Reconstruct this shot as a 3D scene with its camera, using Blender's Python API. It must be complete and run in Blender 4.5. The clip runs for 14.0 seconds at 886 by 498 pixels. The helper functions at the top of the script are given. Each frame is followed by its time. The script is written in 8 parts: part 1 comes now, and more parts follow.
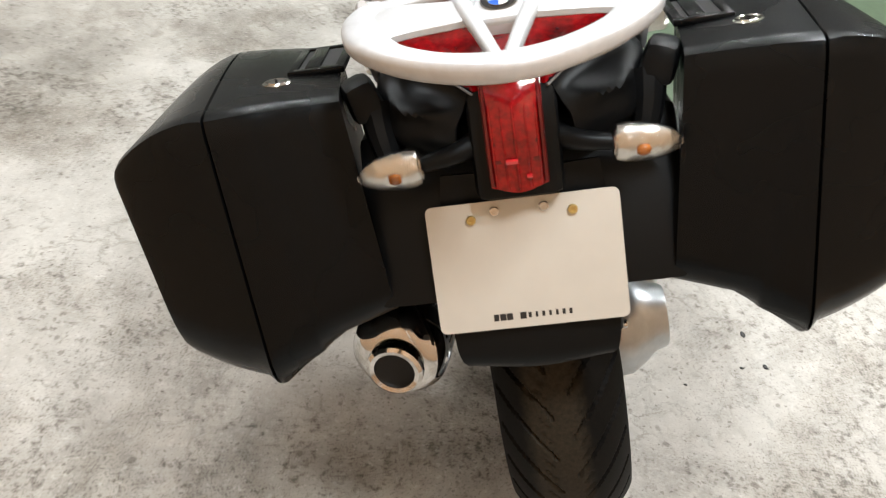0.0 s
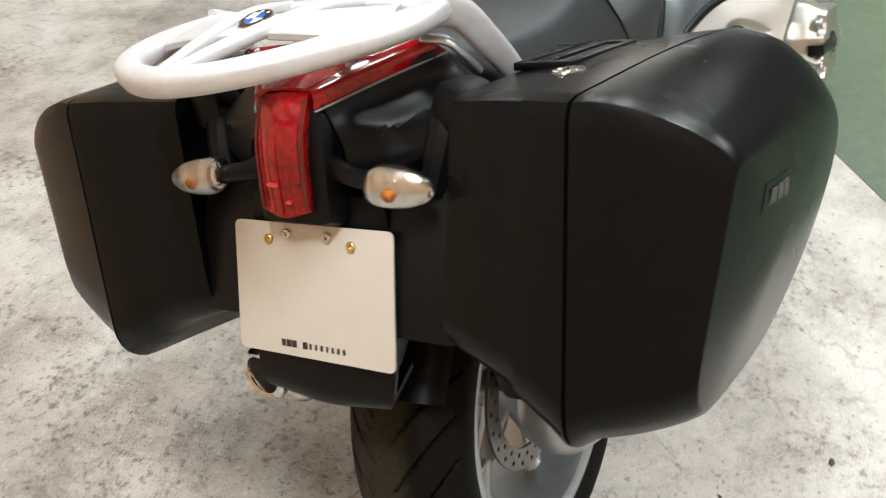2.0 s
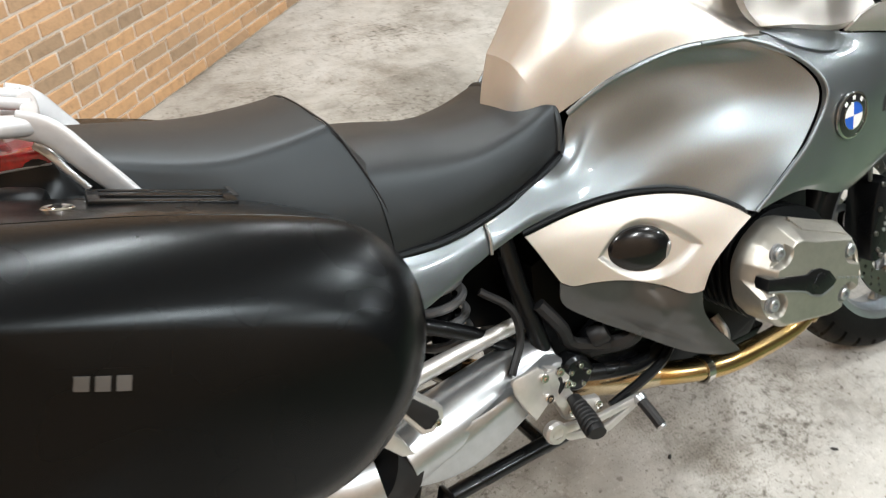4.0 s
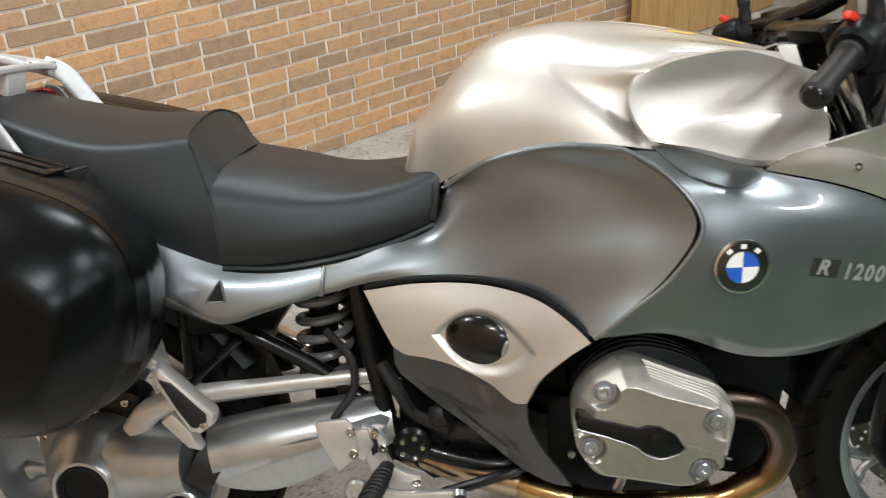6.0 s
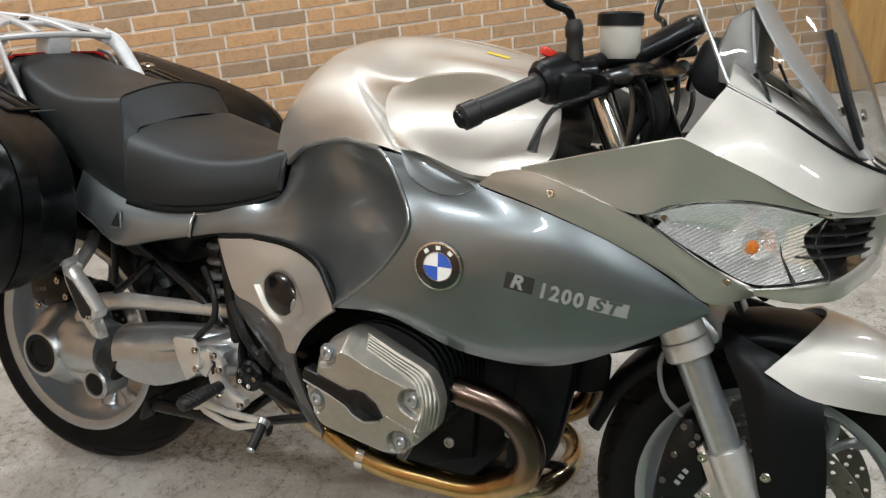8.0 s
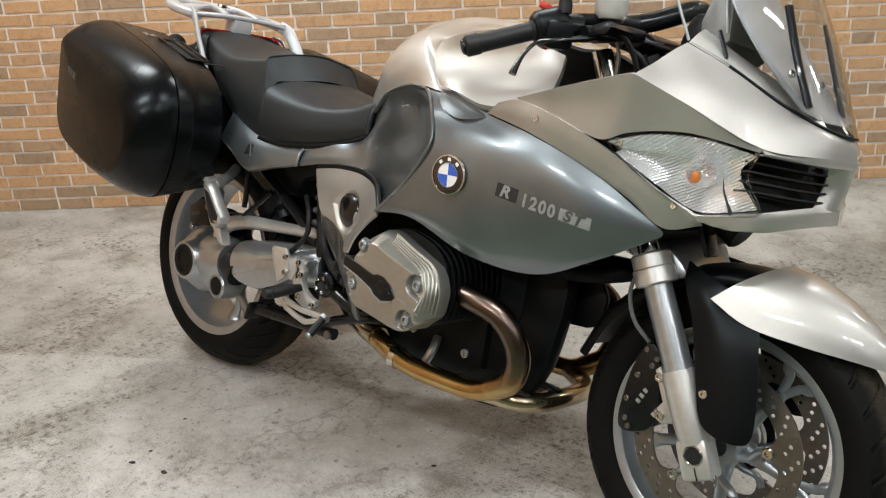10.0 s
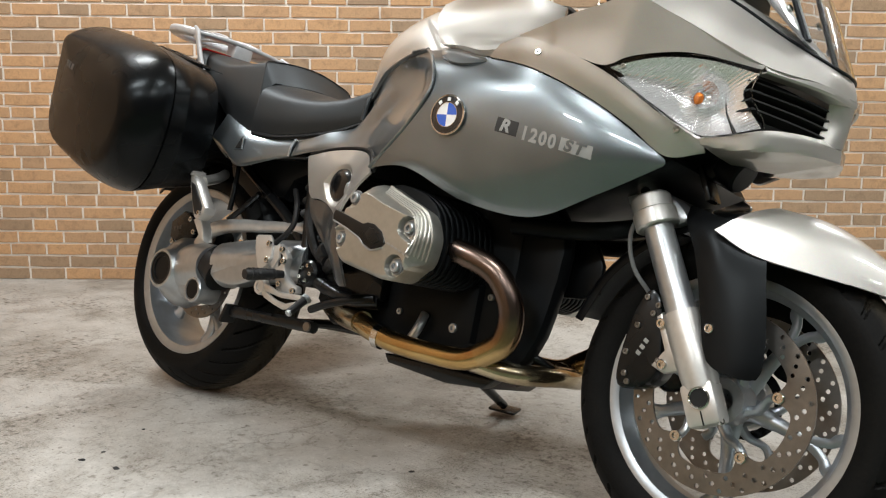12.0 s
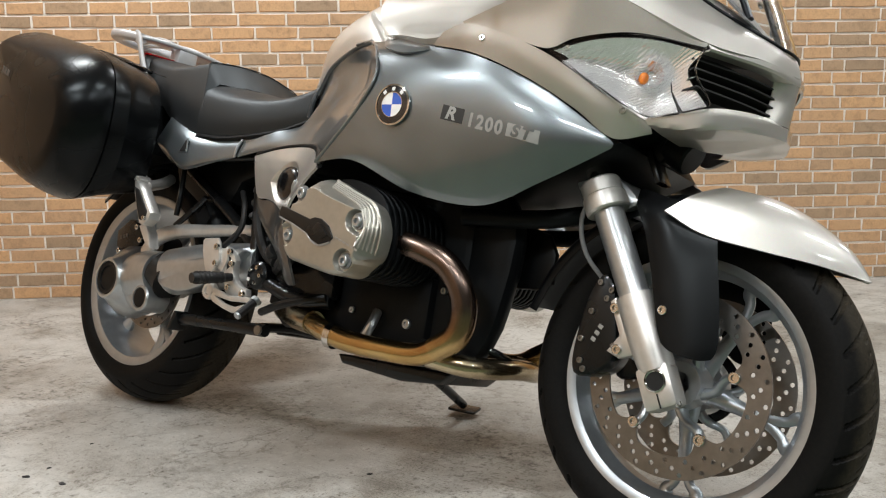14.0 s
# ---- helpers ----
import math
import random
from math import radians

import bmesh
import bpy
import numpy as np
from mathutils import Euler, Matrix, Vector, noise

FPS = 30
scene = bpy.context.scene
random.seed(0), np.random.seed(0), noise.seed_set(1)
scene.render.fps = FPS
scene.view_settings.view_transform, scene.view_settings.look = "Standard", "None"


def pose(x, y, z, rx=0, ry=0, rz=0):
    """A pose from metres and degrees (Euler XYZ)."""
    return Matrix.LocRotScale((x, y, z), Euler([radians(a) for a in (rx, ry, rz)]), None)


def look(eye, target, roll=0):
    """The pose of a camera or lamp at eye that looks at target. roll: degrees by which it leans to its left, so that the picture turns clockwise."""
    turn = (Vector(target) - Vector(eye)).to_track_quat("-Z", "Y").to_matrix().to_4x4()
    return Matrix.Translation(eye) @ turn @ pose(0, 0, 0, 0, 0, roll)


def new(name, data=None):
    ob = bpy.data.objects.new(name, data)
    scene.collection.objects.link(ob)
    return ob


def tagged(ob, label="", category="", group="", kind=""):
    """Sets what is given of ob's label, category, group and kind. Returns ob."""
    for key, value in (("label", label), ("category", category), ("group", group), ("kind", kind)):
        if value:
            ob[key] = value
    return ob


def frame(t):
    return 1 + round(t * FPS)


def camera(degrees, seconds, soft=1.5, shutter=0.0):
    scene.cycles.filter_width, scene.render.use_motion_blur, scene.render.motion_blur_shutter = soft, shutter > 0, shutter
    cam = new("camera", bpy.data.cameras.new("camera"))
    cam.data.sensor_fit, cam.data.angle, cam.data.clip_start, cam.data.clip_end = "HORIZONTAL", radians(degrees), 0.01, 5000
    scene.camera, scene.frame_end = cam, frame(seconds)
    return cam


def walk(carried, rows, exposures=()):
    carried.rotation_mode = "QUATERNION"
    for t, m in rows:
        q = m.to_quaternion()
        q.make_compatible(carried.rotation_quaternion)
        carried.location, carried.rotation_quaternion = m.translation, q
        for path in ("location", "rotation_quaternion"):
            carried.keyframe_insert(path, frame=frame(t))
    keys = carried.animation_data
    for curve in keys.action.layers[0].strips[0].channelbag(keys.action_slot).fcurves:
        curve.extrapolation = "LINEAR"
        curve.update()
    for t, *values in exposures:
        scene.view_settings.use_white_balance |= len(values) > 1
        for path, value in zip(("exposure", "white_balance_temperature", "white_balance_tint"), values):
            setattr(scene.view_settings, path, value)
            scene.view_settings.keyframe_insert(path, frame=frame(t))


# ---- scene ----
cam = camera(53.0, 14.0, soft=1.15, shutter=0.35)
PATH = [
    (0, (-1.133, 0.368, 1.389), (0.405, 0.256, 0.116), 7.4),
    (0.5, (-1.225, 0.162, 1.402), (0.331, 0.345, 0.158), 2.4),
    (1, (-1.15, 0.024, 1.392), (0.369, 0.339, 0.13), 0.5),
    (1.5, (-1.021, -0.15, 1.419), (0.422, 0.368, 0.135), -0.8),
    (2, (-0.914, -0.295, 1.406), (0.434, 0.432, 0.119), -1.4),
    (2.5, (-0.778, -0.564, 1.429), (0.389, 0.487, 0.191), -2.8),
    (3, (-0.615, -0.707, 1.428), (0.417, 0.455, 0.168), -3.4),
    (3.5, (-0.365, -0.831, 1.445), (0.586, 0.461, 0.25), -1.0),
    (3.7, (-0.281, -0.882, 1.453), (0.604, 0.474, 0.278), -2.0),
    (5.8, (0.6, -1.157, 1.423), (0.528, 0.576, 0.427), -2.2),
    (6, (0.672, -1.167, 1.428), (0.566, 0.559, 0.423), -3.3),
    (6.5, (0.913, -1.214, 1.453), (0.537, 0.472, 0.445), -4.6),
    (7, (1.132, -1.231, 1.45), (0.568, 0.412, 0.458), -5.1),
    (7.5, (1.326, -1.199, 1.414), (0.673, 0.423, 0.444), -3.1),
    (8, (1.553, -1.156, 1.443), (0.74, 0.403, 0.489), -4.6),
    (8.2, (1.627, -1.155, 1.443), (0.75, 0.358, 0.473), -5.0),
    (10.3, (2.089, -1.35, 1.158), (0.811, 0.05, 0.519), -1.5),
    (10.5, (2.083, -1.364, 1.059), (0.805, 0.065, 0.486), -0.7),
    (11, (2.074, -1.395, 0.909), (0.731, 0.014, 0.448), -0.4),
    (11.5, (2.07, -1.407, 0.844), (0.786, 0.068, 0.428), 0.7),
    (12, (2.085, -1.404, 0.807), (0.804, 0.098, 0.484), 0.6),
    (12.5, (2.08, -1.376, 0.773), (0.852, 0.163, 0.418), 0.5),
    (13, (2.086, -1.371, 0.76), (0.868, 0.187, 0.462), -0.5),
    (13.5, (2.087, -1.37, 0.76), (0.867, 0.187, 0.47), -0.8),
    (14, (2.088, -1.369, 0.759), (0.868, 0.189, 0.47), -0.9),
]
walk(cam, [(t, look(eye, target, roll)) for t, eye, target, roll in PATH],
     exposures=[(0.0, 0.03), (3.7, 0.02), (6.0, -0.35), (8.2, -0.55), (10.5, -0.48), (14.0, -0.43)])

# ------------------------------------------------------------------ light
world = bpy.data.worlds.new("room_air")
scene.world = world
world.use_nodes = True
world.node_tree.nodes["Background"].inputs["Color"].default_value = (1.0, 0.95, 0.88, 1)
world.node_tree.nodes["Background"].inputs["Strength"].default_value = 0.05

WALL_TURN = 41.0      # heading of the long brick wall against the motorcycle
CORNER = Vector((-2.15, 0.19, 0.0))
ALONG = Vector((math.cos(radians(WALL_TURN)), math.sin(radians(WALL_TURN)), 0))
INTO = Vector((ALONG.y, -ALONG.x, 0))   # from the long wall into the room
CEILING = 2.75


def room(a, b, z=0.0):
    """A place in the room: a metres along the long wall, b metres out from it."""
    return CORNER + ALONG * a + INTO * b + Vector((0, 0, z))


def tube_lamp(a, b, watts, length=0.62, turned=0.0):
    data = bpy.data.lights.new("ceiling_tube", "AREA")
    data.shape, data.size, data.size_y, data.energy = "RECTANGLE", length, 0.10, watts
    data.color = (0.972, 1.0, 1.005)
    ob = new("ceiling_tube", data)
    place = room(a, b, CEILING - 0.10)
    ob.matrix_world = pose(place.x, place.y, place.z, 0, 0, WALL_TURN + turned)
    return ob


LAMPS = [(a, b) for b in (1.0, 3.2) for a in (0.8, 2.6, 4.4, 6.2)] + [(0.8, 5.0), (2.6, 5.0), (4.4, 5.0)]
for a, b in LAMPS:
    tube_lamp(a, b, (45 if a < 1.5 else 35 if a < 3 else 27) * (1.25 if b > 4 else 1.0))

# -------------------------------------------------------------- materials


def material(name):
    m = bpy.data.materials.new(name)
    m.use_nodes = True
    nt = m.node_tree
    return m, nt, nt.nodes["Principled BSDF"]


def node(nt, kind, **values):
    n = nt.nodes.new(kind)
    for key, value in values.items():
        n.inputs[key].default_value = value
    return n


def coords(nt, scale=(1, 1, 1)):
    tc = nt.nodes.new("ShaderNodeTexCoord")
    mp = node(nt, "ShaderNodeMapping", Scale=scale)
    nt.links.new(tc.outputs["Object"], mp.inputs["Vector"])
    return mp.outputs["Vector"]


def noise_tex(nt, vec, scale, detail=4.0, rough=0.55):
    n = node(nt, "ShaderNodeTexNoise", Scale=scale, Detail=detail, Roughness=rough)
    nt.links.new(vec, n.inputs["Vector"])
    return n.outputs["Fac"]


def ramp(nt, fac, stops):
    r = nt.nodes.new("ShaderNodeValToRGB")
    while len(r.color_ramp.elements) < len(stops):
        r.color_ramp.elements.new(0.5)
    for e, (at, colour) in zip(r.color_ramp.elements, stops):
        e.position, e.color = at, (*colour, 1)
    nt.links.new(fac, r.inputs["Fac"])
    return r.outputs["Color"]


def bump(nt, bsdf, height, strength, distance=0.002):
    b = node(nt, "ShaderNodeBump", Strength=strength, Distance=distance)
    nt.links.new(height, b.inputs["Height"])
    nt.links.new(b.outputs["Normal"], bsdf.inputs["Normal"])
    return b


def mixed(nt, fac, a, b, how="MIX"):
    m = nt.nodes.new("ShaderNodeMix")
    m.data_type, m.blend_type = "RGBA", how
    for sock, v in ((m.inputs[0], fac), (m.inputs[6], a), (m.inputs[7], b)):
        if isinstance(v, (int, float)):
            sock.default_value = v
        elif isinstance(v, tuple):
            sock.default_value = (*v, 1)
        else:
            nt.links.new(v, sock)
    return m.outputs[2]


def surface(name, colour, rough=0.5, metal=0.0, coat=0.0, spread=0.12, grain=60.0, rough_spread=0.1,
            relief=0.0, relief_scale=400.0, spec=0.5, sheen=(1, 1, 1)):
    """A plain surface with uneven tone and gloss at two scales, and fine relief."""
    m, nt, b = material(name)
    vec = coords(nt)
    fine, broad = noise_tex(nt, vec, grain), noise_tex(nt, vec, grain / 9, 2.0)
    dark = tuple(c * (1 - spread) for c in colour)
    light = tuple(min(1.0, c * (1 + spread)) for c in colour)
    tone = mixed(nt, 0.5, fine, broad)
    nt.links.new(ramp(nt, tone, [(0.3, dark), (0.7, light)]), b.inputs["Base Color"])
    r = node(nt, "ShaderNodeMapRange", **{"To Min": max(0.02, rough - rough_spread), "To Max": min(1.0, rough + rough_spread)})
    nt.links.new(broad, r.inputs["Value"])
    nt.links.new(r.outputs["Result"], b.inputs["Roughness"])
    b.inputs["Metallic"].default_value = metal
    b.inputs["Coat Weight"].default_value = coat
    b.inputs["Coat Roughness"].default_value = 0.04
    b.inputs["Specular IOR Level"].default_value = spec
    b.inputs["Specular Tint"].default_value = (*sheen, 1)
    if relief:
        bump(nt, b, noise_tex(nt, vec, relief_scale, 2.0), relief, 0.001)
    return m


def flake_paint(name, colour, rough=0.32, metal=0.75):
    """Metallic lacquer: fine flakes under a clear coat."""
    m, nt, b = material(name)
    vec = coords(nt)
    flakes = nt.nodes.new("ShaderNodeTexVoronoi")
    flakes.inputs["Scale"].default_value = 1500
    nt.links.new(vec, flakes.inputs["Vector"])
    broad = noise_tex(nt, vec, 6, 2)
    dark, light = tuple(c * 0.86 for c in colour), tuple(min(1, c * 1.12) for c in colour)
    col = mixed(nt, 0.12, ramp(nt, broad, [(0.3, dark), (0.7, light)]), flakes.outputs["Color"], "OVERLAY")
    nt.links.new(col, b.inputs["Base Color"])
    b.inputs["Metallic"].default_value, b.inputs["Roughness"].default_value = metal, rough
    b.inputs["Coat Weight"].default_value, b.inputs["Coat Roughness"].default_value = 1.0, 0.03
    bump(nt, b, flakes.outputs["Distance"], 0.02, 0.0005)
    return m


def clear(name, tint=(1, 1, 1), rough=0.02, ior=1.45, ribs=0.0, ribs_scale=60.0, axis="X"):
    m, nt, b = material(name)
    b.inputs["Base Color"].default_value = (*tint, 1)
    b.inputs["Transmission Weight"].default_value, b.inputs["IOR"].default_value = 1.0, ior
    b.inputs["Roughness"].default_value = rough
    if ribs:
        w = nt.nodes.new("ShaderNodeTexWave")
        w.bands_direction = axis
        w.inputs["Scale"].default_value = ribs_scale
        nt.links.new(coords(nt), w.inputs["Vector"])
        bump(nt, b, w.outputs["Fac"], ribs, 0.004)
    return m


def faceted(name, colour, scale, depth):
    """Bright metal pressed into small facets."""
    m, nt, b = material(name)
    b.inputs["Base Color"].default_value = (*colour, 1)
    b.inputs["Metallic"].default_value, b.inputs["Roughness"].default_value = 1.0, 0.20
    v = nt.nodes.new("ShaderNodeTexVoronoi")
    v.inputs["Scale"].default_value = scale
    nt.links.new(coords(nt), v.inputs["Vector"])
    bump(nt, b, v.outputs["Distance"], depth, 0.008)
    return m


def tyre_rubber():
    """Black rubber with a dusty brown, worn crown."""
    m, nt, b = material("tyre_rubber")
    vec = coords(nt)
    sep = node(nt, "ShaderNodeSeparateXYZ")
    nt.links.new(vec, sep.inputs[0])
    side = node(nt, "ShaderNodeMath")
    side.operation = "ABSOLUTE"
    nt.links.new(sep.outputs["Y"], side.inputs[0])
    wobble = node(nt, "ShaderNodeMath")
    wobble.operation = "MULTIPLY_ADD"
    nt.links.new(noise_tex(nt, vec, 45, 5, 0.7), wobble.inputs[0])
    wobble.inputs[1].default_value = 0.020
    nt.links.new(side.outputs[0], wobble.inputs[2])
    crown = ramp(nt, wobble.outputs[0], [(0.042, (0.030, 0.0255, 0.019)), (0.058, (0.0052, 0.0051, 0.005))])
    dust = ramp(nt, noise_tex(nt, vec, 160, 5, 0.7), [(0.35, (0.6, 0.6, 0.6)), (0.62, (1.25, 1.22, 1.15))])
    nt.links.new(mixed(nt, 0.8, crown, dust, "MULTIPLY"), b.inputs["Base Color"])
    b.inputs["Roughness"].default_value = 0.62
    b.inputs["Specular IOR Level"].default_value = 0.10
    bump(nt, b, noise_tex(nt, vec, 500, 2.0), 0.1, 0.001)
    return m


BLUE = flake_paint("slate_blue_metallic_lacquer", (0.188, 0.212, 0.226), 0.35, 0.84)
CHAMPAGNE = flake_paint("champagne_silver_metallic_lacquer", (0.53, 0.512, 0.480), 0.46, 0.82)
GREY_PLASTIC = surface("grey_metallic_lacquered_plastic", (0.058, 0.060, 0.060), 0.32, 0.5, coat=0.5, relief=0.03)
BLACK_LACQUER = surface("black_gloss_lacquer", (0.004, 0.004, 0.0045), 0.25, coat=0.35, spec=0.3)
BLACK_PLASTIC = surface("black_matt_plastic", (0.004, 0.0043, 0.0048), 0.38, relief=0.10, relief_scale=900, spec=0.18, sheen=(0.88, 0.96, 1.0))
CASE_BLACK = surface("black_moulded_case_plastic", (0.0024, 0.0025, 0.0028), 0.27, relief=0.06, relief_scale=1200, rough_spread=0.05, spec=0.18, sheen=(0.86, 0.95, 1.0))
BLACK_METAL = surface("black_painted_metal", (0.0045, 0.0047, 0.0052), 0.28, 0.0, coat=0.2, spec=0.25, sheen=(0.88, 0.95, 1.0))
ENGINE_BLACK = surface("black_engine_casting", (0.0042, 0.0045, 0.005), 0.46, relief=0.25, relief_scale=300, spec=0.18, sheen=(0.85, 0.94, 1.0))
RUBBER = tyre_rubber()
GRIP_RUBBER = surface("soft_black_rubber", (0.009, 0.009, 0.0095), 0.5, relief=0.1, spec=0.35)
CAST_ALU = surface("silver_painted_aluminium", (0.46, 0.485, 0.505), 0.31, 0.85, relief=0.06, relief_scale=700)
WHEEL_ALU = surface("silver_lacquered_wheel", (0.42, 0.455, 0.49), 0.34, 0.85, relief=0.05, relief_scale=700)
LAMP_SHELL = faceted("faceted_lamp_shell", (0.70, 0.70, 0.68), 70, 0.14)
SATIN_ALU = surface("satin_cast_aluminium", (0.60, 0.59, 0.57), 0.36, 0.7, relief=0.10, relief_scale=600)
COVER_ALU = surface("warm_silver_magnesium_cover", (0.43, 0.42, 0.38), 0.38, 0.85, relief=0.12, relief_scale=800)
RACK_ALU = surface("white_silver_powder_coat", (0.53, 0.54, 0.555), 0.40, 0.4, relief=0.15, relief_scale=1500)
CHROME = surface("polished_steel", (0.66, 0.65, 0.63), 0.09, 1.0, spread=0.06, rough_spread=0.05)
DISC_STEEL = surface("brushed_disc_steel", (0.22, 0.213, 0.203), 0.36, 1.0, spread=0.2)
SPRING_GREY = surface("grey_spring_enamel", (0.16, 0.165, 0.17), 0.35, 0.1, coat=0.3)
# black that paints the shade inside openings; the grille slats share it
HOLE_BLACK = surface("shaded_opening_and_slat_black", (0.004, 0.004, 0.004), 0.8)
RED_PLASTIC = surface("red_switch_plastic", (0.55, 0.03, 0.015), 0.4)
DARK_RED = surface("dark_red_lamp_plastic", (0.10, 0.002, 0.003), 0.2, coat=0.3)
YELLOW_LABEL = surface("yellow_label", (0.62, 0.45, 0.03), 0.5)
WHITE_RES = surface("milky_white_plastic", (0.40, 0.39, 0.35), 0.35)
PLATE_WHITE = surface("cream_painted_plate", (0.55, 0.535, 0.49), 0.42, spread=0.04, grain=25)
TEXT_BLACK = surface("black_print", (0.02, 0.02, 0.02), 0.5)
BADGE_GREY = surface("dull_grey_badge_metal", (0.11, 0.11, 0.11), 0.45, 0.5)
BADGE_BLUE = surface("blue_enamel", (0.02, 0.10, 0.50), 0.2, coat=1.0)
BADGE_WHITE = surface("white_enamel", (0.80, 0.80, 0.80), 0.2, coat=1.0)
BADGE_BLACK = surface("black_enamel", (0.01, 0.01, 0.012), 0.2, coat=1.0)
POD_GREY = surface("warm_grey_satin_plastic", (0.13, 0.128, 0.122), 0.42, relief=0.08, relief_scale=900)
DECAL_SILVER = surface("silver_transfer", (0.33, 0.34, 0.335), 0.4, 0.35)
BRASS = surface("yellow_zinc_screw", (0.60, 0.47, 0.20), 0.35, 0.9)
CLEAR = clear("clear_lamp_plastic", (0.97, 0.97, 0.96), ribs=0.22, ribs_scale=110, axis="Y")
LENS = clear("clear_headlight_plastic", (0.98, 0.98, 0.98), ior=1.22)
SCREEN = clear("windscreen_plastic", (0.94, 0.955, 0.955), 0.0, 1.46)
BULB_RED = surface("bright_red_bulb_glass", (0.75, 0.03, 0.04), 0.1, coat=0.8)
RED_LENS = surface("red_lamp_plastic", (0.24, 0.002, 0.004), 0.10, coat=0.6, spread=0.75, grain=130, relief=0.5, relief_scale=120, spec=0.3)
AMBER = surface("amber_bulb_glass", (0.36, 0.10, 0.014), 0.15, coat=0.6, spread=0.5, grain=260)


def fluted_reflector():
    """Bright metal with fine slanted flutes and cut facets."""
    m, nt, b = material("fluted_bright_reflector")
    b.inputs["Base Color"].default_value = (0.90, 0.91, 0.92, 1)
    b.inputs["Metallic"].default_value, b.inputs["Roughness"].default_value = 0.82, 0.08
    tc = nt.nodes.new("ShaderNodeTexCoord")
    mp = node(nt, "ShaderNodeMapping", Rotation=(0, 0.55, 0))
    nt.links.new(tc.outputs["Object"], mp.inputs["Vector"])
    w = nt.nodes.new("ShaderNodeTexWave")
    w.bands_direction = "Z"
    w.inputs["Scale"].default_value, w.inputs["Distortion"].default_value = 62, 0.5
    nt.links.new(mp.outputs["Vector"], w.inputs["Vector"])
    v = nt.nodes.new("ShaderNodeTexVoronoi")
    v.inputs["Scale"].default_value = 55
    nt.links.new(mp.outputs["Vector"], v.inputs["Vector"])
    bump(nt, b, mixed(nt, 0.25, w.outputs["Fac"], v.outputs["Color"]), 0.24, 0.005)
    return m


FLUTED = fluted_reflector()


def seat_vinyl():
    m, nt, b = material("black_grained_vinyl")
    vec = coords(nt)
    tone = noise_tex(nt, vec, 9, 3)
    nt.links.new(ramp(nt, tone, [(0.3, (0.0100, 0.0103, 0.0107)), (0.75, (0.0155, 0.0158, 0.0163))]), b.inputs["Base Color"])
    b.inputs["Roughness"].default_value = 0.48
    b.inputs["Specular IOR Level"].default_value = 0.50
    b.inputs["Specular Tint"].default_value = (0.82, 0.93, 1.0, 1)
    v = nt.nodes.new("ShaderNodeTexVoronoi")
    v.inputs["Scale"].default_value = 900
    nt.links.new(vec, v.inputs["Vector"])
    bump(nt, b, v.outputs["Distance"], 0.14, 0.001)
    return m


def heat_pipe(name, cold, warm, hot, scale):
    """Steel that heat has tinted straw, gold and brown."""
    m, nt, b = material(name)
    vec = coords(nt)
    fac = noise_tex(nt, vec, scale, 3, 0.5)
    nt.links.new(ramp(nt, fac, [(0.25, cold), (0.5, warm), (0.75, hot)]), b.inputs["Base Color"])
    b.inputs["Metallic"].default_value = 1.0
    b.inputs["Roughness"].default_value = 0.22
    bump(nt, b, noise_tex(nt, vec, 150, 3), 0.05)
    return m


def header_steel():
    """The brown of the header runs out into gold towards the lower bend."""
    m, nt, b = material("brown_to_gold_heated_steel")
    vec = coords(nt)
    sep = node(nt, "ShaderNodeSeparateXYZ")
    nt.links.new(vec, sep.inputs[0])
    sway = node(nt, "ShaderNodeMath")
    sway.operation = "MULTIPLY_ADD"
    nt.links.new(noise_tex(nt, vec, 18, 3), sway.inputs[0])
    sway.inputs[1].default_value = 0.03
    nt.links.new(sep.outputs["Z"], sway.inputs[2])
    tint = ramp(nt, sway.outputs[0], [(0.305, (0.50, 0.35, 0.16)), (0.34, (0.27, 0.17, 0.09)), (0.385, (0.155, 0.112, 0.092))])
    nt.links.new(mixed(nt, 0.35, tint, ramp(nt, noise_tex(nt, vec, 14, 4), [(0.35, (0.55, 0.52, 0.5)), (0.6, (1, 1, 1))]), "MULTIPLY"), b.inputs["Base Color"])
    b.inputs["Metallic"].default_value = 1.0
    b.inputs["Roughness"].default_value = 0.27
    bump(nt, b, noise_tex(nt, vec, 150, 3), 0.05)
    return m


SEAT = seat_vinyl()
GOLD_PIPE = heat_pipe("straw_gold_heated_steel", (0.50, 0.38, 0.20), (0.52, 0.35, 0.14), (0.36, 0.19, 0.09), 9)
HEADER_PIPE = header_steel()
PALE_PIPE = heat_pipe("pale_heated_steel", (0.56, 0.50, 0.39), (0.50, 0.41, 0.27), (0.36, 0.26, 0.16), 14)


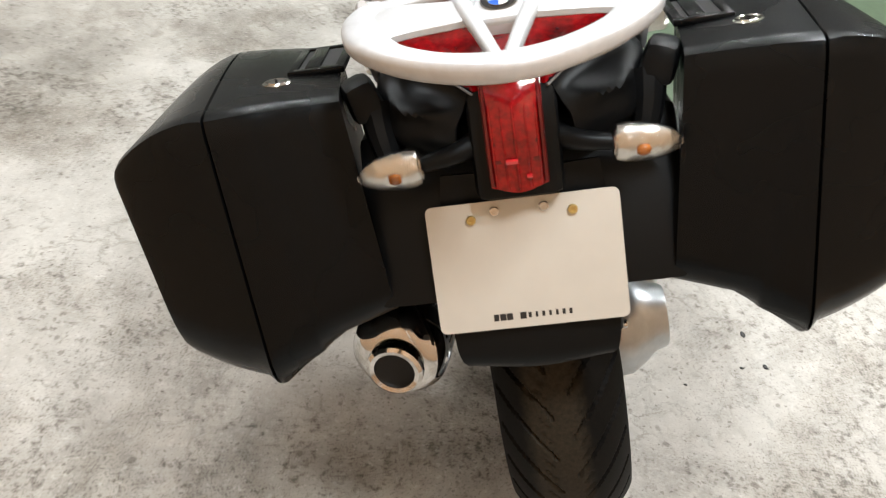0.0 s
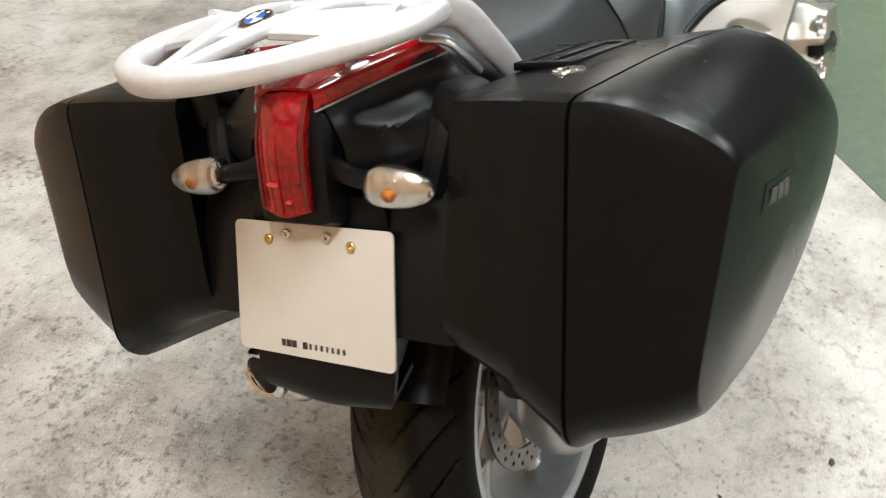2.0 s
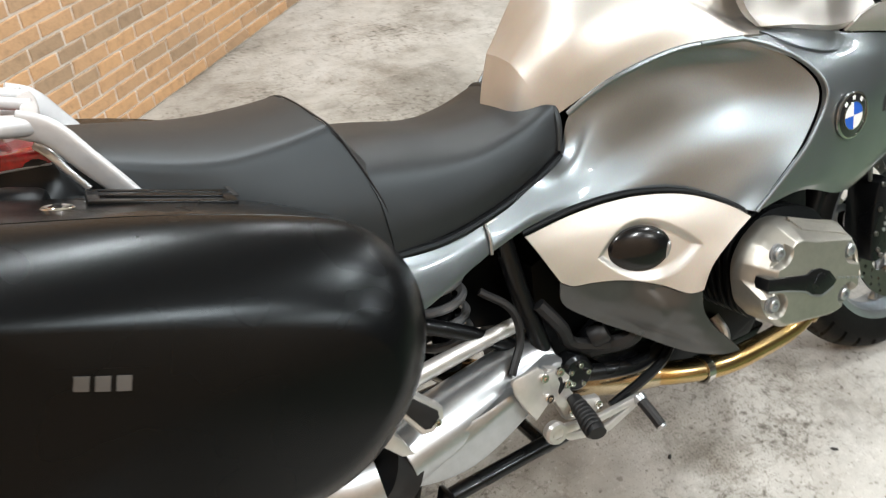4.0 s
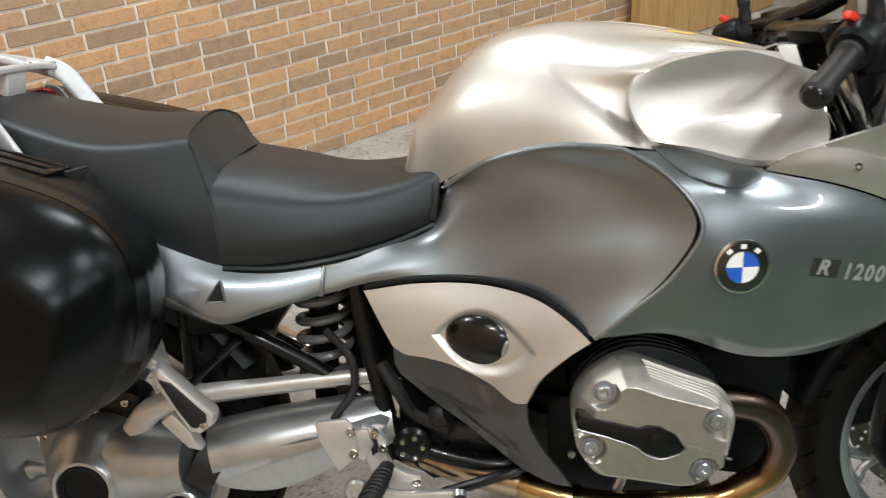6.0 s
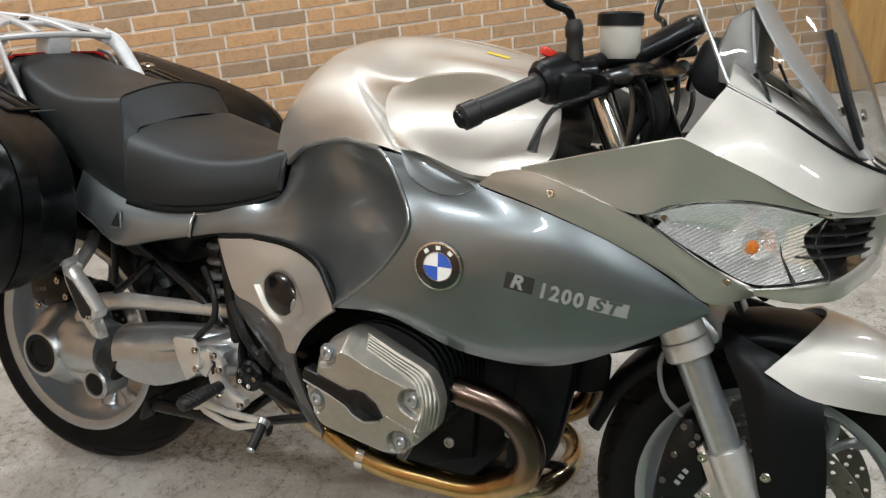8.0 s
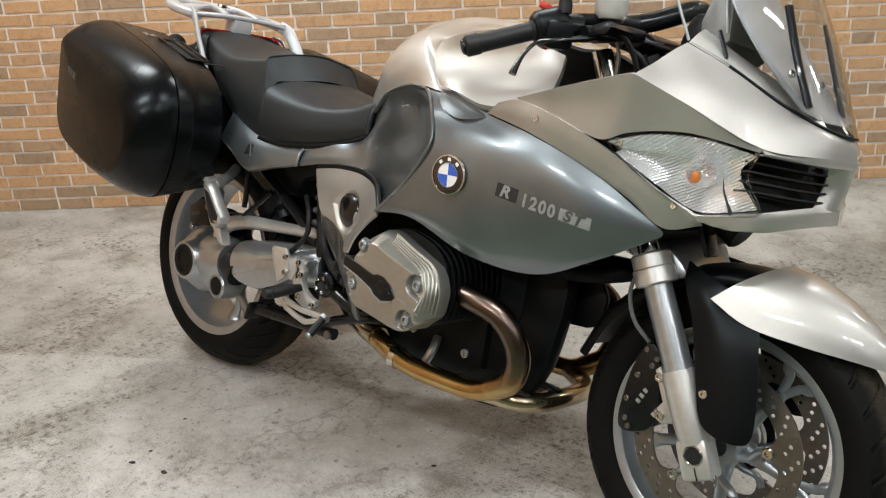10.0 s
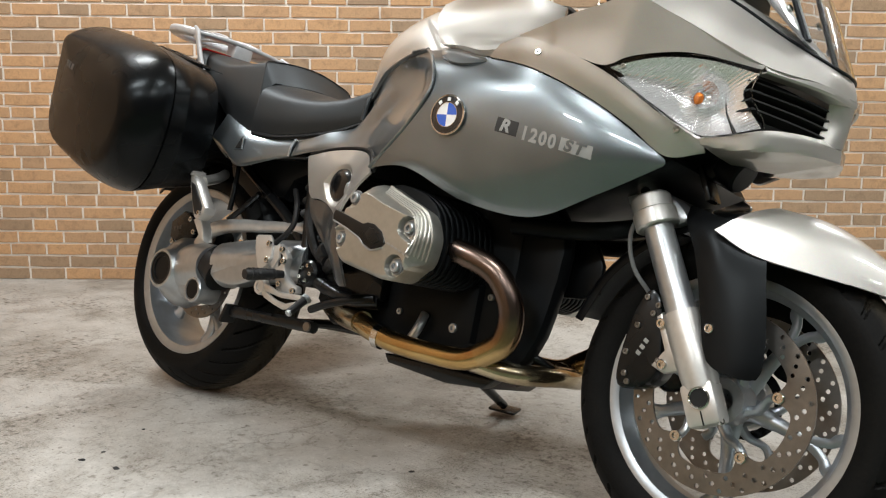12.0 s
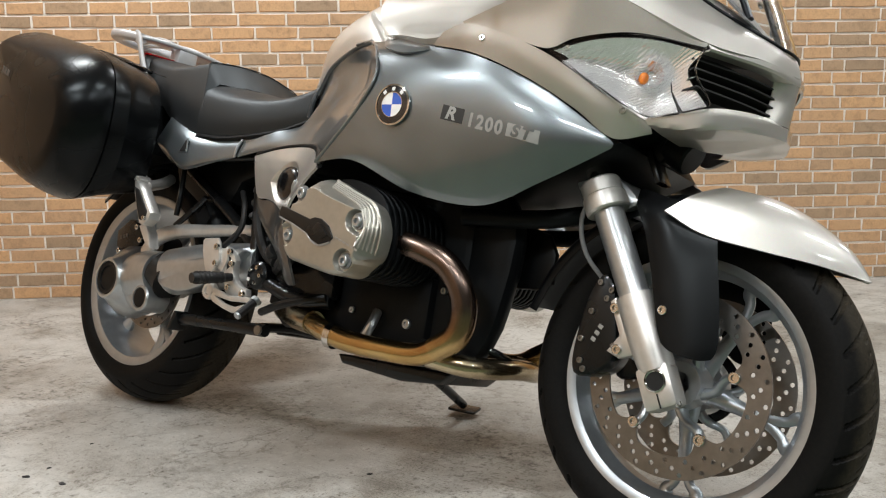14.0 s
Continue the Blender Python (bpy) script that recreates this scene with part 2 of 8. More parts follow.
def concrete():
    m, nt, b = material("worn_stained_concrete")
    vec = coords(nt)
    big = noise_tex(nt, vec, 0.9, 5, 0.6)
    cloud = noise_tex(nt, vec, 2.6, 6, 0.65)
    mid = noise_tex(nt, vec, 9.0, 8, 0.72)
    fine = noise_tex(nt, vec, 48, 6, 0.7)
    grit = noise_tex(nt, vec, 190, 4, 0.65)
    base = ramp(nt, mid, [(0.30, (0.36, 0.345, 0.315)), (0.48, (0.47, 0.455, 0.425)), (0.68, (0.54, 0.525, 0.49))])
    stain = ramp(nt, big, [(0.36, (0.42, 0.40, 0.365)), (0.45, (0.80, 0.785, 0.76)), (0.53, (1, 1, 1))])
    col = mixed(nt, 0.85, base, stain, "MULTIPLY")
    smear = ramp(nt, cloud, [(0.34, (0.54, 0.50, 0.445)), (0.50, (1, 1, 1))])
    col = mixed(nt, 0.72, col, smear, "MULTIPLY")
    # wheel marks and drag marks, drawn out along one way
    streak = noise_tex(nt, coords(nt, (2.0, 11.0, 1.0)), 3.0, 6, 0.7)
    col = mixed(nt, 0.45, col, ramp(nt, streak, [(0.30, (0.55, 0.51, 0.46)), (0.42, (1, 1, 1))]), "MULTIPLY")
    # dark specks gather in patches
    patchy = node(nt, "ShaderNodeMath")
    patchy.operation = "MULTIPLY_ADD"
    nt.links.new(noise_tex(nt, vec, 2.2, 4, 0.65), patchy.inputs[0])
    patchy.inputs[1].default_value = 0.75
    nt.links.new(fine, patchy.inputs[2])
    speck = ramp(nt, patchy.outputs[0], [(0.67, (0.21, 0.195, 0.175)), (0.73, (0.55, 0.53, 0.49)), (0.805, (1, 1, 1))])
    col = mixed(nt, 0.76, col, speck, "MULTIPLY")
    patchy2 = node(nt, "ShaderNodeMath")
    patchy2.operation = "MULTIPLY_ADD"
    nt.links.new(cloud, patchy2.inputs[0])
    patchy2.inputs[1].default_value = 0.5
    nt.links.new(grit, patchy2.inputs[2])
    pit = ramp(nt, patchy2.outputs[0], [(0.58, (0.34, 0.325, 0.30)), (0.70, (1, 1, 1))])
    col = mixed(nt, 0.62, col, pit, "MULTIPLY")
    chalk = ramp(nt, noise_tex(nt, vec, 70, 4, 0.65), [(0.56, (0, 0, 0)), (0.70, (1, 1, 1))])
    col = mixed(nt, 0.16, col, chalk, "SCREEN")
    # oily smudges round the parked place, broken up by the grain; the last three are painted shade
    for x, y, reach, depth in ((0.06, 0.72, 0.11, 0.55), (-0.07, 0.62, 0.14, 0.45), (-0.12, 0.94, 0.13, 0.40), (0.14, 0.17, 0.16, 0.50), (0.34, 0.14, 0.12, 0.50), (0.92, 0.25, 0.17, 0.50),
                               (-0.12, -0.22, 0.17, 0.45), (0.51, -0.21, 0.15, 0.40), (0.89, -0.05, 0.13, 0.40), (-0.37, 0.85, 0.15, 0.45), (-0.17, 0.40, 0.10, 0.40), (-0.20, 0.70, 0.13, 0.40), (-1.0, 0.18, 0.03, 0.6),
                               # broad darkening of the floor colour for weaker lamp light on this side
                               (1.20, -0.05, 0.36, 0.36), (0.35, -0.38, 0.26, 0.30), (0.80, -0.35, 0.24, 0.30)):
        far = node(nt, "ShaderNodeVectorMath")
        far.operation = "DISTANCE"
        nt.links.new(vec, far.inputs[0])
        far.inputs[1].default_value = (x, y, 0)
        frayed = node(nt, "ShaderNodeMath")
        frayed.operation = "MULTIPLY_ADD"
        nt.links.new(noise_tex(nt, vec, 24, 9, 0.85), frayed.inputs[0])
        frayed.inputs[1].default_value = reach * 4.6
        nt.links.new(far.outputs["Value"], frayed.inputs[2])
        col = mixed(nt, depth, col, ramp(nt, frayed.outputs[0], [(reach * 2.2, (0.33, 0.30, 0.26)), (reach * 3.1, (1, 1, 1))]), "MULTIPLY")
    # scattered pits and crumbs of dirt, uneven in size
    bent_a = node(nt, "ShaderNodeVectorMath")
    bent_a.operation = "MULTIPLY_ADD"
    shaky = node(nt, "ShaderNodeTexNoise", Scale=60.0, Detail=4.0)
    nt.links.new(vec, shaky.inputs["Vector"])
    nt.links.new(shaky.outputs["Color"], bent_a.inputs[0])
    bent_a.inputs[1].default_value = (0.022, 0.022, 0)
    nt.links.new(vec, bent_a.inputs[2])
    for scale, size in ((24, 0.16), (70, 0.22)):
        dots = nt.nodes.new("ShaderNodeTexVoronoi")
        dots.inputs["Scale"].default_value = scale
        nt.links.new(bent_a.outputs[0], dots.inputs["Vector"])
        odd = node(nt, "ShaderNodeSeparateXYZ")
        nt.links.new(dots.outputs["Color"], odd.inputs[0])
        grown = node(nt, "ShaderNodeMath")
        grown.operation = "MULTIPLY_ADD"
        nt.links.new(odd.outputs["X"], grown.inputs[0])
        grown.inputs[1].default_value = 0.40
        nt.links.new(dots.outputs["Distance"], grown.inputs[2])
        col = mixed(nt, 0.60, col, ramp(nt, grown.outputs[0], [(size, (0.33, 0.30, 0.26)), (size + 0.07, (1, 1, 1))]), "MULTIPLY")
    # crazed skin in the worn patches
    net = nt.nodes.new("ShaderNodeTexVoronoi")
    net.feature = "DISTANCE_TO_EDGE"
    net.inputs["Scale"].default_value = 13
    drift = node(nt, "ShaderNodeVectorMath")
    drift.operation = "MULTIPLY_ADD"
    wander = node(nt, "ShaderNodeTexNoise", Scale=16.0, Detail=6.0, Roughness=0.75)
    nt.links.new(vec, wander.inputs["Vector"])
    nt.links.new(wander.outputs["Color"], drift.inputs[0])
    drift.inputs[1].default_value = (0.10, 0.10, 0)
    nt.links.new(vec, drift.inputs[2])
    nt.links.new(drift.outputs[0], net.inputs["Vector"])
    worn = ramp(nt, noise_tex(nt, vec, 3.1, 5, 0.7), [(0.50, (0, 0, 0)), (0.60, (1, 1, 1))])
    lines = ramp(nt, net.outputs["Distance"], [(0.012, (0.42, 0.39, 0.34)), (0.06, (1, 1, 1))])
    col = mixed(nt, 0.48, col, mixed(nt, worn, (1, 1, 1), lines), "MULTIPLY")
    # hairline cracks
    crack = nt.nodes.new("ShaderNodeTexVoronoi")
    crack.feature = "DISTANCE_TO_EDGE"
    crack.inputs["Scale"].default_value = 0.8
    warp = node(nt, "ShaderNodeTexNoise", Scale=4.0, Detail=6.0, Roughness=0.7)
    nt.links.new(vec, warp.inputs["Vector"])
    bent = node(nt, "ShaderNodeVectorMath")
    bent.operation = "MULTIPLY_ADD"
    nt.links.new(warp.outputs["Color"], bent.inputs[0])
    bent.inputs[1].default_value = (0.35, 0.35, 0.0)
    nt.links.new(vec, bent.inputs[2])
    nt.links.new(bent.outputs[0], crack.inputs["Vector"])
    col = mixed(nt, 0.35, col, ramp(nt, crack.outputs["Distance"], [(0.0, (0.3, 0.29, 0.27)), (0.004, (1, 1, 1))]), "MULTIPLY")
    nt.links.new(col, b.inputs["Base Color"])
    rr = node(nt, "ShaderNodeMapRange", **{"To Min": 0.34, "To Max": 0.75})
    nt.links.new(mid, rr.inputs["Value"])
    nt.links.new(rr.outputs["Result"], b.inputs["Roughness"])
    bump(nt, b, mixed(nt, 0.5, fine, grit), 0.5, 0.004)
    return m


def brick_stone(name, by_island):
    m, nt, b = material(name)
    if by_island:
        geo = nt.nodes.new("ShaderNodeNewGeometry")
        rnd = geo.outputs["Random Per Island"]
    else:
        info = nt.nodes.new("ShaderNodeObjectInfo")
        rnd = info.outputs["Random"]
    tone = ramp(nt, rnd, [(0.0, (0.60, 0.36, 0.185)), (0.35, (0.55, 0.335, 0.18)), (0.62, (0.50, 0.315, 0.18)),
                          (0.76, (0.46, 0.30, 0.178)), (0.86, (0.42, 0.285, 0.175)), (1.0, (0.36, 0.25, 0.16))])
    tc = nt.nodes.new("ShaderNodeNewGeometry")
    vec = tc.outputs["Position"]
    n1, n2 = noise_tex(nt, vec, 30, 5, 0.65), noise_tex(nt, vec, 130, 4, 0.6)
    col = mixed(nt, 0.6, tone, ramp(nt, n1, [(0.28, (0.50, 0.49, 0.48)), (0.5, (1, 1, 1)), (0.78, (1.0, 1.0, 1.0))]), "MULTIPLY")
    col = mixed(nt, 0.35, col, ramp(nt, n2, [(0.35, (0.6, 0.58, 0.55)), (0.55, (1, 1, 1))]), "MULTIPLY")
    nt.links.new(col, b.inputs["Base Color"])
    b.inputs["Roughness"].default_value = 0.8
    bump(nt, b, mixed(nt, 0.4, n1, n2), 0.5, 0.004)
    return m


CONCRETE = concrete()
BRICK = brick_stone("fired_brick_slip", False)
BRICK_REST = brick_stone("fired_brick_slip_field", True)
MORTAR = surface("pale_mortar", (0.80, 0.75, 0.68), 0.9, relief=0.6, relief_scale=250, spread=0.10, grain=40)
GREEN_PAINT = surface("worn_green_floor_paint", (0.080, 0.115, 0.070), 0.5, spread=0.25, grain=25, relief=0.2, relief_scale=150)
PLASTER = surface("grey_plaster", (0.20, 0.195, 0.185), 0.85, spread=0.05, grain=8, relief=0.2, relief_scale=200)
CEILING_WHITE = surface("grey_ceiling_paint", (0.52, 0.52, 0.52), 0.9, spread=0.06, grain=6)


def plywood():
    m, nt, b = material("yellow_plywood")
    vec = coords(nt, (9, 9, 0.9))
    g = noise_tex(nt, vec, 5, 6, 0.6)
    nt.links.new(ramp(nt, g, [(0.3, (0.42, 0.24, 0.08)), (0.6, (0.56, 0.34, 0.13))]), b.inputs["Base Color"])
    b.inputs["Roughness"].default_value = 0.5
    return m


PLYWOOD = plywood()

# ---------------------------------------------------------- shape helpers


def V(*c):
    return Vector(c)


def spline(pts, n, closed=False):
    """n places along a smooth curve through pts, evenly by length."""
    p = [Vector(q) for q in pts]
    k = len(p)
    if k == 2 and not closed:
        return [p[0].lerp(p[1], i / (n - 1)) for i in range(n)]
    fine = []
    spans = k if closed else k - 1
    for s in range(spans):
        a = p[(s - 1) % k] if (closed or s > 0) else p[0] * 2 - p[1]
        b, c = p[s % k], p[(s + 1) % k]
        d = p[(s + 2) % k] if (closed or s + 2 < k) else p[-1] * 2 - p[-2]
        # centripetal tangents, so that uneven spacing makes no loops
        t1, t2, t3 = [max(1e-4, (v - u).length) ** 0.5 for u, v in ((a, b), (b, c), (c, d))]
        m1 = ((b - a) / t1 - (c - a) / (t1 + t2) + (c - b) / t2) * t2
        m2 = ((c - b) / t2 - (d - b) / (t2 + t3) + (d - c) / t3) * t2
        for j in range(12):
            t = j / 12
            fine.append(b * (2 * t**3 - 3 * t**2 + 1) + m1 * (t**3 - 2 * t**2 + t) + c * (-2 * t**3 + 3 * t**2) + m2 * (t**3 - t**2))
    fine.append(p[0].copy() if closed else p[-1].copy())
    run = [0.0]
    for u, v in zip(fine, fine[1:]):
        run.append(run[-1] + (v - u).length)
    total, out, j = run[-1], [], 0
    count = n if closed else n - 1
    for i in range(n):
        want = total * i / count
        while j < len(run) - 2 and run[j + 1] < want:
            j += 1
        f = (want - run[j]) / max(1e-9, run[j + 1] - run[j])
        out.append(fine[j].lerp(fine[j + 1], f))
    return out


def polyline(pts, n):
    p = [Vector(q) for q in pts]
    run = [0.0]
    for u, v in zip(p, p[1:]):
        run.append(run[-1] + (v - u).length)
    out, j = [], 0
    for i in range(n):
        want = run[-1] * i / (n - 1)
        while j < len(run) - 2 and run[j + 1] < want:
            j += 1
        out.append(p[j].lerp(p[j + 1], (want - run[j]) / max(1e-9, run[j + 1] - run[j])))
    return out


def grid_mesh(g, closed_u=False, caps=False):
    bm = bmesh.new()
    vs = [[bm.verts.new(p) for p in row] for row in g]
    nu = len(g[0])
    for a, b in zip(vs, vs[1:]):
        for i in range(nu if closed_u else nu - 1):
            j = (i + 1) % nu
            bm.faces.new((a[i], a[j], b[j], b[i]))
    if caps:
        bm.faces.new(vs[0][::-1])
        bm.faces.new(vs[-1])
    return bm


def thicken(bm, depth, away):
    """Gives a sheet depth on its inner side; away points to its outer side."""
    bm.normal_update()
    total = sum((f.normal * f.calc_area() for f in bm.faces), Vector())
    if total.dot(Vector(away)) < 0:
        bmesh.ops.reverse_faces(bm, faces=bm.faces[:])
        bm.normal_update()
    outer = bm.verts[:]
    rim = [e for e in bm.edges if e.is_boundary]
    faces = bm.faces[:]
    inner = {v: bm.verts.new(v.co - v.normal * depth) for v in outer}
    for f in faces:
        bm.faces.new([inner[v] for v in reversed(f.verts)])
    for e in rim:
        f = e.link_faces[0]
        a, b = e.verts
        loop = [lp for lp in f.loops if lp.edge == e][0]
        a = loop.vert
        b = e.other_vert(a)
        bm.faces.new((b, a, inner[a], inner[b]))
    return bm


def patch(rows, nu=40, nv=14, depth=0.004, away=(0, -1, 0), straight=False):
    """A smooth sheet through rows of places (edge to edge)."""
    lines = [spline(r, nu) for r in rows]
    g = [[None] * nu for _ in range(nv)]
    for i in range(nu):
        col = [ln[i] for ln in lines]
        col = polyline(col, nv) if straight else spline(col, nv)
        for j in range(nv):
            g[j][i] = col[j]
    bm = grid_mesh(g)
    return thicken(bm, depth, away) if depth else bm


def flip(p):
    return (p[0], -p[1], p[2])


def both_sides(rows):
    """Rows from the right edge to the middle, carried over to the left edge."""
    return list(rows) + [[flip(p) for p in r] for r in reversed(rows[:-1])]


def mirrored(bm):
    out = bm.copy()
    for v in out.verts:
        v.co.y = -v.co.y
    bmesh.ops.reverse_faces(out, faces=out.faces[:])
    return out


def tube(pts, r, n=14, steps=None, closed=False, caps=True, flat=1.0):
    """A round bar along a smooth line; r one radius or one for each place; flat squeezes its height."""
    steps = steps or max(8, 8 * (len(pts) - 1))
    line = spline(pts, steps, closed)
    radii = [r] * steps
    if not isinstance(r, (int, float)):
        radii = [q.x for q in polyline([(a, i * 1e-6, 0) for i, a in enumerate(r)], steps)] if len(r) == 2 else \
            [q for q in np.interp(np.linspace(0, 1, steps), np.linspace(0, 1, len(r)), r)]
    rings, up = [], Vector((0, 0, 1))
    for i, p in enumerate(line):
        if closed:
            d = line[(i + 1) % steps] - line[i - 1]
        else:
            d = line[min(i + 1, steps - 1)] - line[max(i - 1, 0)]
        d.normalize()
        if i == 0:
            side = d.cross(up if abs(d.z) < 0.9 else Vector((1, 0, 0))).normalized()
        else:
            side = (side - d * side.dot(d)).normalized()
        top = side.cross(d)
        rings.append([p + (side * math.cos(a) + top * flat * math.sin(a)) * radii[i]
                      for a in (2 * math.pi * k / n for k in range(n))])
    if closed:
        rings.append(rings[0])
        bm = grid_mesh(rings, True)
        bmesh.ops.remove_doubles(bm, verts=bm.verts[:], dist=1e-6)
    else:
        bm = grid_mesh(rings, True, caps)
    bmesh.ops.recalc_face_normals(bm, faces=bm.faces[:])
    return bm


def ribbon(pts, widths, thick, up=(0, 0, 1), steps=60, n=16, blunt=3.0):
    """A flat cast bar along a smooth line: its width lies across up, its thickness along up."""
    line = spline(pts, steps)
    w = np.interp(np.linspace(0, 1, steps), np.linspace(0, 1, len(widths)), widths)
    rings, up = [], Vector(up)
    for i, p in enumerate(line):
        d = (line[min(i + 1, steps - 1)] - line[max(i - 1, 0)]).normalized()
        side = d.cross(up).normalized()
        top = side.cross(d)
        ring = []
        for k in range(n):
            a = 2 * math.pi * (k + 0.5) / n
            c, q = math.cos(a), math.sin(a)
            ring.append(p + side * (math.copysign(abs(c) ** (2 / blunt), c) * w[i] / 2) + top * (math.copysign(abs(q) ** (2 / blunt), q) * thick / 2))
        rings.append(ring)
    bm = grid_mesh(rings, True, True)
    bmesh.ops.recalc_face_normals(bm, faces=bm.faces[:])
    return bm


def lathe(profile, at, axis=(0, 1, 0), n=40, closed=False):
    """Turns (radius, along) pairs round an axis."""
    q = Vector((0, 0, 1)).rotation_difference(Vector(axis).normalized())
    at = Vector(at)
    pts = list(profile) + ([profile[0]] if closed else [])
    g = [[at + q @ Vector((max(r, 1e-5) * math.cos(a), max(r, 1e-5) * math.sin(a), h)) for a in (2 * math.pi * k / n for k in range(n))]
         for r, h in pts]
    bm = grid_mesh(g, True)
    bmesh.ops.remove_doubles(bm, verts=bm.verts[:], dist=2e-5)
    bmesh.ops.recalc_face_normals(bm, faces=bm.faces[:])
    return bm


def disc_bolt(at, r=0.008, axis=(0, -1, 0), h=0.006):
    """A socket-headed screw with its hollow."""
    return lathe([(0, 0), (r, 0), (r, h * 0.8), (r * 0.85, h), (r * 0.5, h), (r * 0.45, h * 0.3), (0, h * 0.3)], at, axis, 14)


def box(size, at=(0, 0, 0), turn=(0, 0, 0), bevel=0.003, taper=1.0):
    bm = bmesh.new()
    bmesh.ops.create_cube(bm, size=1)
    for v in bm.verts:
        k = taper if v.co.z > 0 else 1.0
        v.co = Vector((v.co.x * size[0] * k, v.co.y * size[1] * k, v.co.z * size[2]))
    if bevel:
        bmesh.ops.bevel(bm, geom=bm.edges[:], offset=bevel, segments=2, profile=0.5, affect="EDGES")
    bm.transform(pose(*at, *turn))
    return bm


def slab(outline, y0, y1, bevel=0.003, smooth=0):
    """A plate cut to an outline in x and z, between two widths y (y0 the outer face)."""
    pts = [Vector((x, 0, z)) for x, z in outline]
    if smooth:
        pts = spline(pts, smooth, True)
    bm = bmesh.new()
    f = bm.faces.new([bm.verts.new((p.x, y0, p.z)) for p in pts])
    ext = bmesh.ops.extrude_face_region(bm, geom=[f])
    for v in ext["geom"]:
        if isinstance(v, bmesh.types.BMVert):
            v.co.y = y1
    bmesh.ops.recalc_face_normals(bm, faces=bm.faces[:])
    if bevel:
        rims = [e for e in bm.edges if abs(e.verts[0].co.y - e.verts[1].co.y) < 1e-6]
        bmesh.ops.bevel(bm, geom=rims, offset=bevel, segments=2, profile=0.5, affect="EDGES")
    return bm


def blob(at, size, turn=(0, 0, 0), n=20):
    bm = bmesh.new()
    bmesh.ops.create_uvsphere(bm, u_segments=n, v_segments=n // 2 + 2, radius=1)
    bm.transform(pose(*at, *turn) @ Matrix.Diagonal((*size, 1)))
    return bm


def rounded(pts, n, blunt):
    """A closed outline through corners, each cut back by blunt and rounded."""
    out = []
    k = len(pts)
    for i in range(k):
        p, c, q = pts[i - 1], pts[i], pts[(i + 1) % k]
        r = blunt[i] if not isinstance(blunt, float) else blunt
        a = c + (p - c).normalized() * min(r, (p - c).length * 0.48)
        b = c + (q - c).normalized() * min(r, (q - c).length * 0.48)
        for j in range(6):
            t = j / 5
            out.append(a * (1 - t) ** 2 + c * 2 * t * (1 - t) + b * t**2)
    line = out + [out[0]]
    return polyline(line, n + 1)[:-1]


def joined(*parts):
    out = bmesh.new()
    for b in parts:
        me = bpy.data.meshes.new("tmp")
        b.to_mesh(me)
        out.from_mesh(me)
        bpy.data.meshes.remove(me)
        b.free()
    return out


def part(name, bm, mat, parent=None, label="", sharp=35.0):
    me = bpy.data.meshes.new(name)
    bm.to_mesh(me)
    bm.free()
    me.shade_smooth()
    me.set_sharp_from_angle(angle=radians(sharp))
    me.materials.append(mat)
    ob = new(name, me)
    if parent is not None:
        ob.parent = parent
    if label:
        tagged(ob, label)
    return ob


def pair(name, bm, mat, parent, label="", sharp=35.0):
    """The same part on the right and on the left."""
    other = mirrored(bm)
    return part(name, bm, mat, parent, label, sharp), part(name, other, mat, parent, label, sharp)


def structure(name, bm, mat, label="", category=""):
    return tagged(part(name, bm, mat), label, category, kind="structure")


# ---------------------------------------------------------------- the room
LONG, DEEP = 7.4, 8.5


def slab_room(a0, a1, b0, b1, z0, z1):
    """A block between two places along the long wall and two out from it."""
    bm = bmesh.new()
    lo = [bm.verts.new(room(a, b, z0)) for a, b in ((a0, b0), (a1, b0), (a1, b1), (a0, b1))]
    hi = [bm.verts.new(room(a, b, z1)) for a, b in ((a0, b0), (a1, b0), (a1, b1), (a0, b1))]
    bm.faces.new(lo)
    bm.faces.new(hi)
    for i in range(4):
        j = (i + 1) % 4
        bm.faces.new((lo[i], lo[j], hi[j], hi[i]))
    bmesh.ops.recalc_face_normals(bm, faces=bm.faces[:])
    return bm


structure("floor", slab_room(-0.2, LONG, -0.2, DEEP, -0.12, 0.0), CONCRETE, "pale worn concrete floor with dark stains and specks", "floor")
# painted field of the floor, a thin coat beyond a line parallel to the long wall
EDGE = (Vector((1.15, -0.51, 0)) - CORNER).dot(INTO)
structure("floor_paint", slab_room(0.0, LONG, EDGE, DEEP, 0.0002, 0.0016), GREEN_PAINT, "worn green paint field on the concrete floor", "floor paint")
structure("ceiling", slab_room(-0.2, LONG, -0.2, DEEP, CEILING, CEILING + 0.15), CEILING_WHITE, "plain grey painted ceiling", "ceiling")
wall_north = structure("wall_north", slab_room(-0.2, LONG, -0.2, 0.0, 0.0, CEILING), MORTAR, "wall of orange and brown brick slips in pale mortar", "brick wall")
RETURN = DEEP
wall_west = structure("wall_west", slab_room(-0.2, 0.0, 0.0, RETURN, 0.0, CEILING), MORTAR, "short return wall of orange brick slips", "brick wall")
structure("wall_east", slab_room(LONG, LONG + 0.2, -0.2, DEEP, 0.0, CEILING), PLASTER, "plain grey plaster wall", "wall")
structure("wall_south", slab_room(-0.2, LONG + 0.2, DEEP, DEEP + 0.2, 0.0, CEILING), PLASTER, "plain grey plaster wall", "wall")


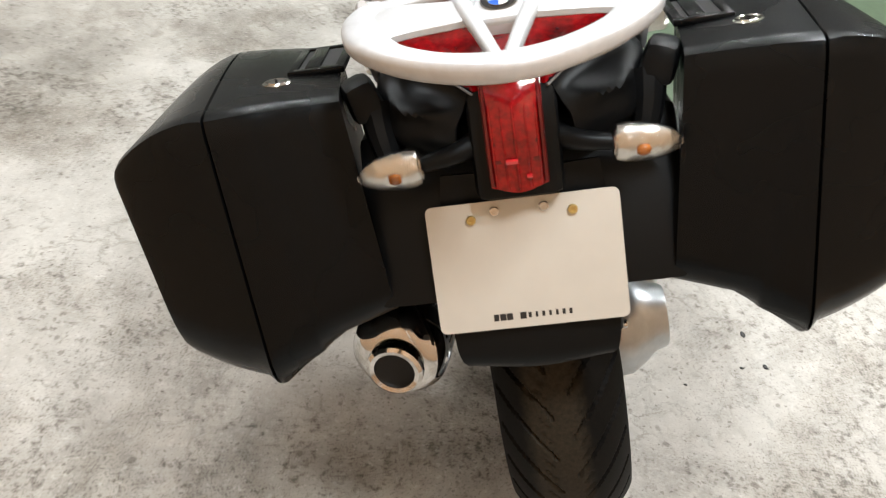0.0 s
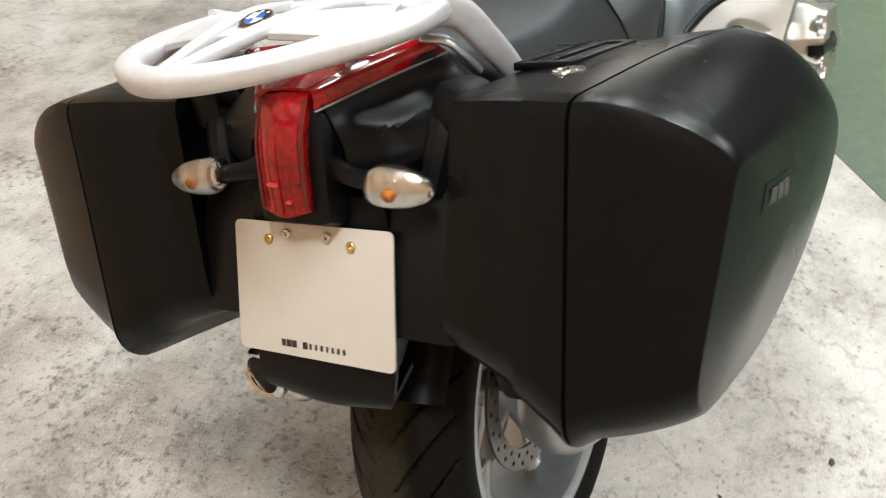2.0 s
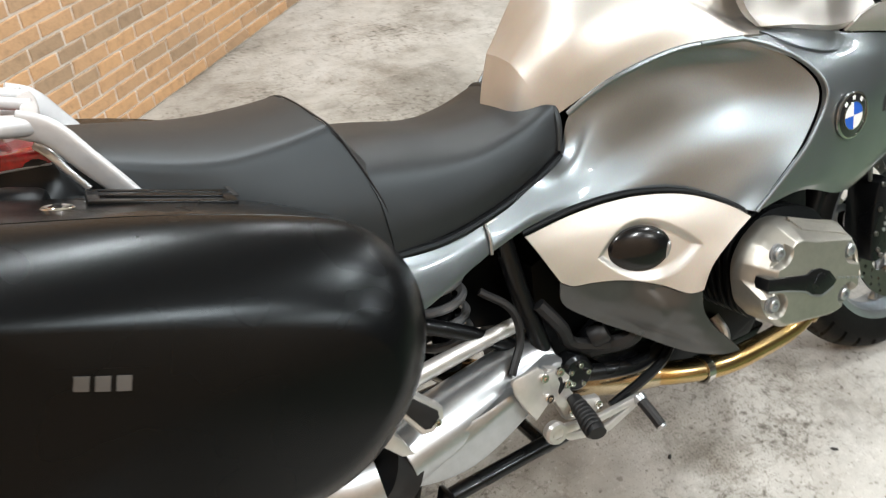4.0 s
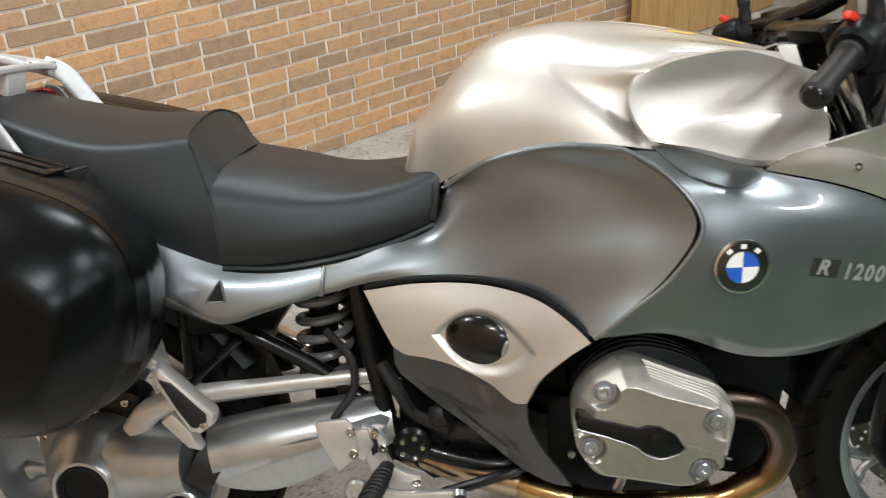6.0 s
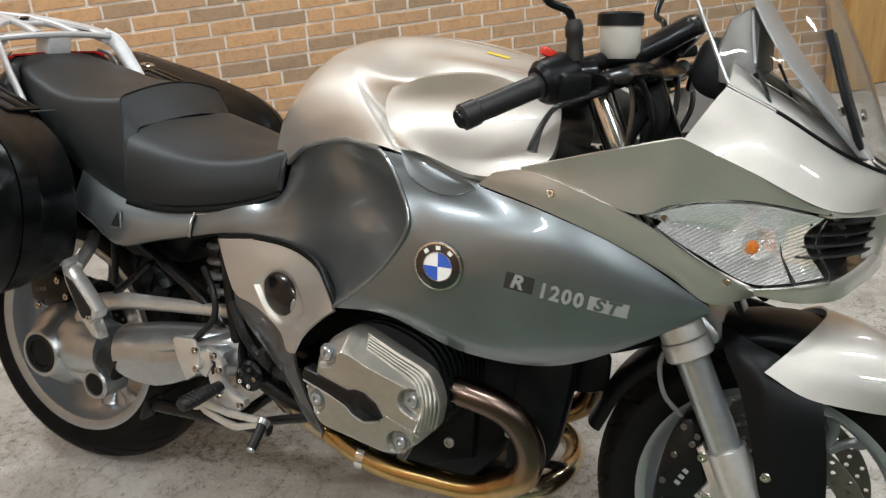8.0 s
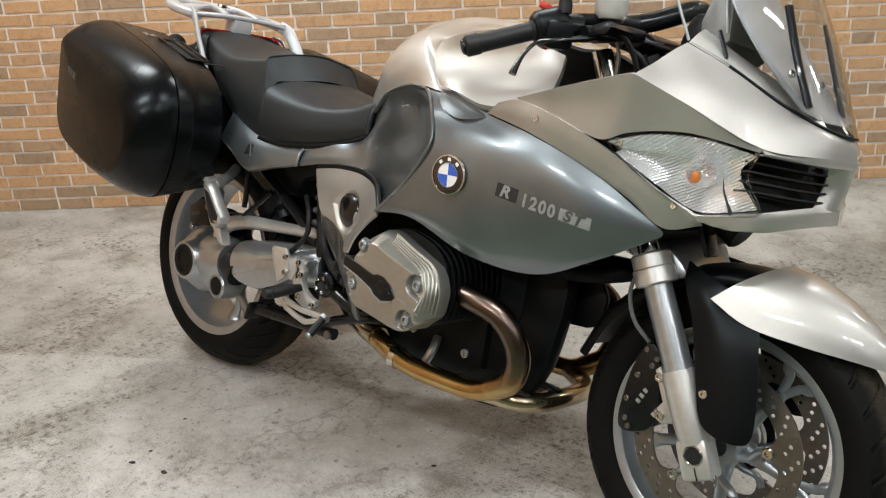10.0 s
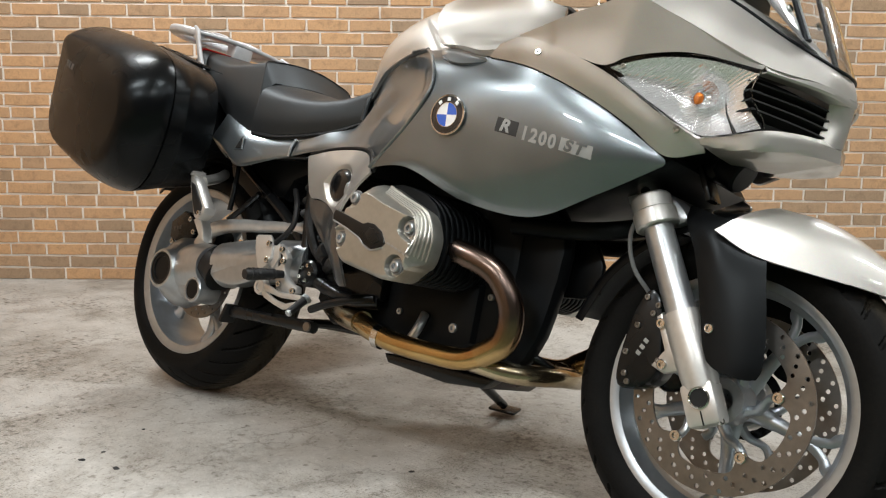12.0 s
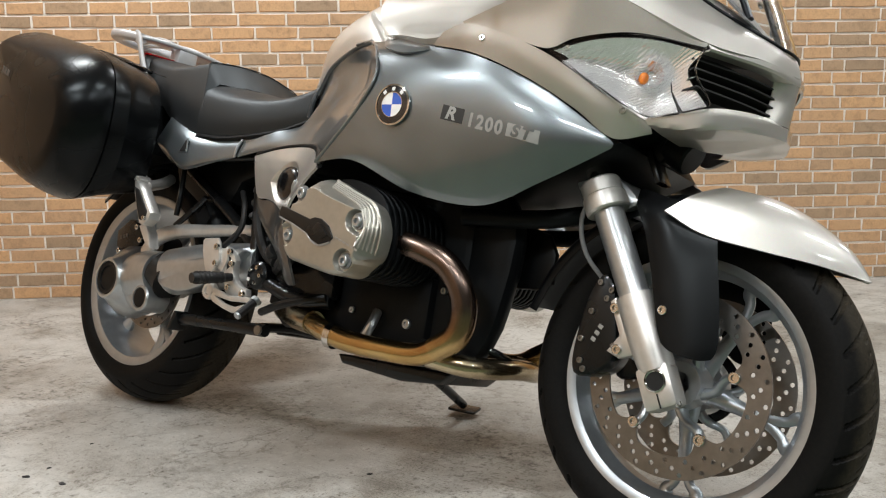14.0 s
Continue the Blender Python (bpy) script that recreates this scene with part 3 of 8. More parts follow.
def lamp_fitting(a, b):
    """A batten over each ceiling tube."""
    thing = new("ceiling_batten")
    place = room(a, b, CEILING)
    thing.matrix_world = pose(place.x, place.y, place.z, 0, 0, WALL_TURN)
    part("housing", box((1.3, 0.20, 0.05), (0, 0, -0.025), bevel=0.006), CEILING_WHITE, thing)
    part("end_cap", box((0.03, 0.21, 0.06), (0.66, 0, -0.03), bevel=0.006), PLASTER, thing)
    part("end_cap", box((0.03, 0.21, 0.06), (-0.66, 0, -0.03), bevel=0.006), PLASTER, thing)
    tagged(thing, "white ceiling batten for a fluorescent tube", "ceiling light", "ceiling lights")


for a, b in LAMPS:
    lamp_fitting(a, b)

# plywood board at the far end of the brick wall
board = new("plywood_board")
place = room(5.22, 0.10, 0.0)
board.matrix_world = pose(place.x, place.y, place.z, 0, 0, WALL_TURN)
part("sheet", box((1.15, 0.021, 2.1), (0, 0, 1.055), bevel=0.002), PLYWOOD, board)
part("edge_batten", box((0.05, 0.035, 2.1), (-0.55, 0.029, 1.055), bevel=0.003), PLYWOOD, board)
part("edge_batten", box((0.05, 0.035, 2.1), (0.55, 0.029, 1.055), bevel=0.003), PLYWOOD, board)
tagged(board, "tall yellow plywood board standing against the brick wall", "board")

# ---------------------------------------------------------- the motorcycle
# Built upright: x ahead from the rear axle, y to its left, z up from the tyres' contact; the root leans it on its side stand.
LEAN = 16.0
bike = new("motorcycle")
bike.matrix_world = pose(0, 0, 0.004, -LEAN, 0, 0)
tagged(bike, "slate-blue and champagne-silver touring motorcycle leaning on its side stand", "motorcycle")
REAR, FRONT = V(-0.030, -0.010, 0.326), V(1.5, 0, 0.300)


def tyre_mesh(at, radius, width, bead, pitch, sweep, steps=720, across=64):
    """A motorcycle tyre with curved grooves cut into its crown."""
    bm = bmesh.new()
    crown = width * 0.56
    half = width / 2
    rings = []
    arc = math.asin(min(1.0, half / crown)) * 0.98
    drop = crown * (1 - math.cos(arc))
    for k in range(across + 1):
        s = -1 + 2 * k / across
        a = arc * s
        rings.append((s, crown * math.sin(a), radius - crown * (1 - math.cos(a)), a))
    profile = [(-1.15, -half * 1.0, radius - drop - 0.012, None), (-1.3, -half * 0.95, radius - drop - 0.03, None), (-1.5, -half * 0.78, bead, None)]
    rows = list(reversed(profile)) + rings + [(-s, -y, r, None) for s, y, r, _ in profile]
    n = round(2 * math.pi * radius / pitch)
    verts = []
    for i in range(steps):
        th = 2 * math.pi * i / steps
        line = []
        for s, y, r, a in rows:
            if a is not None:
                u = th * n / (2 * math.pi) - sweep * abs(s) ** 0.9 * 2.2 + (0.5 if s < 0 else 0)
                f = abs((u % 1.0) - 0.5)
                w = abs(s)
                cut = 0.0
                if 0.10 < w < 0.92 and f > 0.5 - (0.055 if width > 0.15 else 0.085):
                    cut = 0.0055
                v = (u * 3 + 0.4) % 1.0
                if 0.16 < w < 0.30 and abs(v - 0.5) < 0.07:
                    cut = 0.0035
                r = r - cut * math.cos(a)
                y = y - cut * math.sin(a)
            line.append(bm.verts.new((at[0] + r * math.cos(th), at[1] + y, at[2] + r * math.sin(th))))
        verts.append(line)
    for i in range(steps):
        p, q = verts[i], verts[(i + 1) % steps]
        for k in range(len(rows) - 1):
            bm.faces.new((p[k], p[k + 1], q[k + 1], q[k]))
    bmesh.ops.recalc_face_normals(bm, faces=bm.faces[:])
    return bm


def rim_mesh(at, r, w):
    """The rim's channel: two flanges and the well between them."""
    h = w / 2
    prof = [(r + 0.012, -h), (r + 0.012, -h + 0.006), (r - 0.002, -h + 0.012), (r - 0.008, -h + 0.03), (r - 0.014, -h * 0.3), (r - 0.014, h * 0.3),
            (r - 0.008, h - 0.03), (r - 0.002, h - 0.012), (r + 0.012, h - 0.006), (r + 0.012, h), (r + 0.004, h + 0.001), (r - 0.010, h - 0.006),
            (r - 0.016, h - 0.025), (r - 0.023, h * 0.3), (r - 0.023, -h * 0.3), (r - 0.016, -h + 0.025), (r - 0.010, -h + 0.006), (r + 0.004, -h - 0.001)]
    return lathe(prof, at, (0, 1, 0), 96, closed=True)


def ring_disc(at, r0, r1, y, t, holes, hole_r=0.0045, n=120, lobes=None):
    """A brake disc with its drillings cut right through; holes: rows, count."""
    rows, count = holes
    bm = bmesh.new()
    at = Vector(at)
    loops = []

    def inner_edge(a):
        """The inner edge, with a lobe for each button."""
        return r0 if lobes is None else r0 - 0.030 * max(0.0, math.cos(2.5 * ((a - lobes + math.pi / 5) % (2 * math.pi / 5) - math.pi / 5))) ** 14

    def loop(cx, cz, r, k, phase=0.0):
        vs = []
        for a in (2 * math.pi * j / k + phase for j in range(k)):
            q = r if r is not None else inner_edge(a)
            vs.append(bm.verts.new((at.x + cx + q * math.cos(a), at.y + y - t / 2, at.z + cz + q * math.sin(a))))
        loops.extend(bm.edges.new((vs[j], vs[(j + 1) % k])) for j in range(k))

    loop(0, 0, r1, n)
    loop(0, 0, None, n)
    for i in range(count):
        for k in range(rows):
            a = 2 * math.pi * (i + k / rows) / count
            r = r0 + (r1 - r0) * (k + 0.75) / (rows + 0.5)
            loop(r * math.cos(a), r * math.sin(a), hole_r, 9, a)
    bmesh.ops.triangle_fill(bm, use_beauty=True, use_dissolve=False, edges=loops)
    # keep the ring alone
    bad = []
    for f in bm.faces:
        c = f.calc_center_median() - at
        r = math.hypot(c.x, c.z)
        if r < inner_edge(math.atan2(c.z, c.x)) - 1e-3 or r > r1 + 1e-4:
            bad.append(f)
    bmesh.ops.delete(bm, geom=bad, context="FACES_ONLY")
    ext = bmesh.ops.extrude_face_region(bm, geom=bm.faces[:], use_keep_orig=True)
    for v in ext["geom"]:
        if isinstance(v, bmesh.types.BMVert):
            v.co.y += t
    bmesh.ops.recalc_face_normals(bm, faces=bm.faces[:])
    return bm


def wheel(name, at, radius, width, rim_r, rim_w, spokes, phase, pitch, sweep, label, fork=0.67, slim=0.78, spread=0.14):
    at = tuple(at)
    rim = part(name, rim_mesh(at, rim_r, rim_w), WHEEL_ALU, bike, label)
    part("tyre", tyre_mesh(at, radius, width, rim_r + 0.004, pitch, sweep), RUBBER, rim, "black road tyre with curved tread grooves", sharp=50)
    part("hub", lathe([(0.02, -0.06), (0.038, -0.06), (0.045, -0.03), (0.04, 0), (0.045, 0.03), (0.038, 0.06), (0.02, 0.06)], at, n=36), CAST_ALU, rim)
    c = Vector(at)
    for i in range(spokes):
        am = 2 * math.pi * i / spokes + radians(phase)
        um = V(math.cos(am), 0, math.sin(am))
        stem = rim_r * fork
        part("spoke", tube([c + um * 0.034, c + um * 0.08, c + um * stem], [0.021 * slim**0.5, 0.0165 * slim, 0.0145 * slim], 12, 14, flat=1.3), WHEEL_ALU, rim)
        for d in (-1, 1):
            a1 = am + d * spread
            u1 = V(math.cos(a1), 0, math.sin(a1))
            pts = [c + um * (stem - 0.014), c + um.lerp(u1, 0.62).normalized() * (stem + (rim_r - stem) * 0.42), c + u1 * (rim_r - 0.030), c + u1 * (rim_r - 0.015)]
            part("spoke", tube(pts, [0.0105 * slim, 0.0098 * slim, 0.0105 * slim, 0.019 * slim], 10, 18, flat=1.4), WHEEL_ALU, rim)
    return rim


wheel("rear_wheel", REAR, 0.328, 0.188, 0.223, 0.168, 5, -75, 0.072, -0.95, "silver cast rear wheel with paired spokes", 0.56, 1.0, 0.19)
wheel("front_wheel", FRONT, 0.300, 0.124, 0.214, 0.098, 5, 56, 0.060, -0.45, "silver cast front wheel with paired spokes", slim=0.60)


BUTTONS = radians(14)


def front_disc(y):
    d = part("brake_disc", ring_disc(FRONT, 0.122, 0.160, y, 0.005, (3, 24), 0.0042, 240, BUTTONS), DISC_STEEL, bike, "drilled steel front brake disc")
    s = 1 if y > 0 else -1
    for i in range(5):
        a = 2 * math.pi * i / 5 + BUTTONS
        u, w = V(math.cos(a), 0, math.sin(a)), V(-math.sin(a), 0, math.cos(a))
        tip = FRONT + V(0, y - s * 0.007, 0) + u * 0.101
        # a cast arm springs from the hub beside each spoke and lifts out to the button
        part("carrier_arm", tube([FRONT + V(0, s * 0.036, 0) + (u - w * 0.75).normalized() * 0.034, FRONT + V(0, s * 0.048, 0) + (u - w * 0.30).normalized() * 0.062, tip - u * 0.016, tip + u * 0.006],
                                 [0.014, 0.0105, 0.0090, 0.0095], 12, 16, flat=0.8), WHEEL_ALU, d)
        part("button", disc_bolt(FRONT + V(0, y + s * 0.002, 0) + u * 0.101, 0.0105, (0, s, 0), 0.007), CHROME, d)
    return d


front_disc(-0.070)
front_disc(0.070)
sensor = lathe([(0.052, -0.054), (0.068, -0.054), (0.068, -0.051), (0.052, -0.051)], FRONT, n=72, closed=True)
ring = part("sensor_ring", mirrored(sensor), BLACK_METAL, bike)
teeth = []
for k in range(60):
    a = 2 * math.pi * k / 60
    teeth.append(box((0.011, 0.002, 0.003), (FRONT.x + 0.061 * math.cos(a), FRONT.y + 0.0545, FRONT.z + 0.061 * math.sin(a)), (0, -math.degrees(a), 0), 0))
part("ring_teeth", joined(*teeth), CAST_ALU, ring)
sensor.free()
part("brake_disc", ring_disc(REAR, 0.098, 0.1325, -0.045, 0.005, (2, 24), 0.0042), DISC_STEEL, bike, "drilled steel rear brake disc")

rear_caliper = part("rear_caliper", slab([(-0.130, 0.402), (-0.136, 0.448), (-0.085, 0.484), (-0.025, 0.474), (-0.008, 0.432), (-0.030, 0.402), (-0.085, 0.390)], -0.124, -0.078, 0.009), BLACK_METAL, bike, "black rear brake caliper")
for x, z in ((-0.016, 0.428), (-0.107, 0.392), (-0.040, 0.462)):
    part("bolt", disc_bolt(V(x, -0.124, z), 0.008), CHROME, rear_caliper)
for k in range(3):
    part("mark", box((0.0085, 0.002, 0.010), (-0.108 + 0.012 * k, -0.1245, 0.430 + 0.003 * k), (0, -14, 0), 0.0004), BADGE_GREY, rear_caliper)

# ----- front fork, calipers
def fork_leg(side):
    y = 0.128 * side
    low, top = V(1.498, y, 0.300), V(1.345, y, 0.606)
    d = (top - low).normalized()
    cut = low + d * 0.150
    slider = part("fork_slider", tube([low + d * 0.018, low + d * 0.036, low + d * 0.06, cut], [0.030, 0.0335, 0.0335, 0.0325], 28, 14), SATIN_ALU, bike, "satin silver lower fork leg")
    lug = box((0.060, 0.050, 0.074), tuple(low + V(0.001, 0, -0.010)), (0, -24, 0), 0.009, 1.0)
    part("axle_lug", lug, SATIN_ALU, slider)
    part("axle_ring", lathe([(0.0150, 0.0), (0.0185, 0.0), (0.0185, 0.003), (0.0165, 0.0045), (0.0150, 0.003)], low + V(0, side * 0.0245, 0), (0, side, 0), 28, closed=True), CHROME, slider)
    # a flat black disc and bar paint the dark of the bore and slit
    part("axle_bore", lathe([(0.0, 0), (0.0155, 0), (0.0155, 0.001), (0, 0.001)], low + V(0, side * 0.0252, 0), (0, side, 0), 20), HOLE_BLACK, slider)
    part("clamp_slit", box((0.0022, 0.002, 0.024), tuple(low + V(0.011, side * 0.0252, -0.031)), (0, -24, 0), 0), HOLE_BLACK, slider)
    part("clamp_bolt", disc_bolt(low + V(0.036, side * 0.012, -0.030), 0.0065, (0.9, side * 0.3, 0.35), 0.005), CHROME, slider)
    part("fork_tube", tube([cut - d * 0.01, top], 0.0265, 24, 4), CAST_ALU, bike, "polished fork tube")
    part("fork_collar", lathe([(0.026, -0.034), (0.036, -0.034), (0.039, -0.031), (0.039, -0.004), (0.036, -0.001), (0.036, 0.022), (0.033, 0.026), (0.020, 0.026)], top, tuple(d), 30), SATIN_ALU, bike)
    part("upper_fork_tube", tube([top, top + d * 0.33], 0.020, 18, 4), CHROME, bike)
    return d


for side in (-1, 1):
    fork_leg(side)
bridge = slab([(1.30, 0.655), (1.36, 0.64), (1.40, 0.60), (1.37, 0.585), (1.31, 0.60), (1.27, 0.63)], -0.10, 0.10, 0.008, 24)
part("fork_bridge", bridge, CAST_ALU, bike)
part("control_arm", joined(tube([V(1.34, -0.02, 0.60), V(1.22, -0.10, 0.56), V(1.05, -0.13, 0.55)], 0.018, 12),
                           tube([V(1.34, 0.02, 0.60), V(1.22, 0.10, 0.56), V(1.05, 0.13, 0.55)], 0.018, 12)), ENGINE_BLACK, bike)


def caliper(side):
    y = side * 0.095
    body = slab([(1.325, 0.300), (1.335, 0.285), (1.385, 0.300), (1.405, 0.335), (1.398, 0.40), (1.385, 0.455), (1.365, 0.468), (1.345, 0.44), (1.330, 0.38)], y + side * 0.028, y - side * 0.045, 0.007, 36)
    c = part("brake_caliper", body, BLACK_METAL, bike, "black front brake caliper with silver bolts")
    part("bracket", slab([(1.385, 0.42), (1.395, 0.43), (1.42, 0.39), (1.47, 0.385), (1.475, 0.345), (1.415, 0.325), (1.39, 0.335), (1.41, 0.365)], y + side * 0.032, y + side * 0.012, 0.005), SATIN_ALU, c)
    for x, z in ((1.398, 0.410), (1.460, 0.365), (1.412, 0.340)):
        part("bracket_bolt", disc_bolt(V(x, y + side * 0.032, z), 0.009, (0, side, 0), 0.006), CHROME, c)
    for x, z in ((1.342, 0.312), (1.350, 0.298), (1.338, 0.350), (1.352, 0.400), (1.362, 0.452), (1.385, 0.440), (1.402, 0.345), (1.378, 0.425)):
        part("bolt", disc_bolt(V(x, y + side * 0.028, z), 0.0055, (0, side, 0), 0.004), DISC_STEEL, c)
    for k in range(3):   # brand mark as plain bars
        part("mark", box((0.007, 0.001, 0.009), (1.362 + 0.0055 * k, y + side * 0.0285, 0.352 + 0.0115 * k), (0, -62, 0), 0), DECAL_SILVER, c)
    return c


caliper(-1)
caliper(1)
part("brake_hose", tube([V(1.352, -0.10, 0.46), V(1.325, -0.125, 0.50), V(1.315, -0.14, 0.56), V(1.335, -0.135, 0.625), V(1.30, -0.10, 0.70)], 0.0042, 8), SPRING_GREY, bike)

# ----- front mudguard
def arch(r, a, y):
    return (FRONT.x + r * math.cos(radians(a)), y, FRONT.z + r * math.sin(radians(a)))


angles = (163, 145, 125, 105, 90, 76, 64)
rows = [[arch(r - max(0, (80 - a)) * 0.0006, a, y) for a in angles] for r, y in ((0.300, -0.080), (0.314, -0.080), (0.326, -0.064), (0.333, -0.03), (0.335, 0.0))]
mudguard = part("front_mudguard", patch(both_sides(rows), 50, 26, 0.003, (0, 0, 1)), BLACK_PLASTIC, bike, "black front mudguard with a silver nose piece")
part("nose_piece", patch(both_sides([
    [(1.473, -0.152, 0.580), (1.535, -0.138, 0.548), (1.62, -0.105, 0.532), (1.70, -0.060, 0.521), (1.764, -0.012, 0.508)],
    [(1.505, -0.120, 0.614), (1.575, -0.104, 0.593), (1.65, -0.078, 0.568), (1.72, -0.042, 0.536), (1.767, -0.007, 0.508)],
    [(1.535, -0.060, 0.640), (1.605, -0.052, 0.624), (1.675, -0.038, 0.592), (1.735, -0.02, 0.548), (1.769, -0.003, 0.508)],
    [(1.545, 0.0, 0.646), (1.615, 0.0, 0.631), (1.682, 0.0, 0.597), (1.74, 0.0, 0.550), (1.770, 0.0, 0.508)]]), 40, 30, 0.004, (0, 0, 1)), CHAMPAGNE, mudguard, "champagne silver mudguard nose")
flap = patch([
    [(1.395, -0.088, 0.628), (1.42, -0.105, 0.622), (1.45, -0.118, 0.612), (1.49, -0.120, 0.600), (1.55, -0.112, 0.570)],
    [(1.405, -0.115, 0.595), (1.43, -0.130, 0.588), (1.465, -0.140, 0.578), (1.505, -0.138, 0.560), (1.560, -0.128, 0.540)],
    [(1.440, -0.140, 0.540), (1.46, -0.147, 0.534), (1.49, -0.152, 0.525), (1.53, -0.146, 0.515), (1.568, -0.136, 0.505)],
    [(1.470, -0.152, 0.455), (1.49, -0.157, 0.455), (1.515, -0.157, 0.452), (1.55, -0.150, 0.448), (1.580, -0.138, 0.440)],
    [(1.490, -0.157, 0.385), (1.510, -0.159, 0.372), (1.54, -0.157, 0.364), (1.568, -0.149, 0.360), (1.586, -0.139, 0.362)],
    [(1.500, -0.157, 0.362), (1.515, -0.159, 0.352), (1.54, -0.157, 0.345), (1.565, -0.149, 0.343), (1.580, -0.141, 0.347)]], 24, 34, 0.005, (0, -1, 0))
pair("side_flap", flap, BLACK_PLASTIC, mudguard)
part("screw", disc_bolt(V(1.497, -0.157, 0.415), 0.008), CHROME, mudguard)

# ----- engine
engine = part("engine_block", joined(
    slab([(0.62, 0.36), (0.68, 0.27), (0.80, 0.245), (0.99, 0.245), (1.03, 0.29), (1.06, 0.36), (1.07, 0.46), (1.07, 0.56), (1.05, 0.62), (0.85, 0.64), (0.66, 0.60)], -0.115, 0.0, 0.02),
    slab([(0.62, 0.36), (0.68, 0.27), (0.80, 0.245), (0.92, 0.245), (0.96, 0.29), (0.98, 0.40), (0.98, 0.56), (0.95, 0.62), (0.85, 0.64), (0.66, 0.60)], -0.01, 0.115, 0.02),
    slab([(1.105, 0.272), (1.122, 0.292), (1.143, 0.341), (1.153, 0.387), (1.164, 0.456), (1.168, 0.512), (1.158, 0.567), (1.13, 0.60), (1.06, 0.60), (1.05, 0.28)], -0.112, -0.060, 0.018),
    slab([(0.66, 0.30), (0.72, 0.27), (0.92, 0.265), (1.0, 0.30), (1.0, 0.42), (0.70, 0.45)], -0.135, 0.0, 0.01)), ENGINE_BLACK, bike, "black boxer engine casing")
for x, z in ((0.953, 0.324), (0.80, 0.335), (1.06, 0.36), (0.75, 0.40), (1.02, 0.40)):
    part("bolt", disc_bolt(V(x, -0.135 if x < 1.0 else -0.116, z), 0.010 if x == 0.953 else 0.007), CAST_ALU, engine)
part("deflector", slab([(1.09, 0.570), (1.188, 0.541), (1.209, 0.503), (1.209, 0.444), (1.172, 0.430), (1.09, 0.425)], -0.030, -0.012, 0.006), BLACK_PLASTIC, bike, "black air deflector behind the front wheel")
part("pipe_stay", tube([V(1.06, -0.10, 0.290), V(1.105, -0.09, 0.302), V(1.14, -0.05, 0.288), V(1.146, -0.02, 0.274)], 0.008, 10, 16), BLACK_METAL, bike)
part("filter_tube", tube([V(0.875, -0.14, 0.34), V(0.88, -0.16, 0.31), V(0.87, -0.165, 0.285)], 0.010, 10), CAST_ALU, engine)


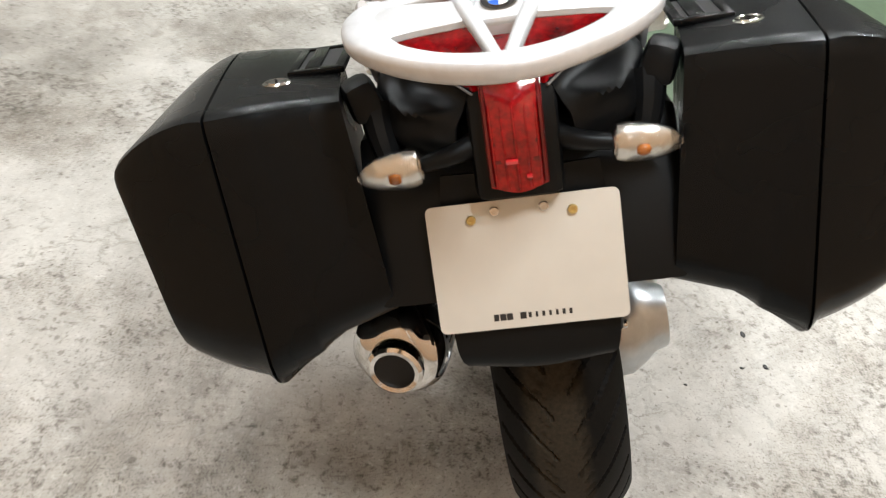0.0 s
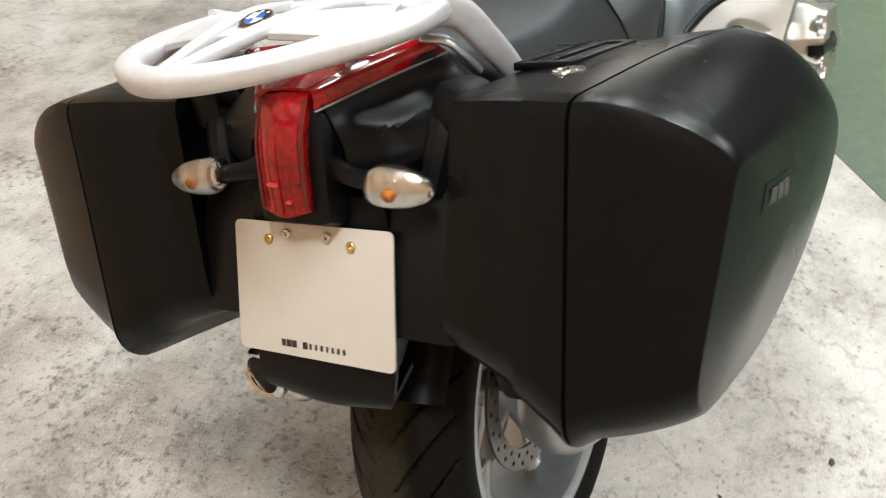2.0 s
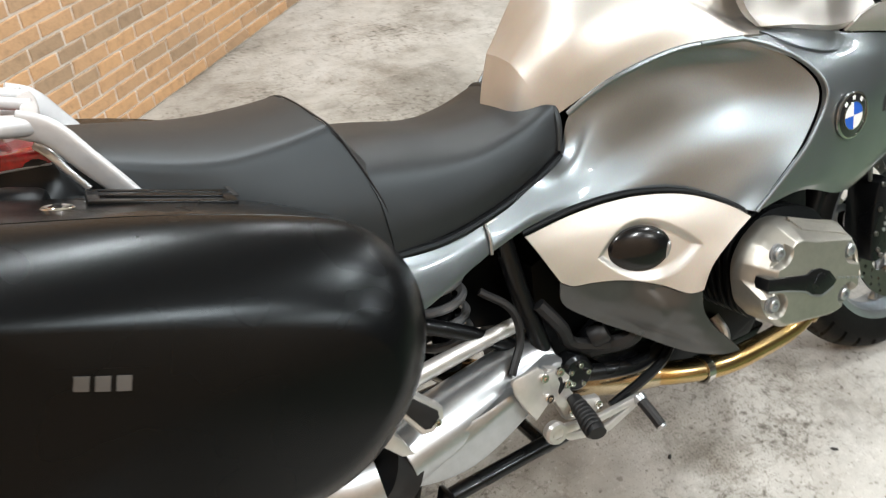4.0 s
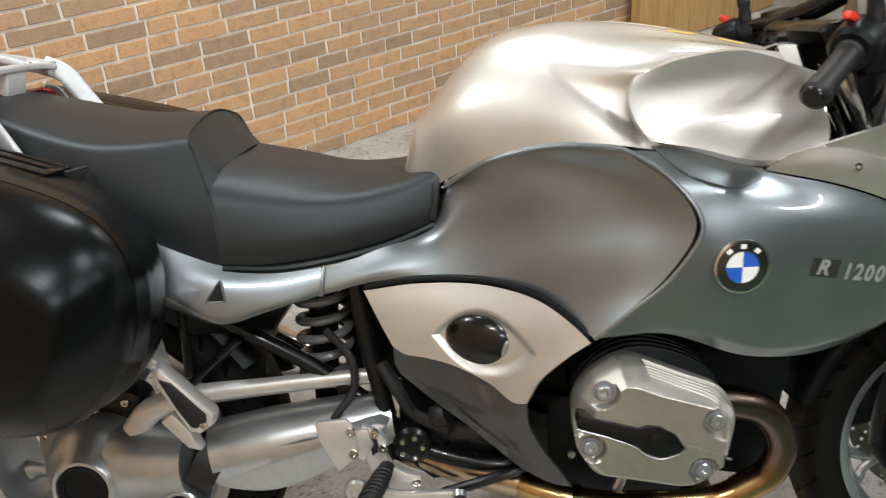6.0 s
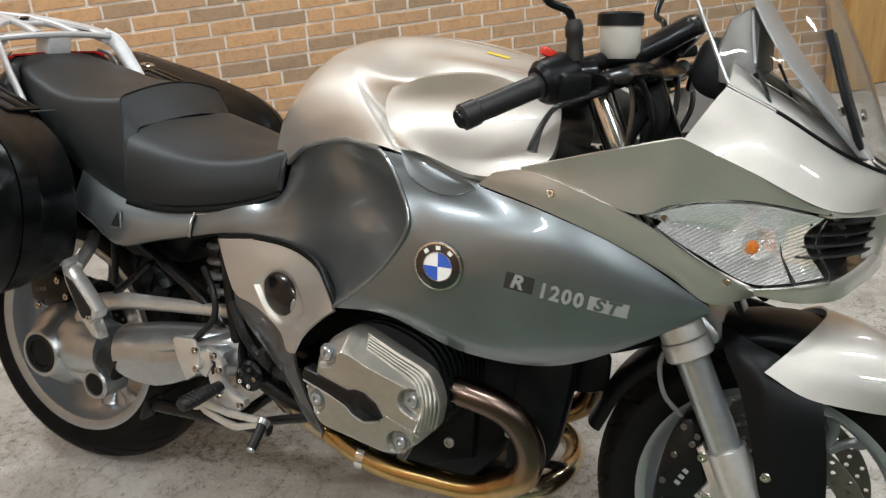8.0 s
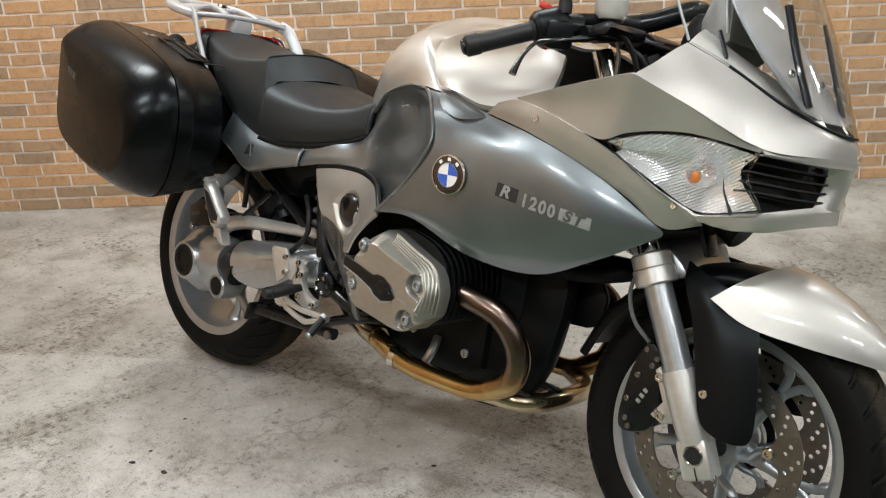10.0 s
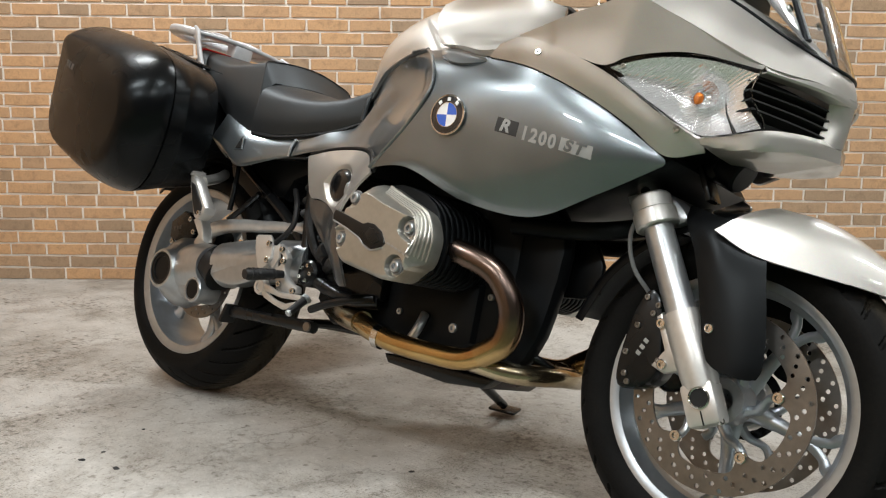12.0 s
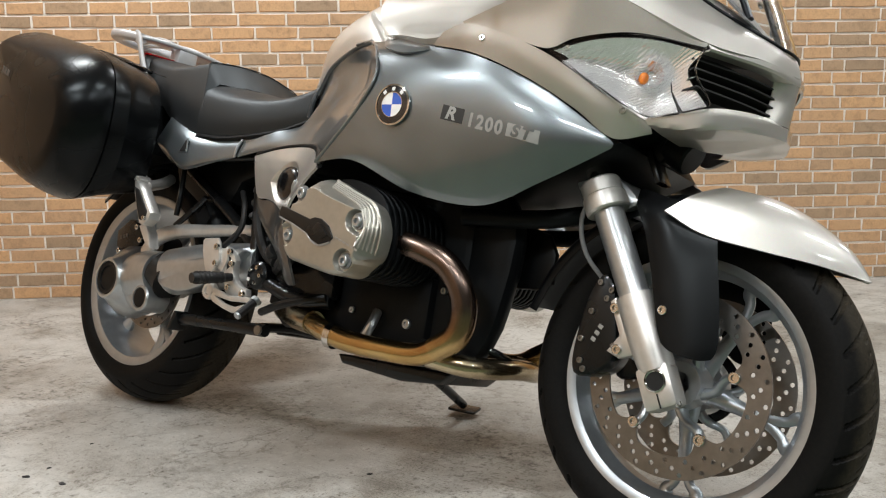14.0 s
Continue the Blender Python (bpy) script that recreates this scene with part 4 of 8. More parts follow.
def cylinder_side(side):
    c = part("cylinder", slab([(0.82, 0.44), (0.96, 0.42), (0.98, 0.52), (0.86, 0.565), (0.82, 0.54)], side * 0.11, side * 0.31, 0.01), ENGINE_BLACK, bike, "black finned cylinder")
    for k in range(10):
        part("fin", slab([(0.80, 0.43), (0.83, 0.405), (0.96, 0.40), (1.0, 0.43), (1.0, 0.52), (0.97, 0.56), (0.87, 0.585), (0.80, 0.54)],
                         side * (0.12 + 0.018 * k), side * (0.131 + 0.018 * k), 0.003, 28), ENGINE_BLACK, c)
    rim_pts = [(0.783, 0.502), (0.788, 0.527), (0.810, 0.556), (0.849, 0.580), (0.877, 0.577), (0.995, 0.529), (1.014, 0.484), (1.007, 0.436), (0.962, 0.397), (0.935, 0.393), (0.815, 0.414), (0.786, 0.456)]
    crown = [Vector((x, 0, z)) for x, z in rim_pts[:8]]
    mid = Vector((0.895, 0, 0.485))
    bolts = [(0.825, 0.542, -1.0, -0.10, 0.05), (0.982, 0.496, 0.92, -0.38, 0.05), (0.965, 0.422, 0.6, -0.8, 0.001), (0.807, 0.459, -1.0, -0.25, 0.05)]

    def off(p, a, b):
        d = b - a
        k = max(0.0, min(1.0, (p - a).dot(d) / d.length_squared))
        return (p - a - d * k).length

    def height(p, edge):
        """How far the cast face stands out: flat, with a broad chamfer above, a soft lower edge and wells for the bolts."""
        y = 0.3655 - 0.10 * max(0.0, 0.46 - p.z) ** 1.2
        w = 0.027 - 0.011 * max(0.0, min(1.0, (p.x - 0.90) / 0.09))
        near = min(off(p, a, b) for a, b in zip(crown, crown[1:]))
        if near < w:
            y -= 0.046 * (1 - near / w)
        if edge < 0.010:
            y -= 0.010 * (1 - edge / 0.010) ** 2
        for x, z, dx, dz, run in bolts:
            a = Vector((x, 0, z))
            d = off(p, a, a + Vector((dx, 0, dz)) * run)
            if d < 0.0215:
                y = min(y, 0.3515 + 0.014 * max(0.0, d - 0.0185) / 0.003)
        return y

    rings = []
    loop = rounded([Vector((x, 0, z)) for x, z in rim_pts], 220, 0.014)
    rings.append([Vector((p.x, side * 0.290, p.z)) for p in loop])
    for j in range(72):
        k = 1.0 - j / 72.0
        ring = []
        for p in loop:
            q = mid + (p - mid) * k
            ring.append(Vector((q.x, side * height(q, (p - mid).length * (1 - k)), q.z)))
        rings.append(ring)
    body = grid_mesh(rings, True, True)
    bmesh.ops.recalc_face_normals(body, faces=body.faces[:])
    cover = part("valve_cover", body, COVER_ALU, bike, "warm silver valve cover with a black strip and four bolts", 28)
    # six ribs along the front upper flank, standing on the chamfer
    top = [Vector((x, 0, z)) for x, z in ((0.882, 0.576), (0.935, 0.555), (0.990, 0.5325), (1.005, 0.511), (1.0135, 0.484), (1.0075, 0.440))]
    for k in range(6):
        pts = []
        for p in top:
            q = mid + (p - mid) * (0.995 - 0.036 * k)
            q += Vector((0.0012 * k, 0, 0))
            pts.append(V(q.x, side * (height(q, 0.02) + 0.0012), q.z))
        part("rib", tube(pts, 0.0027, 8, 40), COVER_ALU, cover)
    for x, z, dx, dz, run in bolts:
        part("bolt_washer", lathe([(0.0, 0.0), (0.0155, 0.0), (0.0150, 0.003), (0.0, 0.003)], V(x, side * 0.351, z), (0, side, 0), 28), SPRING_GREY, cover)
        part("bolt", disc_bolt(V(x, side * 0.353, z), 0.0105, (0, side, 0), 0.009), CAST_ALU, cover)
    strip = slab([(0.785, 0.503), (0.789, 0.513), (0.830, 0.503), (0.871, 0.492), (0.884, 0.496), (0.901, 0.494), (0.923, 0.481), (0.937, 0.460), (0.929, 0.453), (0.903, 0.446), (0.881, 0.454), (0.870, 0.464), (0.830, 0.480), (0.787, 0.493)],
                 side * 0.3690, side * 0.34, 0.002)
    part("strip", strip, BLACK_METAL, cover, "black plug cover strip")
    part("strip_edge", tube([V(x, side * 0.3668, z) for x, z in ((0.787, 0.4915), (0.830, 0.4782), (0.869, 0.4622), (0.881, 0.4522), (0.903, 0.4442), (0.930, 0.4515))], 0.0017, 8, 40), CAST_ALU, cover)
    part("emblem", slab([(0.884, 0.474), (0.893, 0.486), (0.904, 0.485), (0.926, 0.464), (0.912, 0.456), (0.894, 0.462)], side * 0.3712, side * 0.366, 0.0012), BLACK_METAL, cover)
    for k in range(6):
        part("mark", box((0.008, 0.001, 0.0035), (0.945 + 0.0105 * k, side * 0.3660, 0.461 - 0.0036 * k), (0, 18, 0), 0), CAST_ALU, cover)
    return cover


cylinder_side(-1)
cylinder_side(1)

# ----- exhaust
def header(side):
    h = part("header_pipe", tube([V(0.955, side * 0.240, 0.478), V(1.02, side * 0.232, 0.472), V(1.092, side * 0.212, 0.443), V(1.127, side * 0.194, 0.382),
                                  V(1.116, side * 0.182, 0.322), V(1.065, side * 0.178, 0.285)], 0.0252, 20, 44), HEADER_PIPE, bike, "heat-browned exhaust header pipe")
    part("lower_pipe", tube([V(1.085, side * 0.178, 0.297), V(1.03, side * 0.178, 0.272), V(0.94, side * 0.185, 0.268), V(0.84, side * 0.188, 0.272), V(0.75, side * 0.172, 0.286), V(0.67, side * 0.140, 0.302)], 0.0222, 20, 40), GOLD_PIPE, h, "gold heat-tinted lower pipe")
    part("clamp", lathe([(0.023, -0.008), (0.027, -0.008), (0.027, 0.008), (0.023, 0.008)], V(0.80, side * 0.182, 0.276), (1, -0.1 * side, -0.1), 24, closed=True), CHROME, h)


header(-1)
header(1)
part("crossover_pipe", tube([V(1.04, -0.165, 0.270), V(1.11, -0.12, 0.262), V(1.145, 0.0, 0.268), V(1.11, 0.12, 0.262), V(1.04, 0.165, 0.270)], 0.021, 18, 30), PALE_PIPE, bike)
part("catalyst", tube([V(0.715, -0.158, 0.294), V(0.66, -0.135, 0.302), V(0.58, -0.09, 0.312), V(0.50, -0.04, 0.318), V(0.42, 0.06, 0.33)], [0.026, 0.035, 0.037, 0.034, 0.03], 22, 26), PALE_PIPE, bike)
muf_a, muf_b = V(0.30, 0.165, 0.400), V(-0.252, 0.211, 0.516)
muf_d = (muf_b - muf_a).normalized()
muffler = part("muffler", lathe([(0.0, 0.0), (0.035, 0.0), (0.055, 0.06), (0.070, 0.16), (0.073, 0.42), (0.072, 0.52), (0.069, 0.545), (0.056, 0.562), (0.040, 0.568), (0.028, 0.568)], muf_a, tuple(muf_d), 40), CHROME, bike, "polished steel muffler with an open tip")
part("tip", lathe([(0.026, 0.0), (0.041, 0.0), (0.040, 0.010), (0.035, 0.014), (0.029, 0.012), (0.026, 0.004)], muf_b + muf_d * 0.012, tuple(muf_d), 36, closed=True), CHROME, muffler)
# a black plug paints the dark inside the tip
part("bore", lathe([(0.0, 0.0), (0.0275, 0.0), (0.027, 0.006), (0.0, 0.005)], muf_b + muf_d * 0.0125, tuple(muf_d), 30), HOLE_BLACK, muffler)
part("heat_shield", patch([[muf_a + muf_d * s + V(0, 0.01, 0.072) for s in (0.1, 0.25, 0.4, 0.53)], [muf_a + muf_d * s + V(0, -0.055, 0.048) for s in (0.1, 0.25, 0.4, 0.53)],
                           [muf_a + muf_d * s + V(0, -0.073, 0.0) for s in (0.1, 0.25, 0.4, 0.53)]], 20, 10, 0.003, (0, -1, 1)), BLACK_METAL, muffler)
part("link_pipe", tube([V(0.42, 0.06, 0.33), V(0.37, 0.12, 0.36), muf_a], 0.03, 16), CHROME, muffler)
part("skid_plate", slab([(0.735, 0.235), (0.75, 0.216), (0.92, 0.205), (1.02, 0.215), (1.05, 0.24)], -0.09, 0.09, 0.006), BLACK_METAL, bike)

# ----- panniers
from mathutils.bvhtree import BVHTree


def pannier(side, reach):
    n = 112
    soft = [0.016, 0.12, 0.10, 0.06, 0.09, 0.07, 0.06, 0.06]
    crisp = [0.014, 0.10, 0.09, 0.07, 0.09, 0.08, 0.08, 0.09]
    inner = [(-0.228, 0.198, 0.938), (-0.02, 0.225, 0.886), (0.125, 0.255, 0.836), (0.194, 0.274, 0.765), (0.182, 0.268, 0.605), (0.10, 0.245, 0.530), (-0.12, 0.200, 0.602), (-0.335, 0.170, 0.674)]
    mid = [(-0.246, 0.262, 0.947), (-0.02, 0.29, 0.894), (0.145, 0.325, 0.838), (0.207, 0.345, 0.758), (0.192, 0.335, 0.605), (0.09, 0.31, 0.510), (-0.12, 0.265, 0.575), (-0.360, 0.238, 0.668)]
    seam = [(-0.264, 0.338, 0.953), (-0.02, 0.37, 0.900), (0.152, 0.394, 0.842), (0.206, 0.403, 0.752), (0.184, 0.395, 0.625), (0.07, 0.365, 0.500), (-0.10, 0.335, 0.498), (-0.386, 0.320, 0.612)]
    outer = [(-0.248, 0.479, 0.884), (-0.06, 0.492, 0.822), (0.080, 0.500, 0.772), (0.130, 0.503, 0.720), (0.114, 0.493, 0.65), (0.03, 0.475, 0.590), (-0.12, 0.460, 0.576), (-0.346, 0.438, 0.636)]

    seam, outer = [[(x, y + reach, z) for x, y, z in row] for row in (seam, outer)]

    def ring(pts, blunt=soft):
        return rounded([Vector((x, side * y, z)) for x, y, z in pts], n, blunt)

    def toward(a, b, k, w, plain=(0,) * 8):
        rows = []
        for p, q, f in zip(a, b, plain):
            g = k + (w - k) * f
            rows.append((p[0] + (q[0] - p[0]) * g, p[1] + (q[1] - p[1]) * w, p[2] + (q[2] - p[2]) * k))
        return rows

    def shrunk(pts, k, out):
        return [(-0.09 + (x + 0.09) * k, y + out, 0.73 + (z - 0.73) * k) for x, y, z in pts]

    # a shallow step runs round the body beside the seam
    ridge_a, ridge_b = toward(mid, seam, 0.30, 0.30), toward(mid, seam, 0.36, 0.36)
    body_rings = [ring(inner), ring(mid), ring(ridge_a), ring(shrunk(ridge_b, 1.006, 0)), ring(shrunk(seam, 1.0, -0.003)), ring(seam), ring(shrunk(seam, 0.985, 0.001))]
    body = grid_mesh(body_rings, True, True)
    bmesh.ops.recalc_face_normals(body, faces=body.faces[:])
    top = BVHTree.FromBMesh(body)
    case = part("pannier", body, CASE_BLACK, bike, "black hard-shell pannier with a rounded lid", 28)
    start = shrunk(seam, 1.0, 0.004)
    lid_rings = [ring(shrunk(seam, 0.985, 0.0025)), ring(start)]
    for t in (0.12, 0.25, 0.38, 0.5, 0.62, 0.73, 0.83, 0.91, 0.965, 1.0):
        k = 0.62 * t**1.8 + 0.38 * (1 - math.sqrt(max(0.0, 1 - t**2)))
        lid_rings.append(ring(toward(start, outer, k, t, (0.8, 0.1, 0, 0, 0, 0.1, 0.3, 0.9)), crisp))
    # the outer face: one plane, slightly domed
    pts = np.array([(x, z, 1.0) for x, y, z in outer])
    a, b, c0 = np.linalg.lstsq(pts, np.array([y for x, y, z in outer]), rcond=None)[0]
    centre = Vector((-0.10, 0, 0.745))
    edge = ring(outer, crisp)
    for s in (0.985, 0.95, 0.88, 0.76, 0.6, 0.4, 0.2, 0.05):
        row = []
        for p in edge:
            x, z = centre.x + (p.x - centre.x) * s, centre.z + (p.z - centre.z) * s
            flat = side * (a * x + b * z + c0)
            own = p.y - side * (a * p.x + b * p.z + c0)
            row.append(Vector((x, flat + own * s**4 + side * 0.016 * (1 - s**2.0), z)))
        lid_rings.append(row)
    lid = grid_mesh(lid_rings, True, True)
    bmesh.ops.recalc_face_normals(lid, faces=lid.faces[:])
    skin_tree = BVHTree.FromBMesh(lid)
    part("lid", lid, CASE_BLACK, case, "", 24)

    def on_top(x, y):
        hit = top.ray_cast(Vector((x, side * y, 1.3)), Vector((0, 0, -1)))[0]
        return hit if hit is not None else Vector((x, side * y, 0.93))

    at = on_top(-0.144, 0.289)
    up = V(0.21, side * -0.05, 0.97).normalized()
    part("lock", lathe([(0.0, 0.0), (0.018, 0.0), (0.018, 0.002), (0.016, 0.0035), (0.011, 0.002), (0.010, 0.0035), (0.0, 0.004)], at - up * 0.001, tuple(up), 28), CHROME, case, "chrome lock barrel")
    part("key_slot", box((0.010, 0.0025, 0.002), tuple(at + up * 0.0045), (0, 12, 25), 0.0004), HOLE_BLACK, case)
    # sunk carrying handle: a raised frame round a black sheet for the well's shade, and the grip across it
    p0, p1 = on_top(-0.105, 0.243), on_top(0.040, 0.258)
    fall = math.degrees(math.atan2(p0.z - p1.z, p1.x - p0.x))
    m = (p0 + p1) / 2
    place = pose(m.x, m.y, m.z + 0.003, side * 2, fall, side * 4)
    for name, size, spot, mat in (("handle_well", (0.142, 0.052, 0.002), (0, 0, 0.0005), HOLE_BLACK), ("frame_bar", (0.165, 0.012, 0.009), (0, 0.031, 0), CASE_BLACK),
                                  ("frame_bar", (0.165, 0.012, 0.009), (0, -0.031, 0), CASE_BLACK), ("frame_bar", (0.014, 0.060, 0.009), (0.076, 0, 0), CASE_BLACK),
                                  ("frame_bar", (0.014, 0.060, 0.009), (-0.076, 0, 0), CASE_BLACK), ("handle_slot", (0.007, 0.060, 0.002), (0.088, 0.040, 0.0005), HOLE_BLACK), ("handle", (0.140, 0.020, 0.006), (0, 0.006, 0.002), CASE_BLACK)):
        bm = box(size, spot, bevel=0.0015 if size[2] > 0.004 else 0.0)
        bm.transform(place)
        part(name, bm, mat, case)
    # the maker's mark: three plain bars on a shallow field
    def laid(name, x, z, w, h, lift, mat):
        c, s = math.cos(radians(19)), math.sin(radians(19))
        rows = []
        for v in (-0.5, 0.0, 0.5):
            row = []
            for u in (-0.5, -0.17, 0.17, 0.5):
                px, pz = x + u * w * c + v * h * s, z - u * w * s + v * h * c
                hit = skin_tree.ray_cast(Vector((px, side * 1.0, pz)), Vector((0, -side, 0)))[0]
                row.append(hit + Vector((0, side * lift, 0)))
            rows.append(row)
        part(name, thicken(grid_mesh(rows), 0.0012, (0, side, 0)), mat, case)

    laid("badge_field", -0.160, 0.803, 0.082, 0.030, 0.0006, CASE_BLACK)
    for k in range(3):
        laid("badge", -0.1775 + 0.0175 * k, 0.809 - 0.006 * k, 0.0135, 0.0155, 0.0018, BADGE_GREY)
    return case


pannier(-1, 0.0)
pannier(1, 0.012)

# ----- luggage rack and grab rails
half = [V(-0.135, -0.150, 0.998), V(-0.20, -0.157, 1.010), V(-0.27, -0.142, 1.022), V(-0.335, -0.104, 1.032), V(-0.375, -0.050, 1.037), V(-0.388, 0.0, 1.039)]
half = [p - V(0, 0, 0.003) for p in half]
hoop = half + [V(p.x, -p.y, p.z) for p in reversed(half[:-1])]
rack = part("luggage_rack", ribbon(hoop, [0.034, 0.046, 0.046, 0.034, 0.029, 0.032, 0.029, 0.034, 0.046, 0.046, 0.034], 0.026, steps=90), RACK_ALU, bike, "white-silver cast luggage rack with grab rails")
rail = ribbon([V(-0.156, -0.156, 1.002), V(-0.124, -0.165, 0.985), V(-0.092, -0.173, 0.940), V(-0.062, -0.177, 0.896), V(-0.034, -0.178, 0.850)], [0.036, 0.036, 0.034, 0.030, 0.026], 0.013, (-0.60, -0.78, 0.0), 40)
pair("grab_rail", rail, RACK_ALU, rack)
band = ribbon([V(-0.222, -0.146, 1.013), V(-0.240, -0.090, 1.025), V(-0.254, -0.030, 1.031)], [0.105, 0.070, 0.046], 0.012, steps=20, blunt=5.0)
pair("cross_band", band, RACK_ALU, rack)
arm = ribbon([V(-0.382, -0.006, 1.041), V(-0.32, -0.020, 1.039), V(-0.25, -0.036, 1.034), V(-0.19, -0.047, 1.024), V(-0.13, -0.055, 1.006)], [0.013, 0.015, 0.018, 0.019, 0.02], 0.016, steps=24)
pair("strut", arm, RACK_ALU, rack)
part("badge_shelf", box((0.080, 0.062, 0.010), (-0.248, 0, 1.029), (0, 7, 0), 0.004), RACK_ALU, rack)
front_bar = ribbon([V(-0.145, -0.155, 0.998), V(-0.135, -0.09, 1.003), V(-0.132, 0, 1.005), V(-0.135, 0.09, 1.003), V(-0.145, 0.155, 0.998)], [0.030, 0.022, 0.022, 0.022, 0.030], 0.014, steps=30)
part("front_bar", front_bar, RACK_ALU, rack)
part("post", joined(box((0.046, 0.066, 0.060), (-0.150, 0, 0.976), (0, 10, 0), 0.008)), RACK_ALU, rack)


def roundel(at, r, away, parent, up=(0, 0, 1)):
    """A round enamel badge: black ring, blue and white quarters, metal rim."""
    away = Vector(away).normalized()
    at = Vector(at)
    base = part("badge", lathe([(0.0, 0.0), (r, 0.0), (r, 0.003), (r * 0.95, 0.004), (0.0, 0.0042)], at, tuple(away), 40), BADGE_BLACK, parent, "round enamel badge with blue and white quarters")
    part("badge_rim", lathe([(r * 0.95, 0.0), (r * 1.03, 0.0), (r * 1.03, 0.004), (r * 0.95, 0.0048)], at, tuple(away), 40, closed=True), CHROME, parent)
    x = Vector(up).cross(away).normalized()
    y = away.cross(x).normalized()
    for q in range(4):
        bm = bmesh.new()
        a0 = math.pi / 2 * q
        pts = [at + away * 0.0052] + [at + away * 0.0048 + (x * math.cos(a0 + math.pi / 2 * k / 8) + y * math.sin(a0 + math.pi / 2 * k / 8)) * r * 0.60 for k in range(9)]
        f = bm.faces.new([bm.verts.new(p) for p in pts])
        part("quarter", bm, BADGE_BLUE if q % 2 == 0 else BADGE_WHITE, parent)
    for a in (130, 90, 50):
        u = x * math.cos(radians(a)) + y * math.sin(radians(a))
        w = away.cross(u)
        rows = [[at + away * 0.0047 + u * r * k + w * r * j for j in (-0.10, 0.0, 0.10)] for k in (0.70, 0.88)]
        part("badge_mark", grid_mesh(rows), BADGE_WHITE, parent)
    part("badge_ring", lathe([(r * 0.60, 0.0044), (r * 0.63, 0.0044), (r * 0.63, 0.0056), (r * 0.60, 0.0056)], at, tuple(away), 40, closed=True), CHROME, parent)
    return base


roundel((-0.246, 0, 1.0345), 0.0195, (-0.12, 0, 1), rack, (1, 0, 0))

# ----- seat
def drawn_in(bm, x0=-0.10, x1=0.20, most=0.24):
    """The far flank of the seat is narrower towards the rider's step."""
    for v in bm.verts:
        if v.co.y > 0:
            k = max(0.0, min(1.0, (v.co.x - x0) / (x1 - x0)))
            v.co.y *= 1 - most * k * k * (3 - 2 * k)
    return bm


pillion = patch(both_sides([
    [(-0.142, -0.115, 0.898), (-0.06, -0.145, 0.860), (0.05, -0.178, 0.793), (0.15, -0.198, 0.733), (0.262, -0.205, 0.698)],
    [(-0.146, -0.116, 0.922), (-0.06, -0.152, 0.882), (0.05, -0.184, 0.830), (0.15, -0.201, 0.792), (0.257, -0.203, 0.772)],
    [(-0.147, -0.117, 0.938), (-0.06, -0.147, 0.907), (0.055, -0.176, 0.874), (0.15, -0.183, 0.865), (0.228, -0.181, 0.862)],
    [(-0.146, -0.116, 0.944), (-0.06, -0.144, 0.917), (0.056, -0.171, 0.889), (0.15, -0.175, 0.887), (0.216, -0.171, 0.8915)],
    [(-0.145, -0.115, 0.946), (-0.06, -0.142, 0.9195), (0.056, -0.169, 0.8925), (0.15, -0.173, 0.8905), (0.213, -0.1685, 0.8955)],
    [(-0.143, -0.110, 0.950), (-0.06, -0.136, 0.925), (0.057, -0.163, 0.897), (0.15, -0.167, 0.895), (0.211, -0.163, 0.8985)],
    [(-0.141, -0.090, 0.957), (-0.06, -0.110, 0.936), (0.06, -0.130, 0.909), (0.15, -0.130, 0.905), (0.209, -0.125, 0.907)],
    [(-0.140, -0.045, 0.963), (-0.06, -0.06, 0.946), (0.06, -0.07, 0.921), (0.15, -0.07, 0.916), (0.207, -0.07, 0.917)],
    [(-0.140, 0.0, 0.965), (-0.06, 0.0, 0.949), (0.06, 0.0, 0.924), (0.15, 0.0, 0.919), (0.206, 0.0, 0.920)]]), 44, 90, 0.02, (0, 0, 1))
drawn_in(pillion)
seat = part("pillion_seat", pillion, SEAT, bike, "black grained vinyl pillion seat", 60)
part("backrest", drawn_in(patch(both_sides([
    [(0.262, -0.2045, 0.698), (0.266, -0.203, 0.70)],
    [(0.257, -0.202, 0.772), (0.268, -0.198, 0.770)],
    [(0.228, -0.181, 0.862), (0.262, -0.178, 0.805)],
    [(0.213, -0.1685, 0.8955), (0.252, -0.165, 0.838)],
    [(0.209, -0.125, 0.907), (0.254, -0.122, 0.846)],
    [(0.207, -0.07, 0.917), (0.262, -0.07, 0.853)],
    [(0.206, 0.0, 0.920), (0.266, 0.0, 0.857)]]), 12, 50, 0.01, (1, 0, 0.5))), SEAT, seat, "", 60)
part("piping", drawn_in(tube([V(0.262, -0.2055, 0.715), V(0.257, -0.204, 0.772), V(0.229, -0.1825, 0.862), V(0.2145, -0.1695, 0.8962), V(0.210, -0.125, 0.9085), V(0.2075, 0.0, 0.9215), V(0.210, 0.125, 0.9085), V(0.2145, 0.1695, 0.8962), V(0.229, 0.1825, 0.862), V(0.257, 0.204, 0.772), V(0.262, 0.2055, 0.715)], 0.0016, 6, 90)), GRIP_RUBBER, seat)
part("seat_tail", patch([[(-0.136, y, 0.900) for y in (-0.115, -0.05, 0.05, 0.115)], [(-0.152, y, 0.930) for y in (-0.117, -0.05, 0.05, 0.117)],
                         [(-0.142, -0.090, 0.957), (-0.144, -0.04, 0.9635), (-0.144, 0.04, 0.9635), (-0.142, 0.090, 0.957)]], 20, 10, 0.01, (-1, 0, 0)), SEAT, seat, "", 60)
